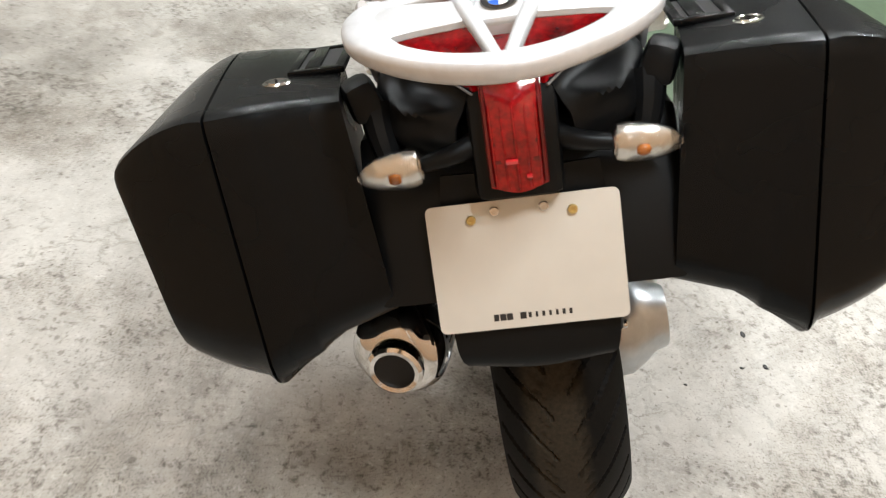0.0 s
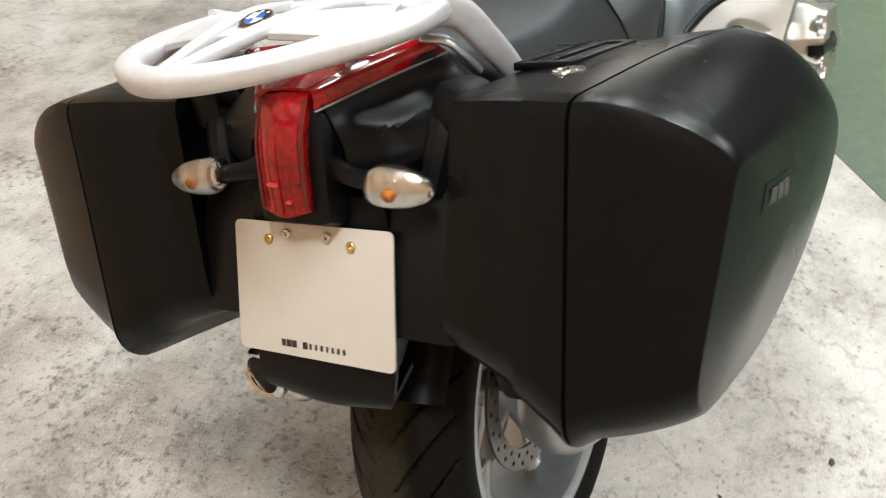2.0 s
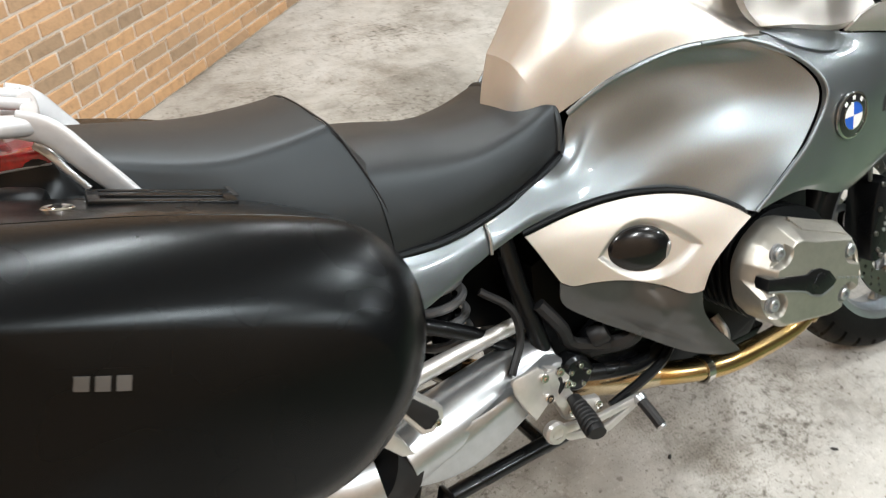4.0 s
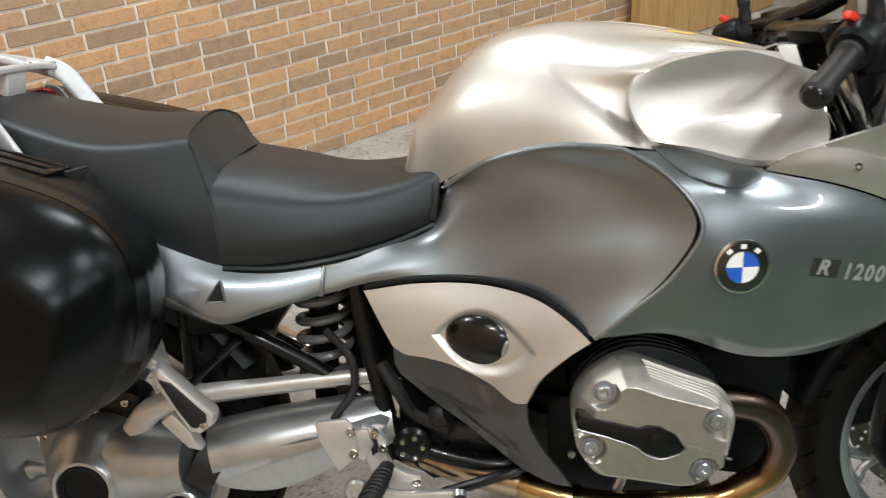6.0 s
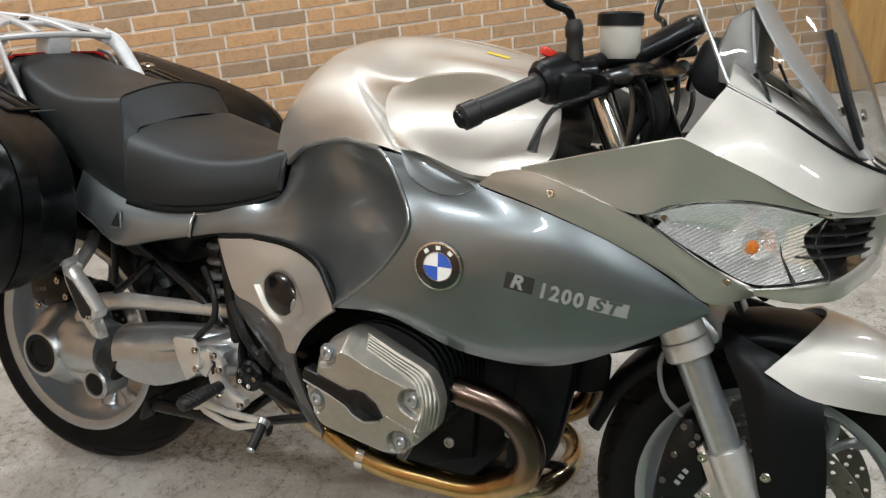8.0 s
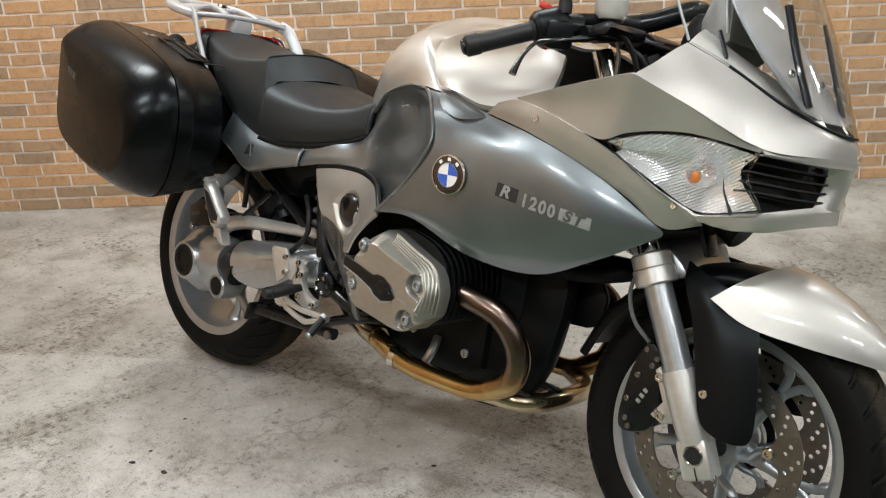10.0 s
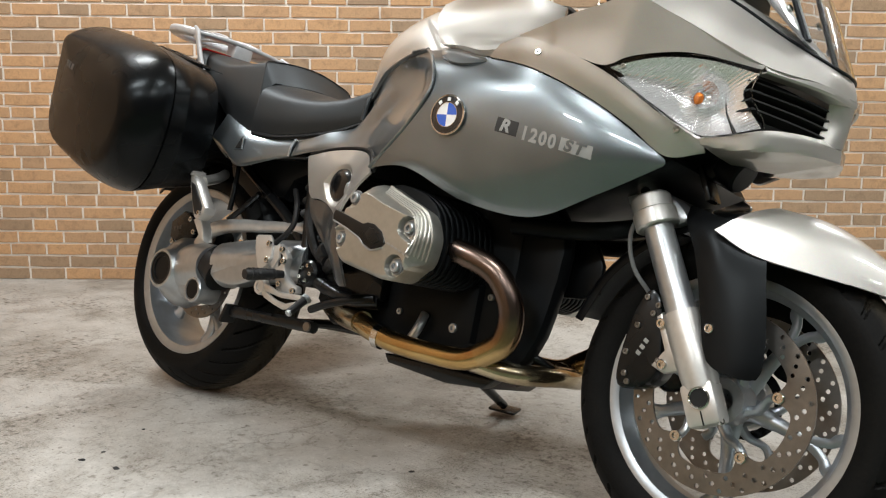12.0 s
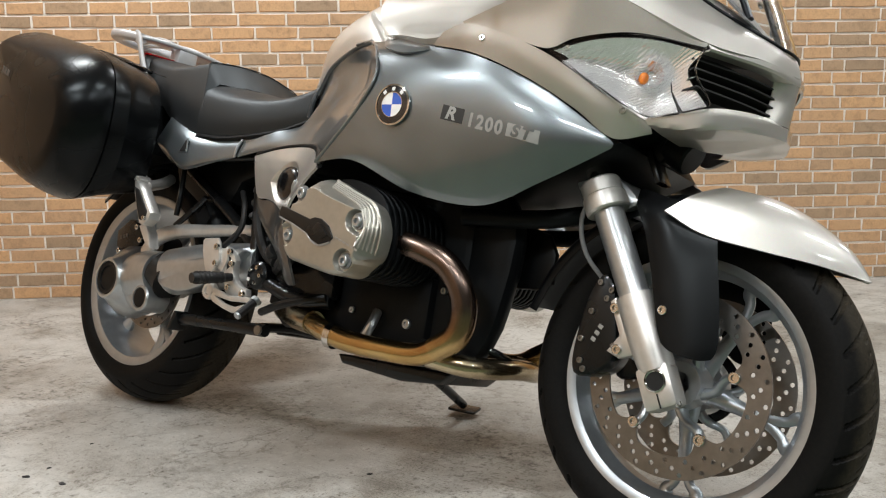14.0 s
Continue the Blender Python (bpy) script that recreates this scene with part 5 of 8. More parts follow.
rider = patch(both_sides([
    [(0.256, -0.206, 0.702), (0.34, -0.196, 0.698), (0.43, -0.180, 0.706), (0.52, -0.160, 0.725), (0.582, -0.146, 0.747)],
    [(0.254, -0.209, 0.741), (0.34, -0.201, 0.732), (0.43, -0.186, 0.736), (0.52, -0.166, 0.748), (0.586, -0.149, 0.763)],
    [(0.250, -0.203, 0.786), (0.34, -0.194, 0.774), (0.43, -0.179, 0.771), (0.52, -0.161, 0.782), (0.589, -0.146, 0.800)],
    [(0.244, -0.197, 0.808), (0.34, -0.187, 0.792), (0.43, -0.172, 0.786), (0.52, -0.154, 0.797), (0.590, -0.143, 0.817)],
    [(0.240, -0.186, 0.824), (0.34, -0.174, 0.804), (0.43, -0.159, 0.795), (0.52, -0.143, 0.805), (0.590, -0.134, 0.827)],
    [(0.240, -0.162, 0.838), (0.34, -0.150, 0.817), (0.43, -0.135, 0.803), (0.52, -0.117, 0.811), (0.589, -0.106, 0.834)],
    [(0.244, -0.09, 0.853), (0.34, -0.09, 0.834), (0.43, -0.08, 0.816), (0.52, -0.07, 0.819), (0.587, -0.06, 0.837)],
    [(0.246, 0.0, 0.856), (0.34, 0.0, 0.837), (0.43, 0.0, 0.818), (0.52, 0.0, 0.821), (0.586, 0.0, 0.838)]]), 44, 64, 0.02, (0, 0, 1))
front_seat = part("rider_seat", rider, SEAT, bike, "black grained vinyl rider seat", 60)
part("front_lip", tube([V(0.583, -0.149, 0.75), V(0.590, -0.146, 0.800), V(0.592, -0.125, 0.828), V(0.589, -0.06, 0.835), V(0.588, 0, 0.836), V(0.589, 0.06, 0.835), V(0.592, 0.125, 0.828), V(0.590, 0.146, 0.800), V(0.583, 0.149, 0.75)], 0.006, 8, 50), SEAT, front_seat)
trim = tube([V(0.258, -0.205, 0.697), V(0.34, -0.197, 0.690), V(0.43, -0.181, 0.698), V(0.52, -0.161, 0.717), V(0.585, -0.147, 0.741)], 0.007, 8, 40)
pair("base_lip", trim, BLACK_PLASTIC, front_seat)
sill = patch([[(0.262, -0.200, 0.696), (0.34, -0.192, 0.689), (0.43, -0.177, 0.697), (0.52, -0.158, 0.714)], [(0.27, -0.204, 0.682), (0.34, -0.197, 0.678), (0.43, -0.184, 0.688), (0.52, -0.168, 0.705)]], 24, 4, 0.003)
pair("bright_sill", sill, CHAMPAGNE, bike)

# ----- fuel tank cover
tank_rows = [
    [(0.590, -0.140, 0.803), (0.66, -0.182, 0.842), (0.75, -0.218, 0.869), (0.84, -0.252, 0.873), (0.93, -0.276, 0.862), (1.045, -0.296, 0.838)],
    [(0.570, -0.128, 0.835), (0.64, -0.175, 0.880), (0.735, -0.208, 0.912), (0.835, -0.236, 0.910), (0.935, -0.252, 0.888), (1.06, -0.265, 0.858)],
    [(0.560, -0.110, 0.870), (0.63, -0.158, 0.925), (0.73, -0.186, 0.955), (0.83, -0.216, 0.950), (0.935, -0.234, 0.938), (1.08, -0.212, 0.905)],
    [(0.558, -0.085, 0.890), (0.64, -0.125, 0.970), (0.745, -0.157, 0.993), (0.83, -0.205, 0.976), (0.94, -0.232, 0.978), (1.10, -0.205, 0.962)],
    [(0.559, -0.068, 0.894), (0.648, -0.105, 0.987), (0.752, -0.132, 1.010), (0.845, -0.168, 1.005), (0.955, -0.185, 1.006), (1.103, -0.165, 0.987)],
    [(0.560, -0.05, 0.898), (0.655, -0.085, 1.000), (0.76, -0.108, 1.026), (0.86, -0.114, 1.024), (0.97, -0.117, 1.012), (1.105, -0.10, 0.988)],
    [(0.562, -0.025, 0.900), (0.665, -0.045, 1.012), (0.77, -0.06, 1.040), (0.87, -0.06, 1.038), (0.99, -0.06, 1.020), (1.11, -0.05, 0.994)],
    [(0.563, 0.0, 0.901), (0.668, 0.0, 1.015), (0.775, 0.0, 1.043), (0.875, 0.0, 1.041), (1.0, 0.0, 1.022), (1.112, 0.0, 0.996)]]
shell = patch(both_sides(tank_rows), 120, 150, 0.0, (0, 0, 1))
for v in shell.verts:
    # the three-cornered hollow ahead of the knee, deepest at the cheek's lip
    u = (v.co.x - 0.745) / 0.140
    if 0 < u and v.co.x < 1.12:
        w = min(u, 1.0)
        hi, lo = 0.993 - 0.022 * w, 0.993 - 0.122 * w**0.85
        f = (hi - v.co.z) / max(0.004, hi - lo)
        if 0 < f < 1:
            deep = 0.026 * w**1.1 * f * min(1.0, (1 - f) / 0.22)
            v.co.y -= math.copysign(deep, v.co.y)
for v in shell.verts:
    # the far rear shoulder is drawn in
    if v.co.y > 0 and v.co.x < 0.96:
        k = min(1.0, (0.96 - v.co.x) / 0.40)
        v.co.y *= 1 - 0.50 * k * k * (3 - 2 * k)
        v.co.x += 0.045 * min(1.0, v.co.y / 0.04) * max(0.0, min(1.0, (0.74 - v.co.x) / 0.16))
tank = part("fuel_tank", thicken(shell, 0.006, (0, 0, 1)), CHAMPAGNE, bike, "champagne silver fuel tank cover", 60)
rear_face = patch(both_sides([[(0.590, -0.140, 0.803), (0.585, -0.137, 0.800), (0.575, -0.132, 0.795)], [(0.570, -0.128, 0.835), (0.562, -0.124, 0.815), (0.550, -0.115, 0.79)], [(0.560, -0.110, 0.870), (0.550, -0.108, 0.840), (0.535, -0.10, 0.79)],
                                    [(0.558, -0.085, 0.890), (0.545, -0.084, 0.850), (0.528, -0.08, 0.79)], [(0.560, -0.05, 0.898), (0.545, -0.05, 0.855), (0.526, -0.05, 0.79)], [(0.563, 0.0, 0.901), (0.546, 0.0, 0.858), (0.526, 0.0, 0.79)]]), 16, 50, 0.004, (-1, 0, 0))
for v in rear_face.verts:
    if v.co.y > 0:
        v.co.y *= 0.50
        v.co.x += 0.045 * min(1.0, v.co.y / 0.04)
part("tank_rear", rear_face, CHAMPAGNE, tank)
# dished cheek with a crisp rear lip, standing proud of the flank, and the shoulder over it
cheek = patch([
    [(0.877, -0.263, 0.967), (0.94, -0.257, 0.988), (1.03, -0.240, 0.995), (1.14, -0.215, 0.962)],
    [(0.868, -0.267, 0.943), (0.94, -0.249, 0.950), (1.03, -0.236, 0.950), (1.145, -0.232, 0.925)],
    [(0.875, -0.270, 0.912), (0.945, -0.259, 0.908), (1.03, -0.254, 0.898), (1.145, -0.262, 0.885)],
    [(0.897, -0.275, 0.879), (0.96, -0.290, 0.869), (1.03, -0.303, 0.853), (1.12, -0.312, 0.856)]], 44, 26, 0.012)
pair("tank_cheek", cheek, CHAMPAGNE, tank, "", 40)
for y in (-0.034, 0.034):
    part("tank_ridge", tube([V(0.70, y * 0.9, 1.023), V(0.78, y, 1.0395), V(0.88, y, 1.0385), V(1.0, y * 0.95, 1.0185), V(1.10, y * 0.8, 0.9945)], 0.0035, 8, 40, flat=0.7), CHAMPAGNE, tank)
tank_tree = BVHTree.FromPolygons([v.co.copy() for v in tank.data.vertices], [tuple(p.vertices) for p in tank.data.polygons])
for x, y in ((0.977, -0.075), (1.056, -0.072)):
    rows = [[tank_tree.ray_cast(Vector((x + i, y + j, 1.3)), Vector((0, 0, -1)))[0] + Vector((0, 0, 0.001)) for i in (-0.020, 0.0, 0.020)] for j in (-0.006, 0.006)]
    part("warning_label", grid_mesh(rows), YELLOW_LABEL, tank, "small yellow warning label")

# ----- blue side fairing
def side_panel(side):
    s = lambda pts: [(x, -side * y, z) for x, y, z in pts]
    front_rows = [
        [(0.862, -0.272, 0.868), (0.95, -0.284, 0.860), (1.045, -0.302, 0.837), (1.15, -0.306, 0.813), (1.27, -0.268, 0.764), (1.388, -0.210, 0.684)],
        [(0.928, -0.322, 0.824), (1.00, -0.328, 0.806), (1.08, -0.326, 0.786), (1.18, -0.309, 0.758), (1.285, -0.272, 0.722), (1.390, -0.208, 0.681)],
        [(0.956, -0.341, 0.772), (1.02, -0.341, 0.735), (1.10, -0.326, 0.712), (1.19, -0.301, 0.692), (1.29, -0.268, 0.678), (1.391, -0.207, 0.678)],
        [(0.918, -0.345, 0.703), (0.985, -0.338, 0.668), (1.08, -0.314, 0.638), (1.18, -0.284, 0.622), (1.285, -0.252, 0.638), (1.390, -0.207, 0.675)],
        [(0.862, -0.336, 0.650), (0.95, -0.334, 0.625), (1.05, -0.302, 0.585), (1.17, -0.258, 0.572), (1.28, -0.240, 0.615), (1.389, -0.206, 0.673)],
        [(0.815, -0.326, 0.610), (0.91, -0.326, 0.616), (1.04, -0.290, 0.566), (1.168, -0.244, 0.556), (1.28, -0.232, 0.606), (1.387, -0.205, 0.671)]]
    main = part("side_fairing", patch([s(r) for r in front_rows], 70, 40, 0.006, (0, side, 0)), BLUE, bike, "slate-blue metallic side fairing with a scooped knee hollow", 50)
    scoop_rows = [
        [(0.415, -0.183, 0.690), (0.50, -0.172, 0.712), (0.583, -0.148, 0.742), (0.612, -0.150, 0.802), (0.68, -0.193, 0.846), (0.77, -0.228, 0.868), (0.862, -0.272, 0.866)],
        [(0.414, -0.188, 0.675), (0.50, -0.180, 0.696), (0.58, -0.170, 0.722), (0.63, -0.172, 0.768), (0.72, -0.205, 0.812), (0.82, -0.238, 0.832), (0.925, -0.310, 0.822)],
        [(0.412, -0.193, 0.660), (0.50, -0.188, 0.680), (0.59, -0.184, 0.698), (0.665, -0.190, 0.728), (0.76, -0.222, 0.764), (0.86, -0.266, 0.778), (0.950, -0.334, 0.772)],
        [(0.411, -0.195, 0.652), (0.50, -0.190, 0.672), (0.60, -0.192, 0.680), (0.675, -0.205, 0.692), (0.76, -0.240, 0.706), (0.845, -0.288, 0.710), (0.914, -0.336, 0.704)],
        [(0.410, -0.195, 0.645), (0.50, -0.190, 0.664), (0.60, -0.197, 0.668), (0.68, -0.215, 0.660), (0.745, -0.245, 0.638), (0.79, -0.285, 0.618), (0.815, -0.322, 0.610)]]
    part("knee_scoop", patch([s(r) for r in scoop_rows], 70, 36, 0.005, (0, side, 0)), BLUE, main, "", 60)
    edge = tube(s([(0.80, -0.250, 0.874), (0.862, -0.274, 0.868), (0.928, -0.322, 0.824), (0.956, -0.345, 0.772), (0.918, -0.345, 0.703), (0.862, -0.336, 0.650), (0.815, -0.326, 0.610)]), 0.0035, 8, 50)
    part("scoop_edge", edge, BLUE, main)
    part("scoop_edge", tube(s([(0.606, -0.153, 0.804), (0.640, -0.172, 0.828), (0.680, -0.195, 0.849), (0.770, -0.230, 0.871), (0.862, -0.273, 0.869)]), 0.0048, 8, 40), BLUE, main)
    blister = patch([s(r) for r in (
        [(0.900, -0.269, 0.8725), (0.95, -0.279, 0.866), (1.0, -0.289, 0.852), (1.055, -0.302, 0.836)],
        [(0.900, -0.271, 0.8715), (0.945, -0.297, 0.855), (1.0, -0.311, 0.838), (1.057, -0.299, 0.8345)],
        [(0.900, -0.272, 0.8705), (0.94, -0.312, 0.840), (1.0, -0.325, 0.821), (1.059, -0.300, 0.833)])], 30, 12, 0.004, (0, side, 0))
    part("blister", blister, BLUE, main)
    tail_rows = [
        [(0.140, -0.205, 0.752), (0.20, -0.208, 0.724), (0.262, -0.206, 0.700), (0.34, -0.196, 0.688), (0.411, -0.184, 0.690)],
        [(0.136, -0.220, 0.715), (0.20, -0.224, 0.694), (0.262, -0.224, 0.672), (0.34, -0.209, 0.665), (0.410, -0.194, 0.670)],
        [(0.132, -0.232, 0.684), (0.18, -0.236, 0.664), (0.252, -0.236, 0.620), (0.33, -0.219, 0.632), (0.407, -0.198, 0.647)],
        [(0.132, -0.231, 0.681), (0.18, -0.235, 0.660), (0.252, -0.235, 0.617), (0.33, -0.218, 0.629), (0.407, -0.1975, 0.6455)],
        [(0.133, -0.205, 0.656), (0.18, -0.212, 0.634), (0.252, -0.222, 0.610), (0.33, -0.208, 0.626), (0.407, -0.196, 0.644)]]
    part("tail_panel", patch([s(r) for r in tail_rows], 40, 16, 0.005, (0, side, 0)), BLUE, main, "slate-blue panel under the seat")
    # black wedge level with the panel, for the shade in the recess
    part("strap_slot", slab([(0.238, 0.654), (0.260, 0.654), (0.257, 0.680)], side * 0.2345, side * 0.212, 0.001), HOLE_BLACK, main)
    for a, b in (((0.235, 0.651), (0.264, 0.651)), ((0.264, 0.651), (0.259, 0.684)), ((0.235, 0.651), (0.259, 0.684))):
        part("slot_lip", tube([V(a[0], side * 0.2325, a[1]), V(b[0], side * 0.2300, b[1])], 0.0022, 8), BLUE, main)
    part("panel_seam", tube([V(0.4115, side * 0.186, 0.692), V(0.4105, side * 0.1985, 0.670), V(0.4080, side * 0.2005, 0.644)], 0.0028, 8, 20), CAST_ALU, main)
    return main


right_panel = side_panel(-1)
side_panel(1)


def cover_pair(side):
    s = lambda pts: [(x, -side * y, z) for x, y, z in pts]
    edge = [(0.473, -0.194, 0.649), (0.562, -0.205, 0.662), (0.660, -0.225, 0.663), (0.738, -0.262, 0.649), (0.786, -0.300, 0.623), (0.811, -0.318, 0.601)]
    seam = [(0.516, -0.207, 0.560), (0.534, -0.212, 0.549), (0.564, -0.222, 0.547), (0.610, -0.240, 0.540), (0.666, -0.262, 0.518), (0.700, -0.290, 0.499), (0.719, -0.300, 0.501)]
    sheet = patch([s(r) for r in (edge,
        [(0.487, -0.200, 0.620), (0.568, -0.216, 0.628), (0.655, -0.240, 0.622), (0.722, -0.272, 0.607), (0.765, -0.301, 0.588), (0.779, -0.312, 0.577)],
        [(0.501, -0.204, 0.590), (0.570, -0.222, 0.590), (0.645, -0.246, 0.578), (0.700, -0.272, 0.562), (0.728, -0.293, 0.546), (0.738, -0.303, 0.537)],
        seam)], 130, 80, 0.0)
    for v in sheet.verts:
        # a lens-shaped dish round the port
        u, w = (v.co.x - 0.657) / 0.079, (v.co.z - 0.579 + 0.08 * (v.co.x - 0.655)) / 0.051
        m = 1.0 - abs(w) - u * u
        if m > 0:
            k = min(1.0, m / 0.30)
            v.co.y -= side * 0.0085 * (k * k * (3 - 2 * k) * 0.6 + k * 0.4)
    up = part("side_cover", thicken(sheet, 0.005, (0, side, 0)), CHAMPAGNE, bike, "champagne silver side cover with an oval black port", 24)
    port = blob((0.651, side * 0.2345, 0.578), (0.0555, 0.0185, 0.0405), (0, 8, side * 19), 32)
    part("port", port, BLACK_LACQUER, up, "glossy black oval port")
    part("port_tab", blob((0.6900, side * 0.2570, 0.571), (0.0045, 0.005, 0.015), (0, 18, side * 30)), CAST_ALU, up)
    part("cover_gasket", tube([V(x, -side * (y + 0.009), z + 0.005) for x, y, z in edge], 0.0055, 10, 50), BLACK_PLASTIC, up)
    low = patch([s(r) for r in ([(x, y + 0.003, z - 0.0025) for x, y, z in seam],
        [(0.519, -0.196, 0.520), (0.560, -0.212, 0.510), (0.610, -0.232, 0.500), (0.655, -0.260, 0.485), (0.695, -0.284, 0.468), (0.722, -0.292, 0.465)],
        [(0.560, -0.202, 0.480), (0.605, -0.219, 0.467), (0.645, -0.248, 0.455), (0.690, -0.276, 0.445), (0.733, -0.290, 0.438)],
        [(0.632, -0.222, 0.429), (0.660, -0.240, 0.425), (0.700, -0.270, 0.415), (0.747, -0.292, 0.415)],
        [(0.705, -0.258, 0.380), (0.732, -0.278, 0.384), (0.767, -0.297, 0.390)],
        [(0.744, -0.280, 0.366), (0.764, -0.291, 0.364), (0.784, -0.300, 0.366)])], 60, 50, 0.0)
    for v in low.verts:
        # the part ahead of a bowed crease lies deeper
        ahead = v.co.x - (0.662 + 0.55 * max(0.0, 0.435 - v.co.z) - 6.0 * (v.co.z - 0.46) ** 2)
        if ahead > 0 and v.co.z < 0.515:
            v.co.y -= side * 0.0035 * min(1.0, ahead / 0.012) * max(0.0, 1 - ahead / 0.06)
    part("lower_side_cover", thicken(low, 0.005, (0, side, 0)), GREY_PLASTIC, bike, "dark grey lower side cover", 24)


cover_pair(-1)
cover_pair(1)

# ----- nose fairing, headlight, screen
def nose_side(side):
    rise = 0.0 if side < 0 else 0.20
    dz = 0.22 * rise
    s = lambda pts: [(x, -side * y, z + rise * abs(y)) for x, y, z in pts]
    strip = part("fairing_strip", patch([s(r) for r in (
        [(1.075, -0.312, 0.860), (1.12, -0.316, 0.870), (1.20, -0.312, 0.850), (1.287, -0.288, 0.814), (1.368, -0.250, 0.763), (1.446, -0.208, 0.717)],
        [(1.060, -0.308, 0.848), (1.13, -0.316, 0.845), (1.21, -0.306, 0.825), (1.295, -0.276, 0.780), (1.375, -0.238, 0.731), (1.448, -0.194, 0.710)],
        [(1.048, -0.304, 0.839), (1.15, -0.309, 0.816), (1.25, -0.280, 0.776), (1.33, -0.242, 0.730), (1.39, -0.208, 0.688), (1.446, -0.180, 0.703)])], 44, 14, 0.005, (0, side, 0)), CHAMPAGNE, bike, "champagne silver fairing strip with small screws")
    for x, y, z in ((1.165, 0.3125, 0.841), (1.409, 0.2235, 0.730)):
        part("screw", disc_bolt(V(x, side * y, z + rise * y), 0.006, (0.15, side, 0.1), 0.004), CHROME, strip)
    cheek = part("nose_cheek", patch([s(r) for r in (
        [(1.118, -0.317, 0.873), (1.23, -0.3215, 0.906), (1.340, -0.314, 0.936), (1.343, -0.313, 0.9355), (1.43, -0.262, 0.893), (1.53, -0.202, 0.846)],
        [(1.125, -0.316, 0.868), (1.215, -0.312, 0.876), (1.318, -0.300, 0.885), (1.325, -0.299, 0.885), (1.42, -0.258, 0.870), (1.53, -0.202, 0.843)],
        [(1.132, -0.316, 0.864), (1.21, -0.306, 0.846), (1.288, -0.290, 0.823), (1.33, -0.281, 0.840), (1.42, -0.252, 0.854), (1.528, -0.202, 0.839)])], 60, 16, 0.005, (0, side, 0)), CHAMPAGNE, bike, "champagne silver fairing cheek over the headlight", 30)
    # clear lens and what lies behind it
    lens = part("headlight", patch([s(r) for r in (
        [(1.290, -0.288, 0.822), (1.36, -0.272, 0.846), (1.44, -0.244, 0.851), (1.529, -0.205, 0.837)],
        [(1.300, -0.284, 0.815), (1.375, -0.262, 0.814), (1.445, -0.240, 0.800), (1.517, -0.212, 0.800)],
        [(1.304, -0.281, 0.807), (1.372, -0.250, 0.763), (1.440, -0.214, 0.724), (1.488, -0.205, 0.730), (1.540, -0.190, 0.744)]
        )], 40, 20, 0.003, (0, side, 0)), LENS, bike, "fluted clear headlight with an amber indicator bulb")
    lens.visible_shadow = False
    part("reflector_bowl", patch([s(r) for r in (
        [(1.296, -0.282, 0.821), (1.36, -0.262, 0.842), (1.44, -0.234, 0.847), (1.523, -0.197, 0.833)],
        [(1.315, -0.262, 0.812), (1.38, -0.225, 0.810), (1.45, -0.192, 0.802), (1.500, -0.197, 0.803)],
        [(1.310, -0.274, 0.805), (1.374, -0.242, 0.765), (1.440, -0.205, 0.728), (1.488, -0.196, 0.734), (1.534, -0.182, 0.747)])], 30, 16, 0.003, (0, side, 0)), FLUTED, lens)
    part("lens_rim", tube(s([(1.290, -0.289, 0.821), (1.372, -0.251, 0.762), (1.440, -0.214, 0.722), (1.488, -0.205, 0.728), (1.541, -0.190, 0.742), (1.519, -0.213, 0.800), (1.530, -0.206, 0.838)]), 0.0018, 6, 60), LENS, lens)
    part("lamp_bowl", lathe([(0.006, -0.02), (0.014, -0.018), (0.022, -0.008), (0.025, 0.0), (0.024, 0.001), (0.019, -0.008), (0.011, -0.016)], V(1.445, side * 0.220, 0.792 + dz), (0.45, side, 0.05), 26), FLUTED, lens)
    part("indicator_bulb", blob((1.437, side * 0.222, 0.785 + dz), (0.009, 0.0065, 0.0105)), AMBER, lens)
    part("lens_screw", disc_bolt(V(1.322, side * 0.283, 0.822 + dz * 1.27), 0.005, (0.2, side, 0.1), 0.004), CHROME, lens)


for side in (-1, 1):
    nose_side(side)

top_rows = [
    [(1.342, -0.314, 0.9355), (1.42, -0.269, 0.899), (1.53, -0.202, 0.846), (1.594, -0.105, 0.844), (1.619, 0.0, 0.848)],
    [(1.352, -0.273, 0.959), (1.43, -0.240, 0.928), (1.53, -0.175, 0.876), (1.594, -0.090, 0.861), (1.616, 0.0, 0.862)],
    [(1.364, -0.240, 0.984), (1.436, -0.208, 0.953), (1.529, -0.148, 0.901), (1.593, -0.075, 0.876), (1.612, 0.0, 0.873)],
    [(1.374, -0.212, 1.002), (1.441, -0.183, 0.970), (1.527, -0.128, 0.917), (1.588, -0.063, 0.887), (1.608, 0.0, 0.881)]]


def nose_top(side):
    bm = patch([[(x, -side * y, z) for x, y, z in r] for r in top_rows], 44, 20, 0.005, (0.5, 0, 1))
    return part("nose_panel", bm, CHAMPAGNE, bike, "champagne silver nose panel", 50)


nose_top(-1)
nose_top(1)


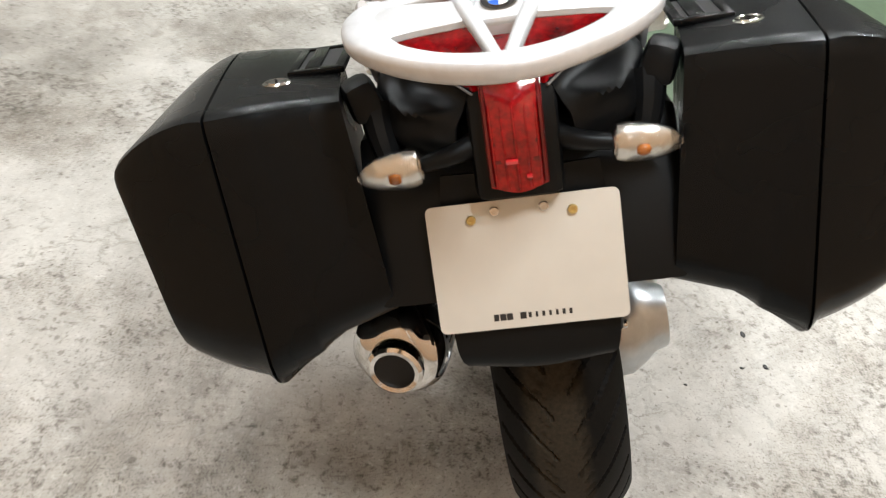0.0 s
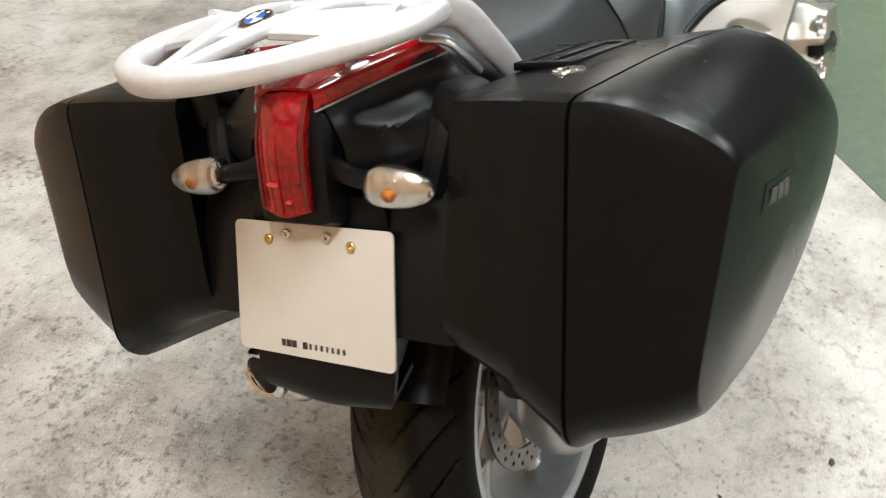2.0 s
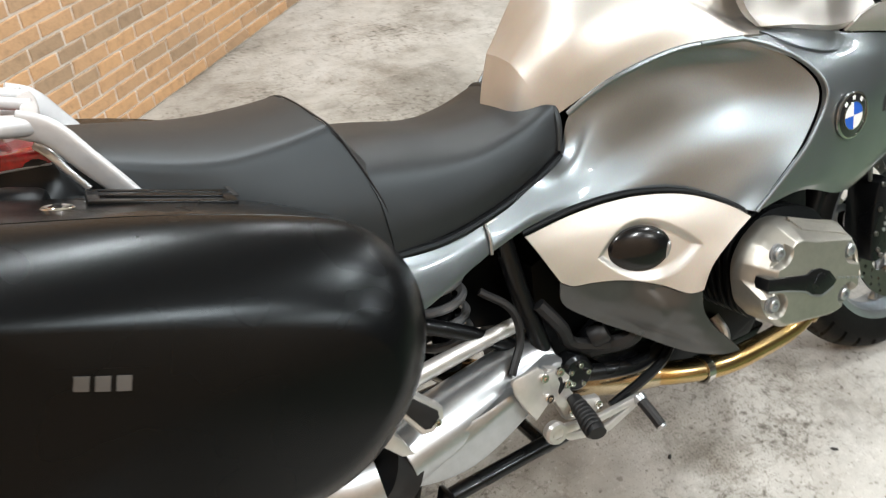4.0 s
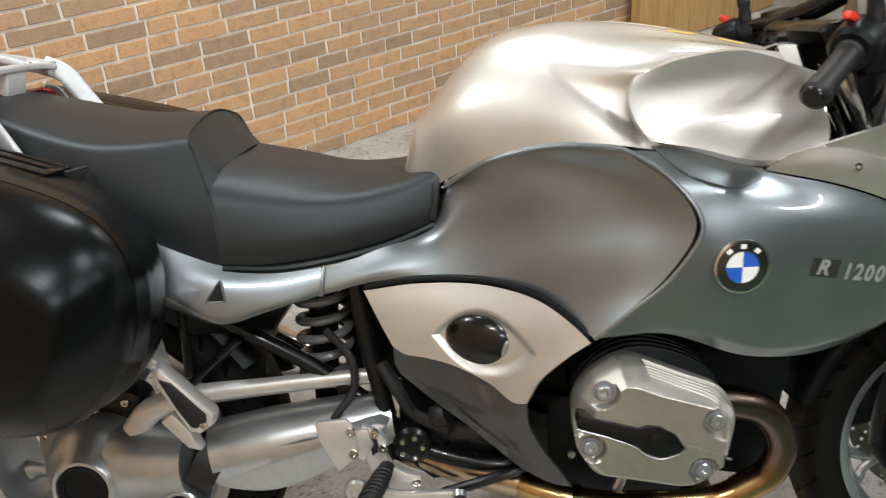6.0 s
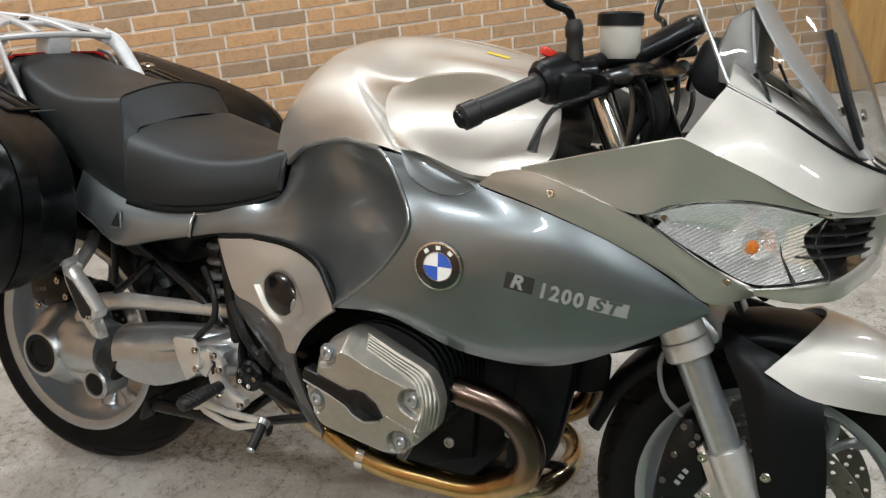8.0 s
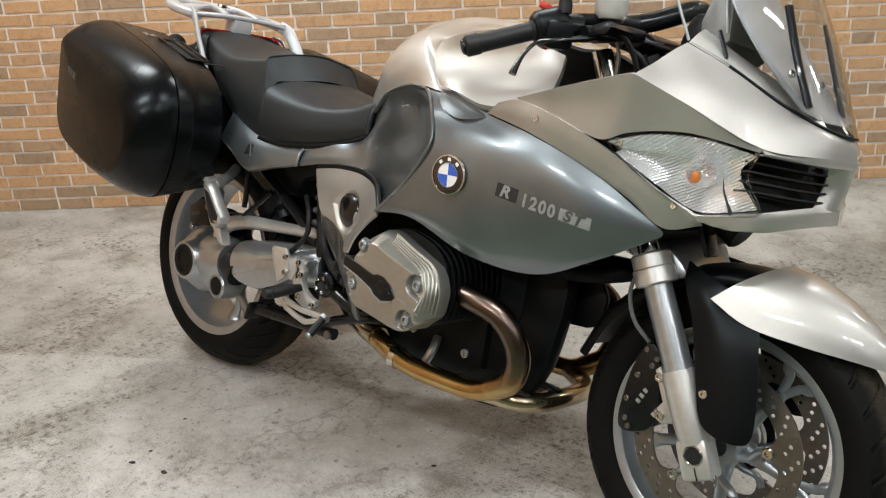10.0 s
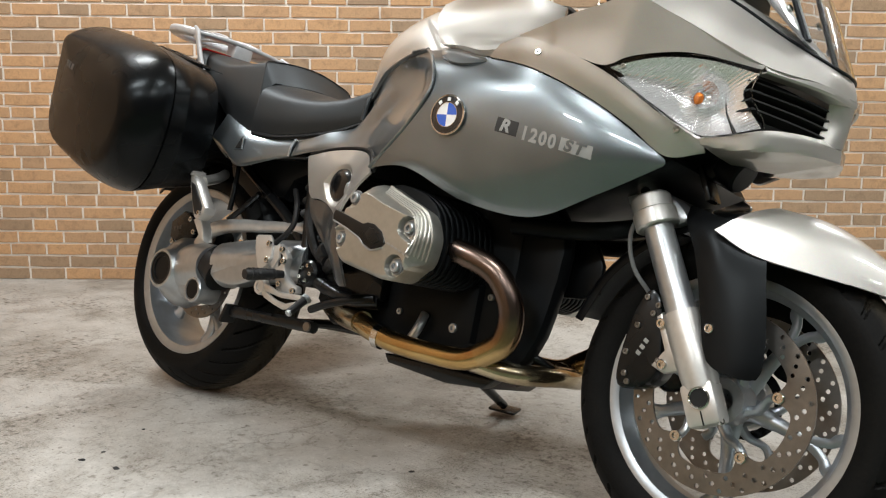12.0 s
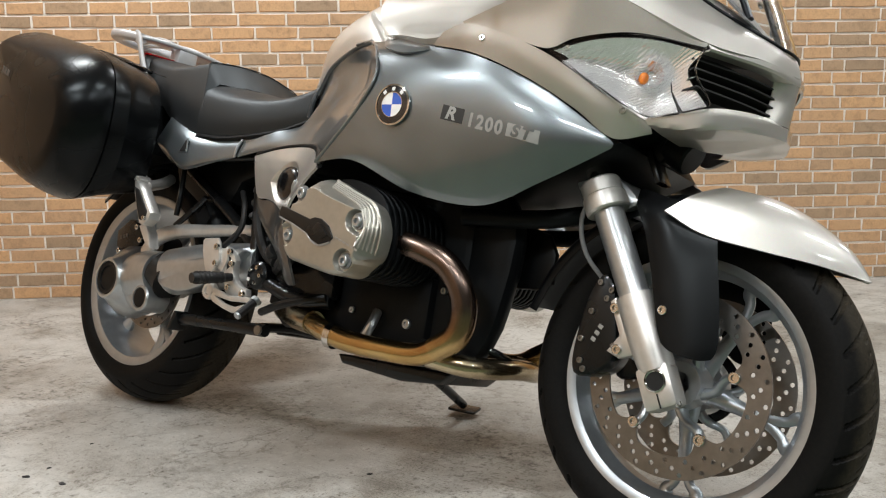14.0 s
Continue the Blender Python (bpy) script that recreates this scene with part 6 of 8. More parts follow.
def nose_front(side):
    rise = 0.0 if side < 0 else 0.20
    s = lambda pts: [(x, -side * y, z + rise * abs(y)) for x, y, z in pts]
    lip = patch([s(r) for r in (
        [(1.444, -0.212, 0.720), (1.490, -0.203, 0.728), (1.540, -0.188, 0.742), (1.580, -0.10, 0.758), (1.600, 0.0, 0.766)],
        [(1.446, -0.211, 0.717), (1.494, -0.201, 0.724), (1.545, -0.185, 0.736), (1.588, -0.097, 0.751), (1.609, 0.0, 0.758)],
        [(1.448, -0.207, 0.711), (1.497, -0.196, 0.706), (1.546, -0.178, 0.711), (1.588, -0.091, 0.726), (1.610, 0.0, 0.733)],
        [(1.452, -0.150, 0.706), (1.492, -0.135, 0.704), (1.530, -0.115, 0.708), (1.566, -0.055, 0.721), (1.582, 0.0, 0.728)],
        [(1.455, -0.070, 0.705), (1.470, -0.055, 0.705), (1.485, -0.035, 0.707), (1.497, -0.012, 0.710), (1.500, 0.0, 0.711)]
        )], 36, 26, 0.004, (0.3, 0, -1), straight=True)
    part("nose_lip", lip, CHAMPAGNE, bike, "champagne silver lower lip of the nose", 40)
    brow = patch([s(r) for r in (
        [(1.53, -0.200, 0.846), (1.594, -0.105, 0.844), (1.619, 0.0, 0.848)],
        [(1.535, -0.198, 0.836), (1.596, -0.100, 0.832), (1.621, 0.0, 0.832)],
        [(1.515, -0.190, 0.834), (1.576, -0.095, 0.828), (1.598, 0.0, 0.826)])], 20, 8, 0.003, (1, 0, 0))
    part("nose_brow", brow, CHAMPAGNE, bike)
    for k in range(4):
        z = 0.772 + 0.0155 * k
        part("grille_slat", patch([s([(1.520 - 0.004 * k, -0.200, z + 0.006), (1.572, -0.10, z), (1.600, 0.0, z - 0.001)]), s([(1.49, -0.190, z + 0.002), (1.54, -0.10, z - 0.004), (1.565, 0.0, z - 0.005)])], 14, 4, 0.003, (0, 0, 1)), HOLE_BLACK, bike)
    # black sheet behind the slats, for the shade inside the nose
    part("grille_well", patch([s([(1.485, -0.195, 0.840), (1.53, -0.10, 0.838), (1.55, 0.0, 0.84)]), s([(1.47, -0.19, 0.79), (1.51, -0.10, 0.79), (1.53, 0.0, 0.79)]), s([(1.50, -0.20, 0.729), (1.545, -0.12, 0.738), (1.56, 0.0, 0.742)])], 14, 6, 0.003, (1, 0, 0)), HOLE_BLACK, bike)
    post = patch([s(r) for r in (
        [(1.578, -0.052, 0.754), (1.586, -0.040, 0.80), (1.592, -0.052, 0.838)],
        [(1.596, -0.040, 0.756), (1.602, -0.026, 0.80), (1.608, -0.040, 0.842)],
        [(1.606, -0.018, 0.758), (1.612, -0.012, 0.80), (1.617, -0.018, 0.844)],
        [(1.609, 0.0, 0.759), (1.615, 0.0, 0.80), (1.620, 0.0, 0.845)])], 14, 12, 0.004, (1, 0, 0))
    part("nose_post", post, CHAMPAGNE, bike, "", 60)


for side in (-1, 1):
    nose_front(side)

screen_rows = both_sides([
    [(1.376, -0.212, 1.006), (1.338, -0.212, 1.08), (1.292, -0.200, 1.17)],
    [(1.443, -0.184, 0.974), (1.41, -0.182, 1.07), (1.345, -0.165, 1.20)],
    [(1.529, -0.129, 0.921), (1.485, -0.122, 1.05), (1.40, -0.10, 1.23)],
    [(1.590, -0.064, 0.891), (1.53, -0.056, 1.04), (1.425, -0.045, 1.245)],
    [(1.610, 0.0, 0.886), (1.545, 0.0, 1.04), (1.43, 0.0, 1.25)]])
screen = part("windscreen", patch(screen_rows, 24, 36, 0.003, (1, 0, 0.5)), SCREEN, bike, "clear plastic windscreen", 60)
screen.visible_shadow = False
for y in (-0.115, 0.115, -0.05, 0.05):
    part("screen_screw", disc_bolt(V(1.571 - abs(y) * 0.45, y, 0.955 + abs(y) * 0.16), 0.007, (0.9, y * 3, 0.4), 0.005), CHROME, screen)
# silver bar for the bright line of light along the screen's right edge
part("screen_edge", tube([V(1.376, -0.213, 1.006), V(1.338, -0.213, 1.08), V(1.292, -0.201, 1.17)], 0.0028, 8, 24), CAST_ALU, screen)
part("screen_seal", tube([V(1.441, -0.183, 0.972), V(1.527, -0.128, 0.919), V(1.588, -0.063, 0.889), V(1.609, 0, 0.883), V(1.588, 0.063, 0.889), V(1.527, 0.128, 0.919), V(1.441, 0.183, 0.972)], 0.0028, 8, 60), BLACK_PLASTIC, screen)
pair("screen_bracket", tube([V(1.405, -0.165, 1.03), V(1.418, -0.167, 1.005), V(1.432, -0.17, 0.975)], 0.006, 8, flat=0.5), BLACK_METAL, bike)
part("screen_carrier", patch(both_sides([
    [(1.555, -0.120, 0.915), (1.49, -0.150, 0.985), (1.42, -0.150, 1.07), (1.38, -0.120, 1.13)],
    [(1.562, -0.100, 0.910), (1.496, -0.125, 0.985), (1.426, -0.125, 1.07), (1.385, -0.100, 1.13)],
    [(1.568, -0.050, 0.904), (1.502, -0.060, 0.983), (1.432, -0.060, 1.069), (1.388, -0.050, 1.131)],
    [(1.574, 0.0, 0.903), (1.506, 0.0, 0.983), (1.436, 0.0, 1.070), (1.391, 0.0, 1.132)]]), 24, 30, 0.003, (1, 0, 0.5)), SPRING_GREY, bike, "grey screen carrier panel behind the windscreen")
inner = patch([[(1.374, -0.206, 1.0035), (1.441, -0.178, 0.971), (1.527, -0.124, 0.918), (1.578, -0.062, 0.893)],
               [(1.374, -0.178, 1.022), (1.442, -0.152, 0.984), (1.515, -0.106, 0.941), (1.560, -0.055, 0.914)],
               [(1.370, -0.145, 1.034), (1.440, -0.122, 0.990), (1.495, -0.088, 0.960), (1.538, -0.048, 0.936)]], 30, 12, 0.004, (0.3, 0, 1))
pair("inner_shell", inner, CHAMPAGNE, bike, "champagne silver inner edge under the screen")
pod = part("instrument_housing", slab([(1.338, 1.052), (1.352, 1.096), (1.380, 1.114), (1.398, 1.088), (1.402, 1.02), (1.372, 0.996), (1.345, 1.00)], -0.110, 0.110, 0.012), POD_GREY, bike, "grey instrument housing behind the screen")
part("cable_strap", tube([V(1.384, -0.113, 1.108), V(1.390, -0.116, 1.070), V(1.396, -0.113, 1.034)], 0.0045, 8, 14, flat=0.5), RACK_ALU, pod)
pair("screen_rail", tube([V(1.488, -0.100, 1.085), V(1.520, -0.102, 1.00), V(1.553, -0.096, 0.922)], 0.011, 10, 16, flat=0.6), BLACK_METAL, screen)
# inner black tray and instruments behind the screen
part("cockpit_tray", patch(both_sides([[(1.13, -0.295, 0.858), (1.24, -0.292, 0.885), (1.335, -0.282, 0.912), (1.375, -0.195, 0.975), (1.50, -0.12, 0.91)],
                                       [(1.13, -0.24, 0.83), (1.24, -0.24, 0.86), (1.33, -0.22, 0.88), (1.40, -0.15, 0.93), (1.50, -0.09, 0.90)],
                                       [(1.14, -0.12, 0.80), (1.24, -0.12, 0.83), (1.33, -0.12, 0.86), (1.42, -0.08, 0.90), (1.53, -0.05, 0.89)],
                                       [(1.15, 0, 0.80), (1.24, 0, 0.83), (1.33, 0, 0.86), (1.43, 0, 0.90), (1.55, 0, 0.885)]]), 30, 40, 0.004, (0, 0, 1)), BLACK_PLASTIC, bike)
dash = part("instrument_housing", slab([(1.306, 0.995), (1.308, 1.045), (1.328, 1.068), (1.372, 1.045), (1.372, 0.99), (1.345, 0.975)], -0.10, 0.10, 0.012, 30), BLACK_PLASTIC, bike, "black instrument housing")
for y in (-0.06, 0.06):
    part("dial", lathe([(0, 0), (0.042, 0), (0.042, 0.006), (0.036, 0.004), (0, 0.004)], V(1.308, y * 0.8, 1.022), (-0.95, 0, 0.25), 28), BLACK_METAL, dash)

# ----- handlebar
def bar_side(side):
    end, inner = V(1.064, side * 0.416, 0.945), V(1.160, side * 0.300, 1.004)
    d = (inner - end).normalized()
    grip = part("handlebar_grip", lathe([(0.0, 0.0), (0.014, 0.0), (0.0185, 0.004), (0.0185, 0.026), (0.0165, 0.028), (0.0165, 0.12), (0.019, 0.123), (0.019, 0.132), (0.0, 0.132)], end, tuple(d), 26), GRIP_RUBBER, bike, "black rubber handlebar grip")
    part("bar_end", lathe([(0.0, -0.004), (0.012, -0.004), (0.0145, 0.0), (0.0145, 0.002)], end, tuple(d), 20), BLACK_METAL, grip)
    q = end + d * 0.155
    sw = part("switch_housing", joined(lathe([(0.0, -0.028), (0.026, -0.028), (0.032, -0.02), (0.032, 0.018), (0.026, 0.03), (0, 0.03)], q, tuple(d), 24),
                                       box((0.05, 0.05, 0.05), tuple(q + V(0.02, 0, -0.012)), (10, 0, side * -45), 0.010)), BLACK_PLASTIC, bike, "black switch housing with red buttons")
    part("red_switch", box((0.022, 0.014, 0.012), tuple(q + V(-0.012, side * 0.004, 0.034)), (0, 20, side * -40), 0.003), RED_PLASTIC, sw)
    part("orange_switch", box((0.016, 0.016, 0.014), tuple(q + V(-0.014, side * -0.01, -0.030)), (0, 20, 0), 0.003), RED_PLASTIC, sw)
    part("handlebar", tube([q, q + d * 0.05, V(1.215, side * 0.14, 1.034), V(1.235, side * 0.10, 1.045), V(1.280, side * 0.02, 1.082), V(1.284, 0, 1.084)], [0.0115, 0.0125, 0.015, 0.018, 0.019, 0.019], 16, 34), BLACK_METAL, bike, "black handlebar")
    m = q + d * 0.055
    mc = part("master_cylinder", joined(slab([(1.182, 0.990), (1.190, 1.004), (1.250, 1.022), (1.262, 1.012), (1.252, 0.998)], side * 0.275, side * 0.185, 0.006),
                                        tube([V(1.215, side * 0.285, 0.996), V(1.235, side * 0.20, 1.010), V(1.245, side * 0.14, 1.015)], [0.014, 0.016, 0.012], 12, 14),
                                        tube([q, V(1.195, side * 0.262, 1.010)], [0.024, 0.020], 14)), BLACK_METAL, bike, "black brake master cylinder")
    for x, y in ((1.212, 0.243), (1.236, 0.205)):
        part("screw", disc_bolt(V(x, side * y, 1.012), 0.005, (-0.28, 0, 1), 0.004), CHROME, mc)
    pot = V(1.221, side * 0.216, 1.031)
    if side > 0:
        part("reservoir_cap", box((0.06, 0.045, 0.022), tuple(pot + V(0.0, 0.0, 0.008)), (0, -10, 28), 0.006), BLACK_PLASTIC, mc)
    else:
        part("reservoir", lathe([(0.0, 0.0), (0.022, 0.0), (0.029, 0.010), (0.030, 0.046), (0.0, 0.046)], pot, (-0.06, 0, 1), 28), WHITE_RES, mc, "milky white fluid reservoir")
        part("reservoir_cap", lathe([(0.0, 0.0), (0.033, 0.0), (0.033, 0.016), (0.030, 0.019), (0.0, 0.019)], pot + V(-0.003, 0, 0.046), (-0.06, 0, 1), 28), BLACK_PLASTIC, mc)
    lever = tube([V(1.224, side * 0.262, 0.994), V(1.219, side * 0.285, 0.988), V(1.201, side * 0.340, 0.976), V(1.182, side * 0.370, 0.967), V(1.171, side * 0.385, 0.947), V(1.164, side * 0.397, 0.918), V(1.163, side * 0.400, 0.909)], [0.010, 0.0085, 0.0056, 0.0048, 0.0044, 0.0048, 0.0085], 10, 40, flat=0.8)
    part("brake_lever", lever, BLACK_LACQUER, mc, "black hand lever")
    mirror = part("mirror", blob((1.19, side * 0.40, 1.225), (0.022, 0.085, 0.05), (0, 10, 0)), BLACK_PLASTIC, bike, "black rear-view mirror")
    part("mirror_boot", lathe([(0.0, 0.0), (0.0115, 0.0), (0.0125, 0.012), (0.0105, 0.030), (0.0125, 0.034), (0.0125, 0.046), (0.009, 0.056), (0.0, 0.056)], V(1.181, side * 0.300, 1.026), (-0.12, 0, 1), 20), GRIP_RUBBER, mirror)
    part("mirror_stem", tube([V(1.174, side * 0.300, 1.075), V(1.168, side * 0.308, 1.092), V(1.146, side * 0.336, 1.105), V(1.150, side * 0.372, 1.15), V(1.172, side * 0.39, 1.20)], 0.006, 12, 30), BLACK_METAL, mirror)
    part("mirror_glass", blob((1.178, side * 0.40, 1.223), (0.012, 0.078, 0.044), (0, 10, 0)), CHROME, mirror)
    part("cable", tube([m + V(0.06, 0, -0.01), V(1.255, side * 0.20, 0.995), V(1.265, side * 0.16, 0.94), V(1.24, side * 0.10, 0.87)], 0.005, 8, 24), GRIP_RUBBER, mc)
    riser = tube([V(1.180, side * 0.160, 0.978), V(1.192, side * 0.160, 0.951), V(1.227, side * 0.160, 0.879), V(1.242, side * 0.160, 0.85)], 0.0215, 20, 10)
    part("fork_stanchion_top", riser, CHROME, bike, "polished fork top")


for side in (-1, 1):
    bar_side(side)
part("top_yoke", slab([(1.165, 1.015), (1.19, 1.03), (1.235, 1.025), (1.255, 1.005), (1.23, 0.99), (1.18, 0.995)], -0.14, 0.14, 0.008, 26), BLACK_METAL, bike)
part("steering_head", tube([V(1.21, 0, 1.0), V(1.27, 0, 0.85), V(1.33, 0, 0.70)], [0.03, 0.035, 0.035], 18), BLACK_METAL, bike)
for k, pts in enumerate(([V(1.215, -0.15, 0.995), V(1.25, -0.13, 0.975), V(1.262, -0.11, 0.93), V(1.25, -0.08, 0.86)],
                         [V(1.21, -0.06, 1.02), V(1.24, -0.05, 1.01), V(1.256, -0.03, 0.96), V(1.25, 0.0, 0.86)],
                         [V(1.21, 0.10, 1.03), V(1.235, 0.12, 1.01), V(1.25, 0.09, 0.94), V(1.23, 0.06, 0.87)])):
    part("cable", tube(pts, 0.0055, 8, 26), GRIP_RUBBER, bike)
# wiring down the steering head
for k, (x, y) in enumerate(((1.222, -0.085), (1.240, -0.060), (1.250, -0.100), (1.236, -0.02))):
    part("loom", tube([V(x, y, 0.985), V(x + 0.012, y + 0.01, 0.95), V(x + 0.006 * k - 0.01, y + 0.015, 0.90), V(x, y + 0.02, 0.84)], 0.011 + 0.002 * (k % 3), 10, 16), GRIP_RUBBER, bike)
part("brake_pipe", tube([V(1.222, -0.23, 0.995), V(1.236, -0.215, 1.0), V(1.243, -0.205, 0.975), V(1.243, -0.20, 0.93), V(1.235, -0.19, 0.88)], 0.004, 8, 24), DISC_STEEL, bike)
horn = part("horn", joined(lathe([(0.0, 0.0), (0.030, 0.0), (0.034, 0.004), (0.034, 0.046), (0.030, 0.050), (0.0, 0.050)], V(1.428, -0.050, 0.716), (0.85, -0.06, -0.52), 28),
                           box((0.05, 0.05, 0.06), (1.415, -0.05, 0.715), (0, 35, 0), 0.008)), BLACK_PLASTIC, bike, "black horn under the nose")
part("bracket", box((0.012, 0.05, 0.09), (1.405, -0.06, 0.68), (0, -25, 0), 0.004), BLACK_METAL, horn)
part("nose_inner", slab([(1.33, 0.705), (1.385, 0.697), (1.44, 0.728), (1.46, 0.735), (1.46, 0.80), (1.33, 0.80)], -0.160, -0.02, 0.008), BLACK_PLASTIC, bike)
part("inner_fairing", slab([(1.06, 0.60), (1.10, 0.80), (1.20, 0.80), (1.36, 0.74), (1.40, 0.685), (1.30, 0.64), (1.16, 0.60)], -0.19, 0.16, 0.02), BLACK_PLASTIC, bike)
# added black filler in the airbox's place, keeps the inside dark and closed
part("airbox", slab([(0.60, 0.62), (0.62, 0.79), (0.72, 0.85), (0.95, 0.85), (1.12, 0.80), (1.12, 0.62), (0.9, 0.58)], -0.145, 0.145, 0.03), BLACK_PLASTIC, bike)

# ----- tail, lamps and plate
tail = part("tail_unit", joined(
    patch(both_sides([
        [(-0.200, -0.150, 0.822), (-0.13, -0.160, 0.815), (-0.05, -0.12, 0.80)],
        [(-0.262, -0.075, 0.862), (-0.205, -0.160, 0.868), (-0.13, -0.166, 0.862), (-0.06, -0.13, 0.83)],
        [(-0.255, -0.066, 0.896), (-0.215, -0.140, 0.898), (-0.125, -0.168, 0.890), (-0.07, -0.14, 0.855)],
        [(-0.250, -0.060, 0.905), (-0.225, -0.130, 0.9045), (-0.115, -0.166, 0.899), (-0.08, -0.145, 0.870)],
        [(-0.249, -0.058, 0.9085), (-0.224, -0.128, 0.9075), (-0.115, -0.163, 0.903), (-0.08, -0.140, 0.875)],
        [(-0.244, -0.050, 0.925), (-0.195, -0.092, 0.918), (-0.124, -0.150, 0.925), (-0.09, -0.130, 0.895)],
        [(-0.246, -0.042, 0.945), (-0.190, -0.078, 0.947), (-0.133, -0.141, 0.947), (-0.10, -0.115, 0.915)],
        [(-0.243, -0.038, 0.949), (-0.188, -0.072, 0.951), (-0.137, -0.120, 0.955), (-0.10, -0.09, 0.92)],
        [(-0.235, 0.0, 0.953), (-0.185, 0.0, 0.956), (-0.14, 0.0, 0.958), (-0.10, 0.0, 0.93)]]), 34, 90, 0.004, (0, 0, 1)),
    slab([(-0.02, 0.84), (-0.20, 0.855), (-0.248, 0.936), (-0.268, 0.905), (-0.290, 0.85), (-0.300, 0.82), (-0.275, 0.80), (-0.20, 0.78), (0.0, 0.70)], -0.052, 0.052, 0.012)), BLACK_PLASTIC, bike, "black tail unit with a red lamp", 32)
lamp = part("tail_lamp", patch([[(-0.225, -0.030, 0.951), (-0.228, 0.0, 0.953), (-0.225, 0.030, 0.951)], [(-0.246, -0.034, 0.950), (-0.252, 0.0, 0.952), (-0.246, 0.034, 0.950)],
                                [(-0.274, -0.034, 0.915), (-0.284, 0.0, 0.917), (-0.274, 0.034, 0.915)],
                                [(-0.292, -0.033, 0.870), (-0.302, 0.0, 0.872), (-0.292, 0.033, 0.870)],
                                [(-0.303, -0.033, 0.838), (-0.312, 0.0, 0.834), (-0.303, 0.033, 0.838)]], 20, 30, 0.02, (-1, 0, 0)), RED_LENS, bike, "tall red tail lamp lens")
for k in range(5):
    part("lens_rib", tube([V(-0.2495 - 0.005 * (1 - abs(k - 2) / 2), -0.026 + 0.013 * k, 0.949), V(-0.277 - 0.009 * (1 - abs(k - 2) / 2), -0.026 + 0.013 * k, 0.915), V(-0.2945 - 0.009 * (1 - abs(k - 2) / 2), -0.026 + 0.013 * k, 0.871), V(-0.3045 - 0.008 * (1 - abs(k - 2) / 2), -0.026 + 0.013 * k, 0.838)], 0.0018, 6, 24), RED_LENS, lamp)
part("lamp_bulb", joined(box((0.004, 0.014, 0.006), (-0.3045, 0.006, 0.872), (0, -20, 0), 0.001), box((0.004, 0.007, 0.004), (-0.3085, -0.012, 0.853), (0, -20, 0), 0.001)), BULB_RED, lamp)
wing = patch([[(-0.252, -0.040, 0.936), (-0.19, -0.088, 0.9405), (-0.132, -0.144, 0.946)], [(-0.247, -0.041, 0.952), (-0.19, -0.086, 0.9555), (-0.138, -0.134, 0.9585)],
              [(-0.243, -0.030, 0.9565), (-0.186, -0.066, 0.9605), (-0.142, -0.115, 0.9645)]], 24, 10, 0.006, (0, -1, 0.5))
pair("lamp_wing", wing, RED_LENS, lamp)
part("lamp_crown", patch(both_sides([[(-0.243, -0.032, 0.957), (-0.186, -0.067, 0.9605), (-0.143, -0.113, 0.964)], [(-0.243, 0.0, 0.959), (-0.186, 0.0, 0.9635), (-0.140, 0.0, 0.967)]]), 16, 12, 0.004, (0, 0, 1)), RED_LENS, lamp)
pair("lamp_seam", tube([V(-0.254, -0.0425, 0.9345), V(-0.19, -0.0905, 0.939), V(-0.132, -0.146, 0.9445)], 0.0016, 6, 20), SPRING_GREY, lamp)
pair("tail_trim", ribbon([V(-0.143, -0.122, 0.9665), V(-0.131, -0.146, 0.957), V(-0.117, -0.156, 0.933), V(-0.100, -0.162, 0.906)], [0.010, 0.011, 0.009, 0.008], 0.005, (-0.3, -0.9, 0.3), 30), CAST_ALU, tail)
for k in range(3):
    part("lamp_rib", box((0.004, 0.050, 0.004), (-0.2965 + 0.0082 * k, 0, 0.868 + 0.019 * k), (0, 25, 0), 0), DARK_RED, lamp)
for y in (-0.031, 0.031):
    part("lamp_edge", tube([V(-0.250, y, 0.948), V(-0.277, y, 0.915), V(-0.295, y, 0.870), V(-0.305, y, 0.842)], 0.003, 6, 24), DARK_RED, lamp)


def indicator(side):
    at = V(-0.284, side * 0.143, 0.863)
    shell = lathe([(0.0, -0.040), (0.014, -0.036), (0.022, -0.022), (0.0255, -0.004), (0.025, 0.008)], at + V(0.012, 0, 0), (0.95, side * -0.30, 0), 26)
    prof = [(0.010, -0.034), (0.018, -0.031), (0.0215, -0.020), (0.0212, 0.0), (0.0175, 0.020), (0.0105, 0.036), (0.0035, 0.0435), (0.0, 0.044)]
    lens = part("indicator", lathe(prof, at, (-0.05, side, -0.05), 30), CLEAR, bike, "clear teardrop indicator with an amber bulb")
    lens.visible_shadow = False
    part("indicator_shell", lathe([(0.0, -0.035), (0.011, -0.034), (0.018, -0.029), (0.0198, -0.019), (0.0195, 0.0), (0.016, 0.019), (0.0095, 0.034), (0.0, 0.040)], at + V(0.0085, 0, 0), (-0.05, side, -0.05), 30), LAMP_SHELL, lens)
    part("indicator_bulb", blob(tuple(at + V(-0.013, side * -0.002, 0)), (0.005, 0.008, 0.0062)), AMBER, lens)
    part("indicator_stalk", tube([at + V(0.01, -side * 0.034, 0), at + V(0.015, -side * 0.07, 0.004), at + V(0.03, -side * 0.10, 0.008)], [0.010, 0.012, 0.016], 12, 10), BLACK_PLASTIC, lens)


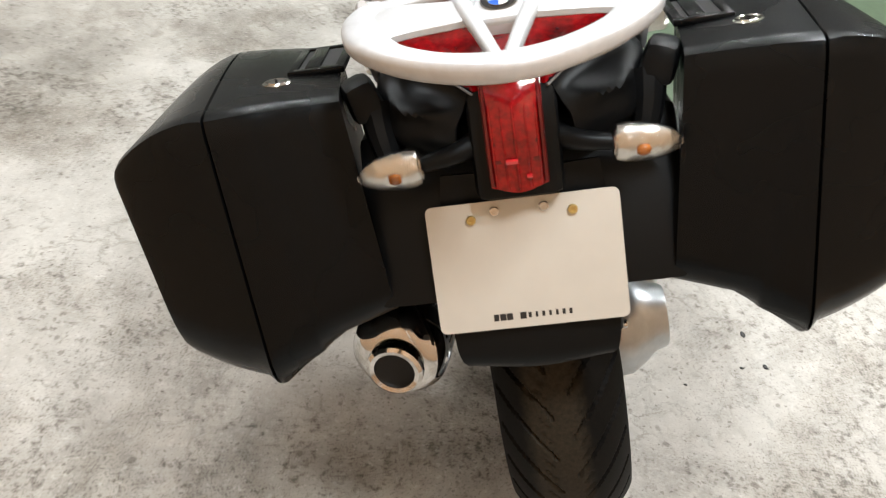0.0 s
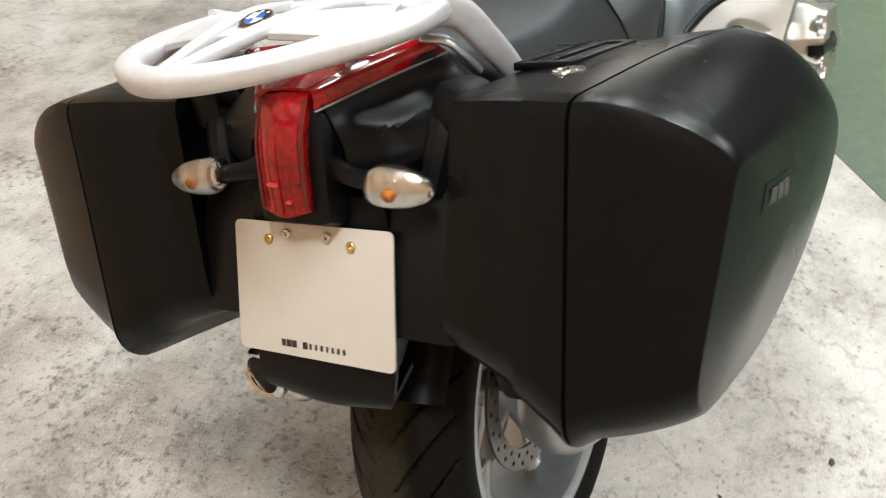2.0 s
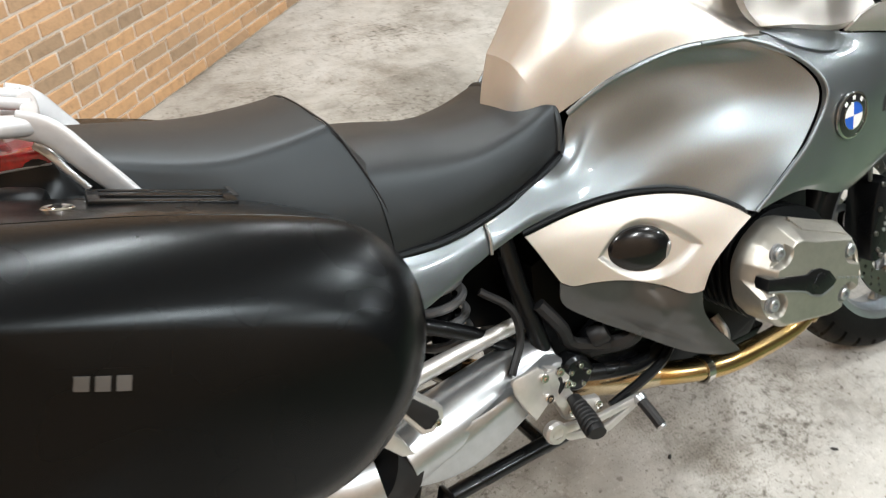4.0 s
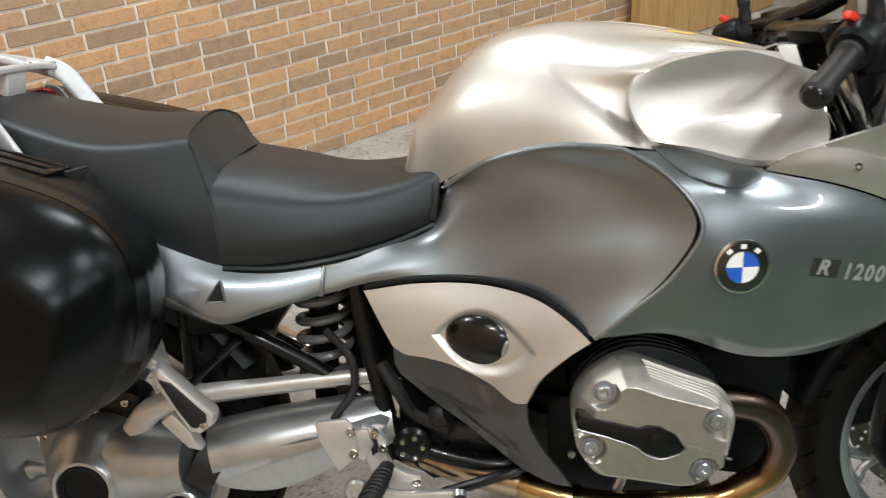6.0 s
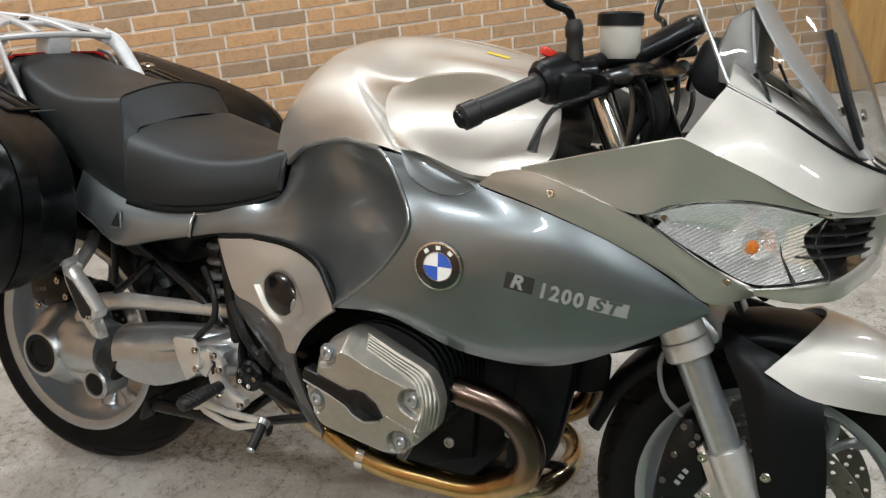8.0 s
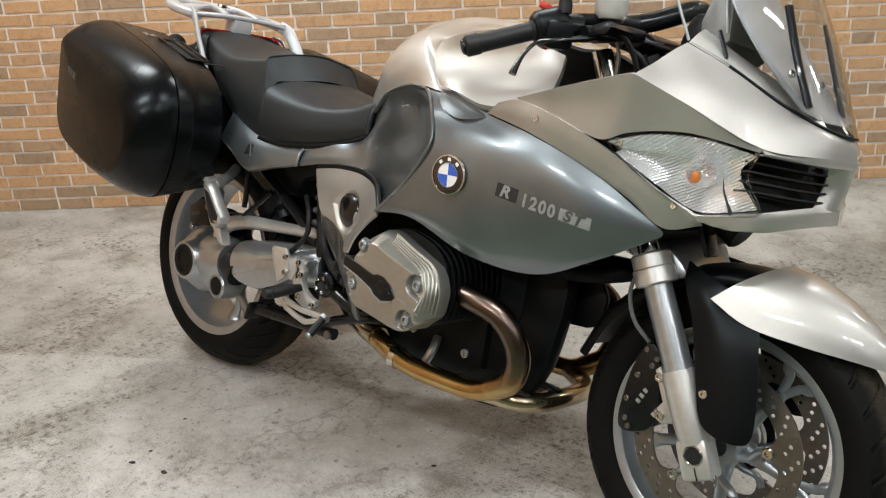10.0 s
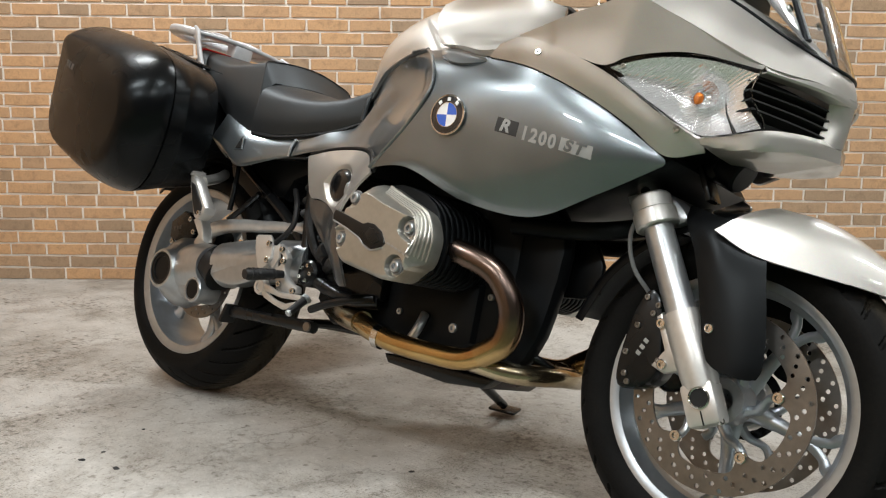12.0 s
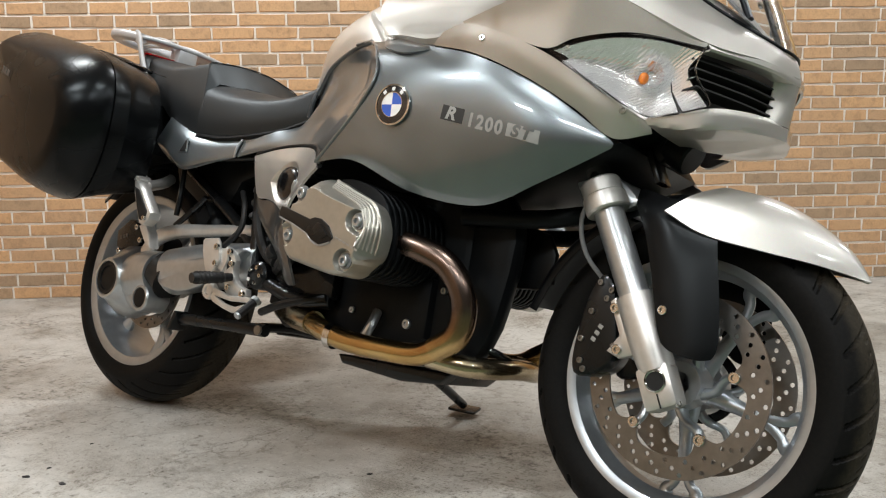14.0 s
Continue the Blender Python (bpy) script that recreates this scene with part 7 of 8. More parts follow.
indicator(-1)
indicator(1)
part("number_plate_carrier", patch([[(-0.255, -0.095, 0.83), (-0.26, 0, 0.83), (-0.255, 0.095, 0.83)], [(-0.285, -0.105, 0.75), (-0.29, 0, 0.75), (-0.285, 0.105, 0.75)],
                                    [(-0.335, -0.105, 0.655), (-0.342, 0, 0.655), (-0.335, 0.105, 0.655)], [(-0.355, -0.098, 0.610), (-0.362, 0, 0.606), (-0.355, 0.098, 0.610)],
                                    [(-0.345, -0.085, 0.592), (-0.352, 0, 0.588), (-0.345, 0.085, 0.592)], [(-0.28, -0.08, 0.60), (-0.28, 0, 0.60), (-0.28, 0.08, 0.60)]], 16, 30, 0.006, (-1, 0, 0)), BLACK_PLASTIC, bike, "black plate carrier and rear mudguard")
part("under_tail", slab([(-0.25, 0.80), (-0.29, 0.72), (-0.335, 0.63), (-0.30, 0.62), (-0.20, 0.68), (-0.05, 0.70), (0.0, 0.80)], -0.085, 0.085, 0.01), BLACK_PLASTIC, bike)
part("pannier_mount", slab([(-0.20, 0.862), (-0.27, 0.79), (-0.325, 0.69), (-0.28, 0.665), (-0.12, 0.64), (0.05, 0.66), (0.05, 0.79), (-0.14, 0.845)], -0.194, 0.194, 0.012), BLACK_PLASTIC, bike, "black inner tail and pannier mounts")
knob = joined(box((0.070, 0.045, 0.050), (-0.180, -0.180, 0.908), (12, 14, -16), 0.012, 0.85), tube([V(-0.19, -0.165, 0.90), V(-0.215, -0.16, 0.87), V(-0.235, -0.15, 0.83)], [0.022, 0.018, 0.014], 10))
pair("mount_knob", knob, BLACK_PLASTIC, bike)
plate_m = pose(-0.3125, 0.002, 0.729, 0, 26.5, 0)
plate_bm = bmesh.new()
outline = []
for cx, cy, a0 in ((0.0725, 0.1085, 0), (-0.0725, 0.1085, 90), (-0.0725, -0.1085, 180), (0.0725, -0.1085, 270)):
    outline += [(cx + 0.008 * math.cos(radians(a0 + 22.5 * k)), cy + 0.008 * math.sin(radians(a0 + 22.5 * k))) for k in range(5)]
f = plate_bm.faces.new([plate_bm.verts.new((0.0, y, z)) for z, y in outline])
ext = bmesh.ops.extrude_face_region(plate_bm, geom=[f])
for v in ext["geom"]:
    if isinstance(v, bmesh.types.BMVert):
        v.co.x -= 0.0025
bmesh.ops.recalc_face_normals(plate_bm, faces=plate_bm.faces[:])
plate_bm.transform(plate_m)
plate = part("blank_plate", plate_bm, PLATE_WHITE, bike, "blank cream metal plate held by four screws")


def on_plate(name, bm, mat):
    bm.transform(plate_m)
    return part(name, bm, mat, plate)


for y, z, mat in ((0.062, 0.060, BRASS), (0.033, 0.068, CHROME), (-0.026, 0.068, CHROME), (-0.060, 0.060, BRASS)):
    on_plate("screw", disc_bolt(V(-0.0025, y, z), 0.006, (-1, 0, 0), 0.004), mat)
for k, w in enumerate((0.010, 0.012, 0.012, 0.0, 0.012, 0.006, 0.005, 0.006, 0.005, 0.005, 0.006, 0.006)):
    if w:
        on_plate("print_bar", box((0.0006, w * 0.62, 0.0085 if k < 5 else 0.0068), (-0.0027, 0.046 - 0.0083 * k, -0.0655), (0, 0, 0), 0), TEXT_BLACK)

# ----- rear drive
arm_low = [V(0.50, -0.130, 0.405), V(0.42, -0.140, 0.395), V(0.30, -0.152, 0.376), V(0.205, -0.158, 0.357)]
swing = part("swing_arm", tube(arm_low, [0.050, 0.054, 0.058, 0.058], 30, 26, flat=1.0), CAST_ALU, bike, "silver cast single-sided swing arm")
part("rubber_boot", tube([V(0.208, -0.158, 0.338), V(0.188, -0.160, 0.350), V(0.168, -0.162, 0.362)], [0.060, 0.055, 0.058], 24, 8), GRIP_RUBBER, swing)
part("arm_spine", slab([(0.20, 0.33), (0.28, 0.31), (0.345, 0.322), (0.47, 0.39), (0.50, 0.43), (0.35, 0.40), (0.22, 0.375)], -0.209, -0.16, 0.010, 36), CAST_ALU, swing)
drive = part("final_drive", joined(
    lathe([(0.0, 0.02), (0.05, 0.02), (0.085, 0.0), (0.098, -0.030), (0.094, -0.062), (0.076, -0.088), (0.060, -0.106), (0.0545, -0.124), (0.051, -0.128), (0.045, -0.128), (0.044, -0.121), (0.0, -0.121)], V(-0.020, -0.075, 0.315), (0, 1, 0), 44),
    tube([V(0.02, -0.118, 0.325), V(0.09, -0.145, 0.338), V(0.165, -0.160, 0.345)], [0.074, 0.066, 0.058], 28, 16),
    tube([V(0.05, -0.13, 0.29), V(0.10, -0.145, 0.285), V(0.145, -0.155, 0.280)], [0.05, 0.042, 0.035], 20, 12)), CAST_ALU, bike, "silver final drive housing with black caps")
part("hub_cap", lathe([(0.0, 0.0), (0.0435, 0.0), (0.042, 0.005), (0.033, 0.003), (0.030, -0.005), (0.0, -0.005)], V(-0.020, -0.197, 0.315), (0, -1, 0), 36), BLACK_PLASTIC, drive)
part("pivot_boss", lathe([(0.0, -0.05), (0.034, -0.05), (0.034, 0.012), (0.031, 0.016), (0.026, 0.016), (0.025, 0.010), (0, 0.010)], V(0.145, -0.192, 0.280), (0, -1, 0), 30), CAST_ALU, drive)
part("pivot_cap", lathe([(0.0, 0.0), (0.025, 0.0), (0.024, 0.004), (0.0, 0.005)], V(0.145, -0.202, 0.280), (0, -1, 0), 26), BLACK_PLASTIC, drive)
part("torque_rod", tube([V(0.06, -0.150, 0.395), V(0.09, -0.152, 0.432), V(0.15, -0.150, 0.455), V(0.30, -0.142, 0.471), V(0.49, -0.132, 0.484)], [0.017, 0.015, 0.012, 0.0105, 0.0105], 12, 26, flat=1.35), SATIN_ALU, drive, "silver torque rod")
rear_cal = part("brake_caliper", slab([(-0.09, 0.37), (-0.05, 0.43), (0.02, 0.455), (0.06, 0.43), (0.045, 0.39), (-0.02, 0.385), (-0.06, 0.345)], -0.105, -0.04, 0.008, 30), BLACK_METAL, bike, "black rear brake caliper")
for x, z in ((-0.05, 0.40), (0.03, 0.43), (-0.075, 0.37)):
    part("bolt", disc_bolt(V(x, -0.106, z), 0.007), CHROME, rear_cal)
part("axle_spacer", tube([V(-0.03, -0.09, 0.326), V(-0.03, 0.075, 0.326)], 0.03, 20), CAST_ALU, bike)

# ----- frame, shock, stands
def frame_tubes(side):
    part("frame_rail", tube([V(0.10, side * 0.12, 0.655), V(0.24, side * 0.125, 0.575), V(0.39, side * 0.13, 0.488), V(0.50, side * 0.135, 0.405)], 0.0135, 12, 20), BLACK_METAL, bike, "black tubular rear frame rail")
    part("frame_rail", tube([V(0.05, side * 0.12, 0.73), V(0.25, side * 0.13, 0.665), V(0.48, side * 0.14, 0.66)], 0.013, 12, 16), BLACK_METAL, bike)
    part("frame_rail", tube([V(0.455, side * 0.150, 0.65), V(0.472, side * 0.152, 0.53), V(0.485, side * 0.155, 0.47), V(0.505, side * 0.158, 0.35)], 0.016, 12, 20), BLACK_METAL, bike)
    part("frame_rail", tube([V(0.25, side * 0.14, 0.555), V(0.20, side * 0.145, 0.51), V(0.16, side * 0.15, 0.475)], 0.008, 10, 10), BLACK_METAL, bike)
    part("frame_rail", tube([V(0.165, side * 0.16, 0.64), V(0.168, side * 0.16, 0.55), V(0.168, side * 0.16, 0.50)], 0.007, 10, 8), BLACK_METAL, bike)


frame_tubes(-1)
frame_tubes(1)
hub = part("pivot_cover", lathe([(0.0, 0.0), (0.032, 0.0), (0.032, 0.03), (0.026, 0.036), (0.0, 0.036)], V(0.535, -0.150, 0.377), (0, -1, 0), 30), BLACK_METAL, bike, "black pivot cover with small bolts")
for k in range(5):
    a = 2 * math.pi * k / 5
    part("bolt", disc_bolt(V(0.535 + 0.018 * math.cos(a), -0.186, 0.377 + 0.018 * math.sin(a)), 0.005), CHROME, hub)
part("gearbox", slab([(0.50, 0.32), (0.56, 0.27), (0.68, 0.28), (0.70, 0.52), (0.62, 0.60), (0.52, 0.56)], -0.11, 0.11, 0.02), ENGINE_BLACK, bike)
# made-up black mass under the seat, so nothing shows through the frame
part("electrics_box", slab([(0.02, 0.70), (0.06, 0.60), (0.16, 0.545), (0.30, 0.55), (0.33, 0.60), (0.45, 0.64), (0.58, 0.62), (0.58, 0.76), (0.25, 0.80), (0.0, 0.86), (-0.15, 0.88)], -0.105, 0.105, 0.02), BLACK_PLASTIC, bike)
part("rear_hugger", patch(both_sides([[(REAR.x + r * math.cos(radians(a)), y, REAR.z + r * math.sin(radians(a))) for a in (140, 118, 95, 72, 50, 30)] for r, y in ((0.315, -0.098), (0.338, -0.085), (0.345, 0.0))]), 30, 16, 0.004, (0, 0, 1)), BLACK_PLASTIC, bike)
coil = []
for k in range(121):
    a = 2 * math.pi * 5 * k / 120
    coil.append(V(0.376 + 0.043 * math.cos(a), -0.035 + 0.043 * math.sin(a), 0.438 + 0.165 * k / 120 + 0.0))
part("shock_spring", tube(coil, 0.0082, 8, 360), SPRING_GREY, bike, "grey coil spring of the rear shock")
part("battery_tray", slab([(0.412, 0.44), (0.50, 0.42), (0.56, 0.48), (0.56, 0.66), (0.405, 0.66)], -0.005, 0.09, 0.01), BLACK_PLASTIC, bike)
part("shock_body", tube([V(0.372, -0.035, 0.40), V(0.376, -0.035, 0.55), V(0.378, -0.035, 0.64)], [0.022, 0.024, 0.03], 18), BLACK_METAL, bike)
part("wiring", joined(tube([V(0.40, -0.15, 0.57), V(0.44, -0.17, 0.53), V(0.445, -0.175, 0.48), V(0.41, -0.19, 0.43)], 0.007, 8, 20),
                      tube([V(0.49, -0.17, 0.52), V(0.52, -0.18, 0.47), V(0.54, -0.17, 0.43), V(0.60, -0.19, 0.41)], 0.012, 8, 20),
                      tube([V(0.58, -0.16, 0.40), V(0.64, -0.20, 0.415), V(0.66, -0.20, 0.44)], 0.017, 10, 16)), GRIP_RUBBER, bike)

plate_r = part("footrest_bracket", slab([(0.459, 0.433), (0.484, 0.423), (0.500, 0.403), (0.496, 0.381), (0.505, 0.361), (0.527, 0.347), (0.550, 0.342), (0.553, 0.329), (0.539, 0.316), (0.506, 0.318), (0.480, 0.328), (0.468, 0.360), (0.457, 0.391)], -0.219, -0.200, 0.004), SATIN_ALU, bike, "satin aluminium footrest bracket and brake pedal")
part("heel_guard", slab([(0.387, 0.439), (0.392, 0.445), (0.438, 0.449), (0.447, 0.440), (0.452, 0.423), (0.456, 0.395), (0.443, 0.376), (0.420, 0.358), (0.405, 0.384), (0.391, 0.415)], -0.231, -0.222, 0.004, 0), SATIN_ALU, plate_r)
part("guard_arm", slab([(0.430, 0.425), (0.470, 0.428), (0.478, 0.400), (0.462, 0.372), (0.432, 0.385)], -0.224, -0.205, 0.004), SATIN_ALU, plate_r)
# black plate on the bracket, painting the shade of its window
part("bracket_window", slab([(0.470, 0.412), (0.484, 0.408), (0.486, 0.388), (0.474, 0.378)], -0.2195, -0.21, 0.001), HOLE_BLACK, plate_r)
for x, y, z in ((0.480, -0.2195, 0.420), (0.492, -0.2195, 0.394), (0.543, -0.2195, 0.331), (0.444, -0.231, 0.428), (0.447, -0.231, 0.390), (0.492, -0.2195, 0.340)):
    part("bolt", disc_bolt(V(x, y, z), 0.0075), CHROME, plate_r)
part("footpeg", tube([V(0.498, -0.222, 0.364), V(0.488, -0.265, 0.356), V(0.477, -0.312, 0.349)], [0.012, 0.017, 0.015], 14, 12, flat=0.75), GRIP_RUBBER, plate_r, "black rubber footpeg")
part("pedal", joined(slab([(0.440, 0.336), (0.455, 0.338), (0.520, 0.323), (0.610, 0.327), (0.624, 0.322), (0.622, 0.313), (0.606, 0.314), (0.530, 0.311), (0.462, 0.319), (0.440, 0.318)], -0.241, -0.230, 0.003),
                     slab([(0.446, 0.322), (0.470, 0.303), (0.505, 0.293), (0.540, 0.286), (0.552, 0.288), (0.618, 0.312), (0.614, 0.321), (0.546, 0.300), (0.512, 0.304), (0.482, 0.314), (0.460, 0.328)], -0.2405, -0.2305, 0.003),
                     lathe([(0.0, -0.012), (0.018, -0.012), (0.020, 0.0), (0.017, 0.006), (0.010, 0.006), (0.009, 0.002), (0.0, 0.002)], V(0.448, -0.236, 0.326), (0, -1, 0), 22)), SATIN_ALU, plate_r)
part("pedal_cap", lathe([(0.0, 0.0), (0.0085, 0.0), (0.0075, 0.004), (0.0, 0.0045)], V(0.618, -0.285, 0.286), (0.02, -0.8, -0.6), 16), CAST_ALU, plate_r)
part("pedal_sleeve", lathe([(0.0, 0.0), (0.012, 0.0), (0.012, 0.010), (0.0, 0.010)], V(0.613, -0.237, 0.323), (0.02, -0.8, -0.6), 18), CAST_ALU, plate_r)
for k in range(7):
    g = 0.12 + 0.125 * k
    part("peg_rib", tube([V(0.495 - 0.019 * g + 0.0172 * math.cos(a) * (0.75 + 0.3 * g if g < 0.6 else 0.95), -0.235 - 0.075 * g, 0.3615 - 0.012 * g + 0.0135 * math.sin(a) * (0.75 + 0.3 * g if g < 0.6 else 0.95)) for a in (2 * math.pi * j / 10 for j in range(10))], 0.0022, 6, 24, True), GRIP_RUBBER, plate_r)
part("lower_frame", joined(tube([V(0.53, -0.160, 0.372), V(0.60, -0.172, 0.352), V(0.68, -0.172, 0.338), V(0.75, -0.15, 0.345)], [0.016, 0.015, 0.015, 0.018], 14, 24),
                           tube([V(0.585, -0.195, 0.298), V(0.64, -0.200, 0.318), V(0.70, -0.195, 0.336), V(0.75, -0.17, 0.35)], 0.009, 10, 18),
                           slab([(0.56, 0.40), (0.60, 0.36), (0.70, 0.34), (0.76, 0.35), (0.76, 0.42), (0.66, 0.46)], -0.165, -0.12, 0.006)), BLACK_METAL, bike, "black lower frame tubes")
part("knob", lathe([(0.0, 0.0), (0.018, 0.0), (0.020, 0.006), (0.020, 0.024), (0.016, 0.030), (0.0, 0.030)], V(0.575, -0.178, 0.428), (0.8, -0.5, 0.4), 20), GRIP_RUBBER, bike, "black rubber damper knob")
part("pedal_pad", tube([V(0.613, -0.238, 0.322), V(0.616, -0.262, 0.304), V(0.618, -0.285, 0.286)], 0.0095, 10, 8), GRIP_RUBBER, plate_r)
peg_r = part("passenger_footrest", slab([(0.152, 0.572), (0.172, 0.566), (0.192, 0.546), (0.247, 0.487), (0.245, 0.471), (0.224, 0.455), (0.207, 0.458), (0.186, 0.494), (0.162, 0.537)], -0.290, -0.254, 0.008), SATIN_ALU, bike, "folded aluminium passenger footrest")
part("rubber_pad", slab([(0.166, 0.552), (0.186, 0.544), (0.236, 0.489), (0.236, 0.478), (0.220, 0.466), (0.211, 0.468), (0.190, 0.502)], -0.293, -0.28, 0.003), GRIP_RUBBER, peg_r)
part("clevis", joined(box((0.030, 0.030, 0.018), (0.150, -0.268, 0.578), (0, 40, 0), 0.004), lathe([(0, 0), (0.007, 0), (0.007, 0.040), (0, 0.040)], V(0.152, -0.248, 0.578), (0, -1, 0), 14)), SATIN_ALU, peg_r)
part("bolt", disc_bolt(V(0.231, -0.290, 0.472), 0.006), CHROME, peg_r)
part("hanger", tube([V(0.10, -0.15, 0.60), V(0.12, -0.18, 0.585), V(0.160, -0.255, 0.560)], 0.014, 10, 8), SATIN_ALU, peg_r)
part("hinge", slab([(0.145, 0.455), (0.165, 0.47), (0.19, 0.44), (0.205, 0.405), (0.185, 0.41)], -0.245, -0.215, 0.004), SATIN_ALU, peg_r)

stand = part("side_stand", tube([V(0.80, 0.10, 0.235), V(0.79, 0.20, 0.200), V(0.765, 0.372, 0.135)], [0.014, 0.012, 0.011], 14, 16), BLACK_METAL, bike, "black side stand resting on the floor")
c0 = V(0.761, 0.386, 0.1245)
foot = box((0.075, 0.045, 0.008), (0, 0, 0), bevel=0.003)
foot.transform(pose(c0.x, c0.y, c0.z, LEAN, 0, 10))
part("stand_foot", foot, BLACK_METAL, stand)
centre = part("centre_stand", joined(tube([V(0.560, -0.150, 0.256), V(0.42, -0.155, 0.252), V(0.27, -0.160, 0.246)], 0.0145, 14, 14), tube([V(0.560, 0.150, 0.256), V(0.42, 0.155, 0.252), V(0.27, 0.160, 0.246)], 0.0145, 14, 14),
                                     tube([V(0.47, -0.16, 0.25), V(0.47, 0.0, 0.262), V(0.47, 0.16, 0.25)], 0.012, 10, 10)), BLACK_METAL, bike, "black folded centre stand")
part("stand_pad", joined(box((0.05, 0.045, 0.012), (0.262, -0.165, 0.240), (0, -70, 0), 0.004)), BLACK_METAL, centre)
part("pivot_bolt", lathe([(0, 0), (0.011, 0), (0.011, 0.006), (0, 0.006)], V(0.556, -0.166, 0.256), (0, -1, 0), 16), DISC_STEEL, centre)

# ----- badges and lettering laid on the panel
panel_me = right_panel.data
tree = BVHTree.FromPolygons([v.co.copy() for v in panel_me.vertices], [tuple(p.vertices) for p in panel_me.polygons])


def skin(x, z, lift=0.0012):
    hit, normal, _, _ = tree.ray_cast(Vector((x, -1.0, z)), Vector((0, 1, 0)))
    if hit is None:
        return Vector((x, -0.30, z)), Vector((0, -1, 0))
    if normal.y > 0:
        normal = -normal
    return hit + normal * lift, normal


spot, facing = skin(1.0095, 0.7155, 0.0005)
roundel(spot, 0.037, facing, right_panel)


def lettering(words, at, size, lean, mat, stretch=1.0, slant=0.0):
    """Built-in letters laid on the side fairing, running ahead and down by lean degrees."""
    curve = bpy.data.curves.new("lettering", "FONT")
    curve.body, curve.size, curve.space_character = words, size, 1.25
    curve.shear = slant
    curve.offset = size * 0.040
    ob = bpy.data.objects.new("lettering", curve)
    scene.collection.objects.link(ob)
    bpy.context.view_layer.update()
    me = bpy.data.meshes.new_from_object(ob.evaluated_get(bpy.context.evaluated_depsgraph_get()))
    bpy.data.objects.remove(ob)
    bm = bmesh.new()
    bm.from_mesh(me)
    bpy.data.meshes.remove(me)
    bmesh.ops.subdivide_edges(bm, edges=[e for e in bm.edges if e.calc_length() > 0.006], cuts=2)
    c, s = math.cos(radians(lean)), math.sin(radians(lean))
    for v in bm.verts:
        u, w = v.co.x * stretch, v.co.y
        p, _ = skin(at[0] + u * c + w * s, at[1] - u * s + w * c)
        v.co = p
    part("lettering", bm, mat, right_panel, "model lettering")


def decal_box(x, z, w, h, lean, mat, lift):
    c, s = math.cos(radians(lean)), math.sin(radians(lean))
    g = [[skin(x + u * w * c + v * h * s, z - u * w * s + v * h * c, lift)[0] for u in (0, 0.25, 0.5, 0.75, 1)] for v in (0, 0.5, 1)]
    part("decal_field", grid_mesh(g), mat, right_panel)


decal_box(1.107, 0.694, 0.042, 0.026, 10, TEXT_BLACK, 0.0008)
lettering("R", (1.1155, 0.6965), 0.030, 10, DECAL_SILVER, 1.0, 0.2)
lettering("1200", (1.1555, 0.6855), 0.0325, 10.5, DECAL_SILVER, 0.84)
decal_box(1.2265, 0.6725, 0.056, 0.0225, 10.7, DECAL_SILVER, 0.0008)
lettering("ST", (1.2345, 0.6735), 0.0275, 10.7, BLUE, 1.05, 0.2)

# the luggage frame sits turned a degree and a half against the fork
def ease(k):
    k = max(0.0, min(1.0, k))
    return k * k * (3 - 2 * k)


for ob in bike.children_recursive:
    if ob.type != "MESH":
        continue
    for v in ob.data.vertices:
        w = ease((0.42 - v.co.x) / 0.40) * ease((v.co.z - 0.45) / 0.15)
        if w:
            y, z = v.co.y, v.co.z
            v.co.y, v.co.z = y - 0.026 * (z - 0.80) * w, z + (0.026 * y - 0.0037) * w

# ------------------------------------------------- small things on the floor
def chip(x, y, size, turn):
    bm = bmesh.new()
    bmesh.ops.create_icosphere(bm, subdivisions=2, radius=1)
    for v in bm.verts:
        v.co *= 0.75 + 0.5 * noise.noise(v.co * 1.7 + Vector((x * 9, y * 9, 0)))
        v.co = Vector((v.co.x * size, v.co.y * size * 0.6, max(0.0, v.co.z * size * 0.35 + size * 0.1)))
    bm.transform(pose(x, y, 0.0, 0, 0, turn))
    ob = part("floor_chip", bm, TEXT_BLACK)
    tagged(ob, "small dark chip of debris on the concrete", "debris", "floor debris")


for k, (x, y, s) in enumerate(((0.326, -0.451, 0.012), (0.226, -0.478, 0.011), (0.218, -0.422, 0.007), (-0.247, 0.403, 0.009), (1.592, 1.815, 0.016), (1.66, 1.80, 0.014),
                               (0.826, -0.027, 0.008), (0.156, -0.282, 0.006), (0.76, 0.42, 0.006), (1.13, -0.19, 0.010), (0.60, 1.42, 0.012))):
    chip(x, y, s, 37 * k)

# ------------------------------------------------------------ brick slips
COURSE, JOINT, PROUD = 0.0555, 0.0095, 0.0055
rng = random.Random(11)


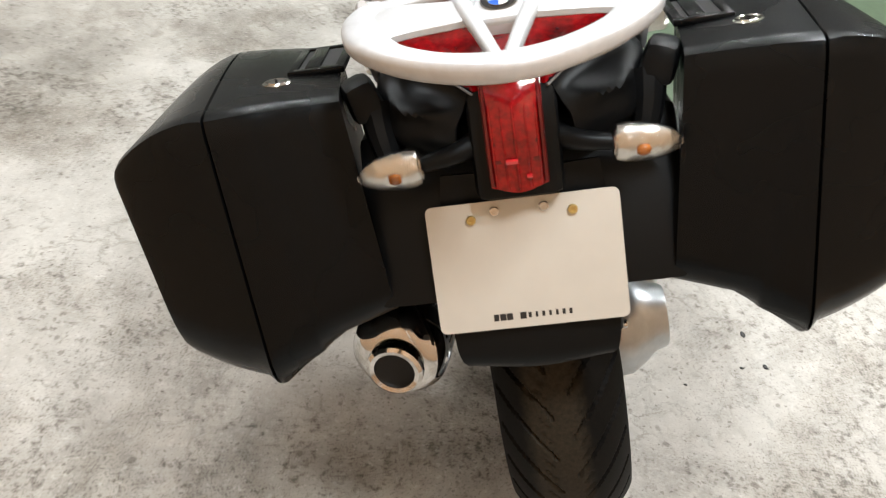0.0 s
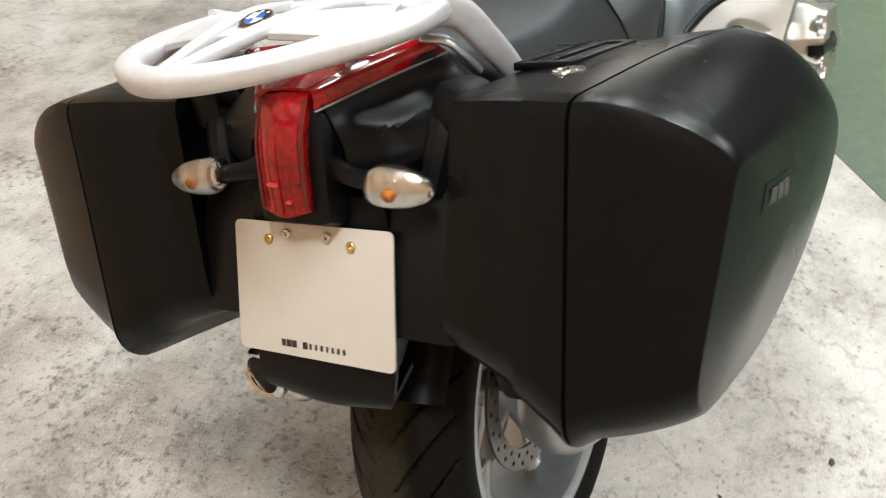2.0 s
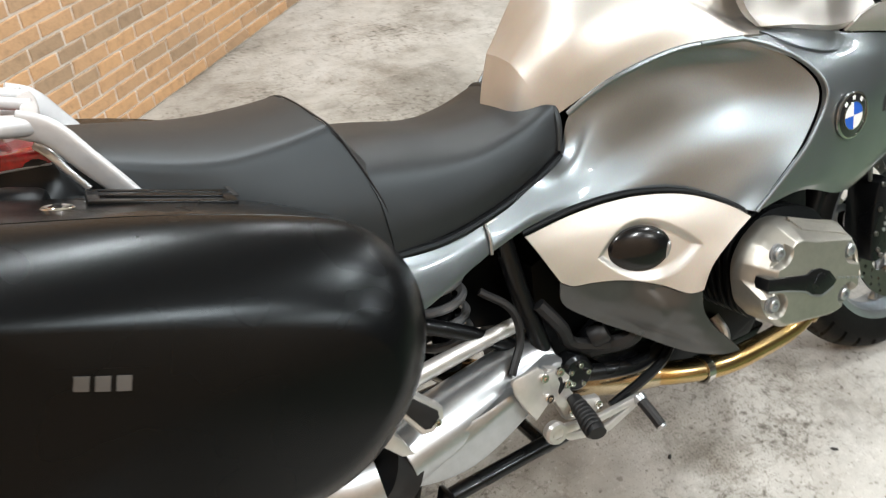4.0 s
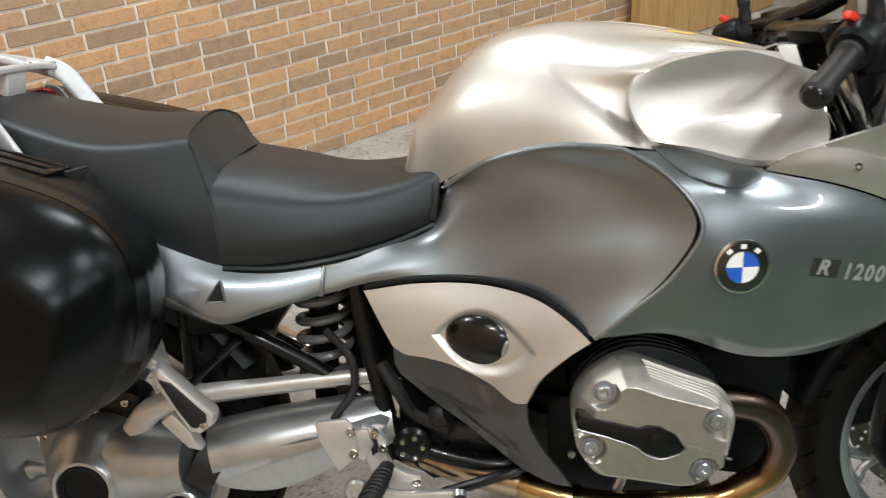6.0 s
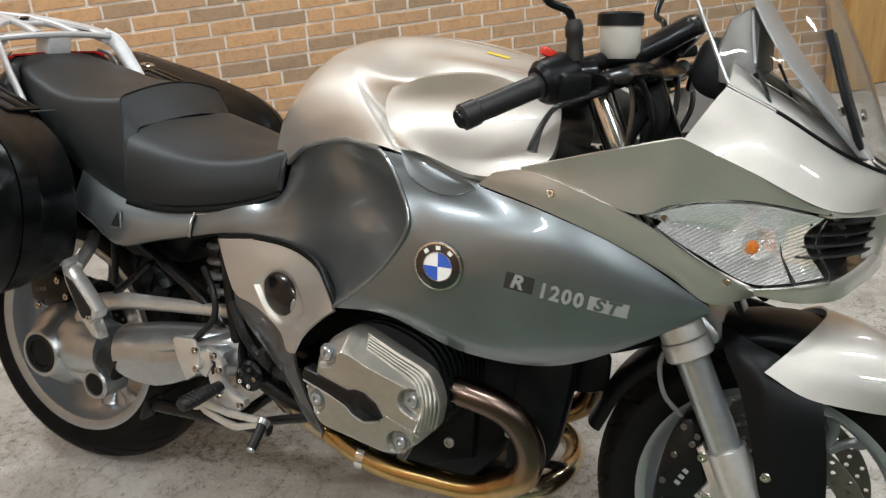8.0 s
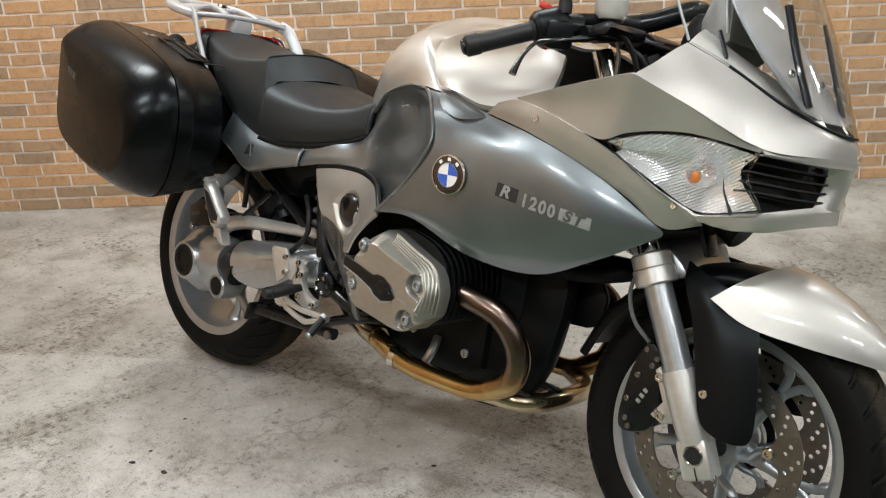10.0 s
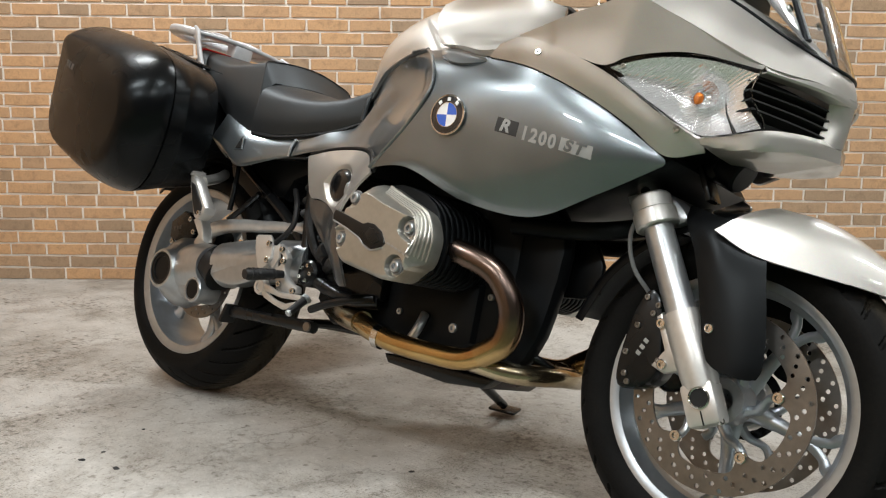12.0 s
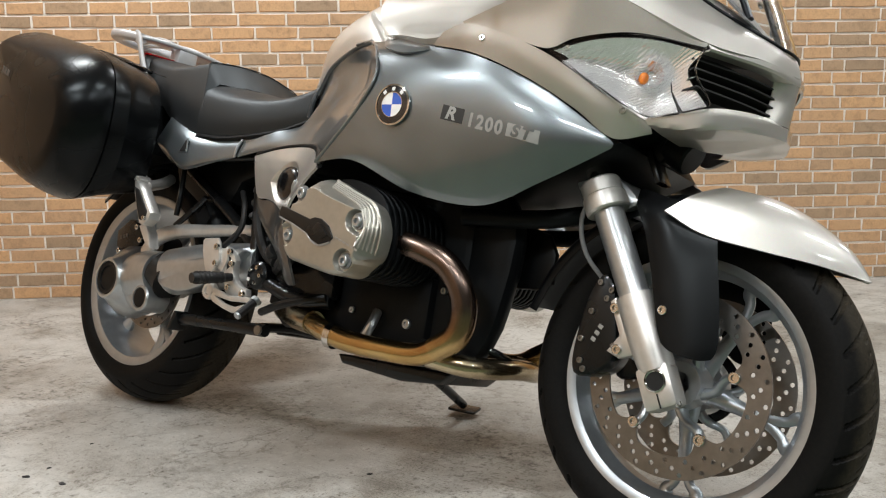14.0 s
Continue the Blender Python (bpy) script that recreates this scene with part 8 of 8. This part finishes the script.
def brick_data(name, w, mat):
    """One slip with a slightly rounded, uneven face; it lies in the plane of x and z, proud along -y."""
    bm = bmesh.new()
    h = COURSE - JOINT
    e = 0.0020
    rim = ((0, 0), (w * 0.34, 0), (w * 0.67, 0), (w, 0), (w, h), (w * 0.67, h), (w * 0.34, h), (0, h))
    off = [(rng.uniform(-0.0015, 0.0015), rng.uniform(-0.0016, 0.0016)) for _ in rim]
    back = [bm.verts.new((x + dx, 0.002, z + dz)) for (x, z), (dx, dz) in zip(rim, off)]
    side = [bm.verts.new((x + dx, -PROUD + e, z + dz)) for (x, z), (dx, dz) in zip(rim, off)]
    face = [bm.verts.new((x + dx + e * (1 - 2 * x / w), -PROUD - rng.uniform(0, 0.001), z + dz + e * (1 - 2 * z / h))) for (x, z), (dx, dz) in zip(rim, off)]
    for i in range(8):
        j = (i + 1) % 8
        bm.faces.new((back[i], back[j], side[j], side[i]))
        bm.faces.new((side[i], side[j], face[j], face[i]))
    bm.faces.new(face)
    me = bpy.data.meshes.new(name)
    bm.to_mesh(me)
    bm.free()
    me.materials.append(mat)
    return me


WIDTHS = (0.095, 0.125, 0.150, 0.175, 0.195)
BRICKS = {w: [brick_data("brick", w, BRICK) for _ in range(4)] for w in WIDTHS}


def courses(length, height):
    """Places and widths of the slips, course by course."""
    z, row = JOINT * 0.5, 0
    while z + COURSE < height:
        a = -rng.uniform(0.0, 0.15) if row % 2 else -rng.uniform(0.05, 0.12)
        while a < length:
            w = rng.choices(WIDTHS, (1.2, 1.5, 2.2, 3, 2))[0]
            if a >= 0 and a + w <= length:
                yield a, z, w
            elif a < 0 < a + w - 0.05:
                yield 0.002, z, None if a + w < 0.08 else (a + w)
            a += w + JOINT
        z += COURSE
        row += 1


def lay(wall, length, turn, origin, window):
    """Lays one wall; slips inside the window (a0, a1, z1) are parts of their own, the rest one joined part."""
    m = pose(origin.x, origin.y, 0, 0, 0, turn)
    bm = bmesh.new()
    singles = 0
    for a, z, w in courses(length, CEILING):
        if w is None:
            continue
        near = window[0] < a < window[1] and window[2] < z < window[3] and w in BRICKS
        if near and singles < 300:
            ob = new("brick", rng.choice(BRICKS[w]))
            ob.parent = wall
            ob.matrix_basis = m @ pose(a, 0, z)
            singles += 1
        else:
            h, e = COURSE - JOINT, 0.0020
            p = PROUD + rng.uniform(0, 0.0012)
            rim = ((0, 0), (w * 0.34, 0), (w * 0.67, 0), (w, 0), (w, h), (w * 0.67, h), (w * 0.34, h), (0, h))
            off = [(a + rng.uniform(-0.0015, 0.0015), z + rng.uniform(-0.0016, 0.0016)) for _ in rim]
            back = [bm.verts.new((x + dx, 0.002, zz + dz)) for (x, zz), (dx, dz) in zip(rim, off)]
            side = [bm.verts.new((x + dx, -PROUD + e, zz + dz)) for (x, zz), (dx, dz) in zip(rim, off)]
            face = [bm.verts.new((x + dx + e * (1 - 2 * x / w), -p, zz + dz + e * (1 - 2 * zz / h))) for (x, zz), (dx, dz) in zip(rim, off)]
            for i in range(8):
                j = (i + 1) % 8
                bm.faces.new((back[i], back[j], side[j], side[i]))
                bm.faces.new((side[i], side[j], face[j], face[i]))
            bm.faces.new(face)
    me = bpy.data.meshes.new("brick_field")
    bm.to_mesh(me)
    bm.free()
    me.materials.append(BRICK_REST)
    ob = new("brick_field", me)
    ob.parent = wall
    ob.matrix_basis = m
    tagged(ob, kind="stuff")


lay(wall_north, LONG, WALL_TURN, CORNER, (0.0, 4.4, 0.0, 0.75))
WEST = CORNER + INTO * RETURN
lay(wall_west, RETURN, WALL_TURN + 90, WEST, (4.6, RETURN, 0.0, 0.8))
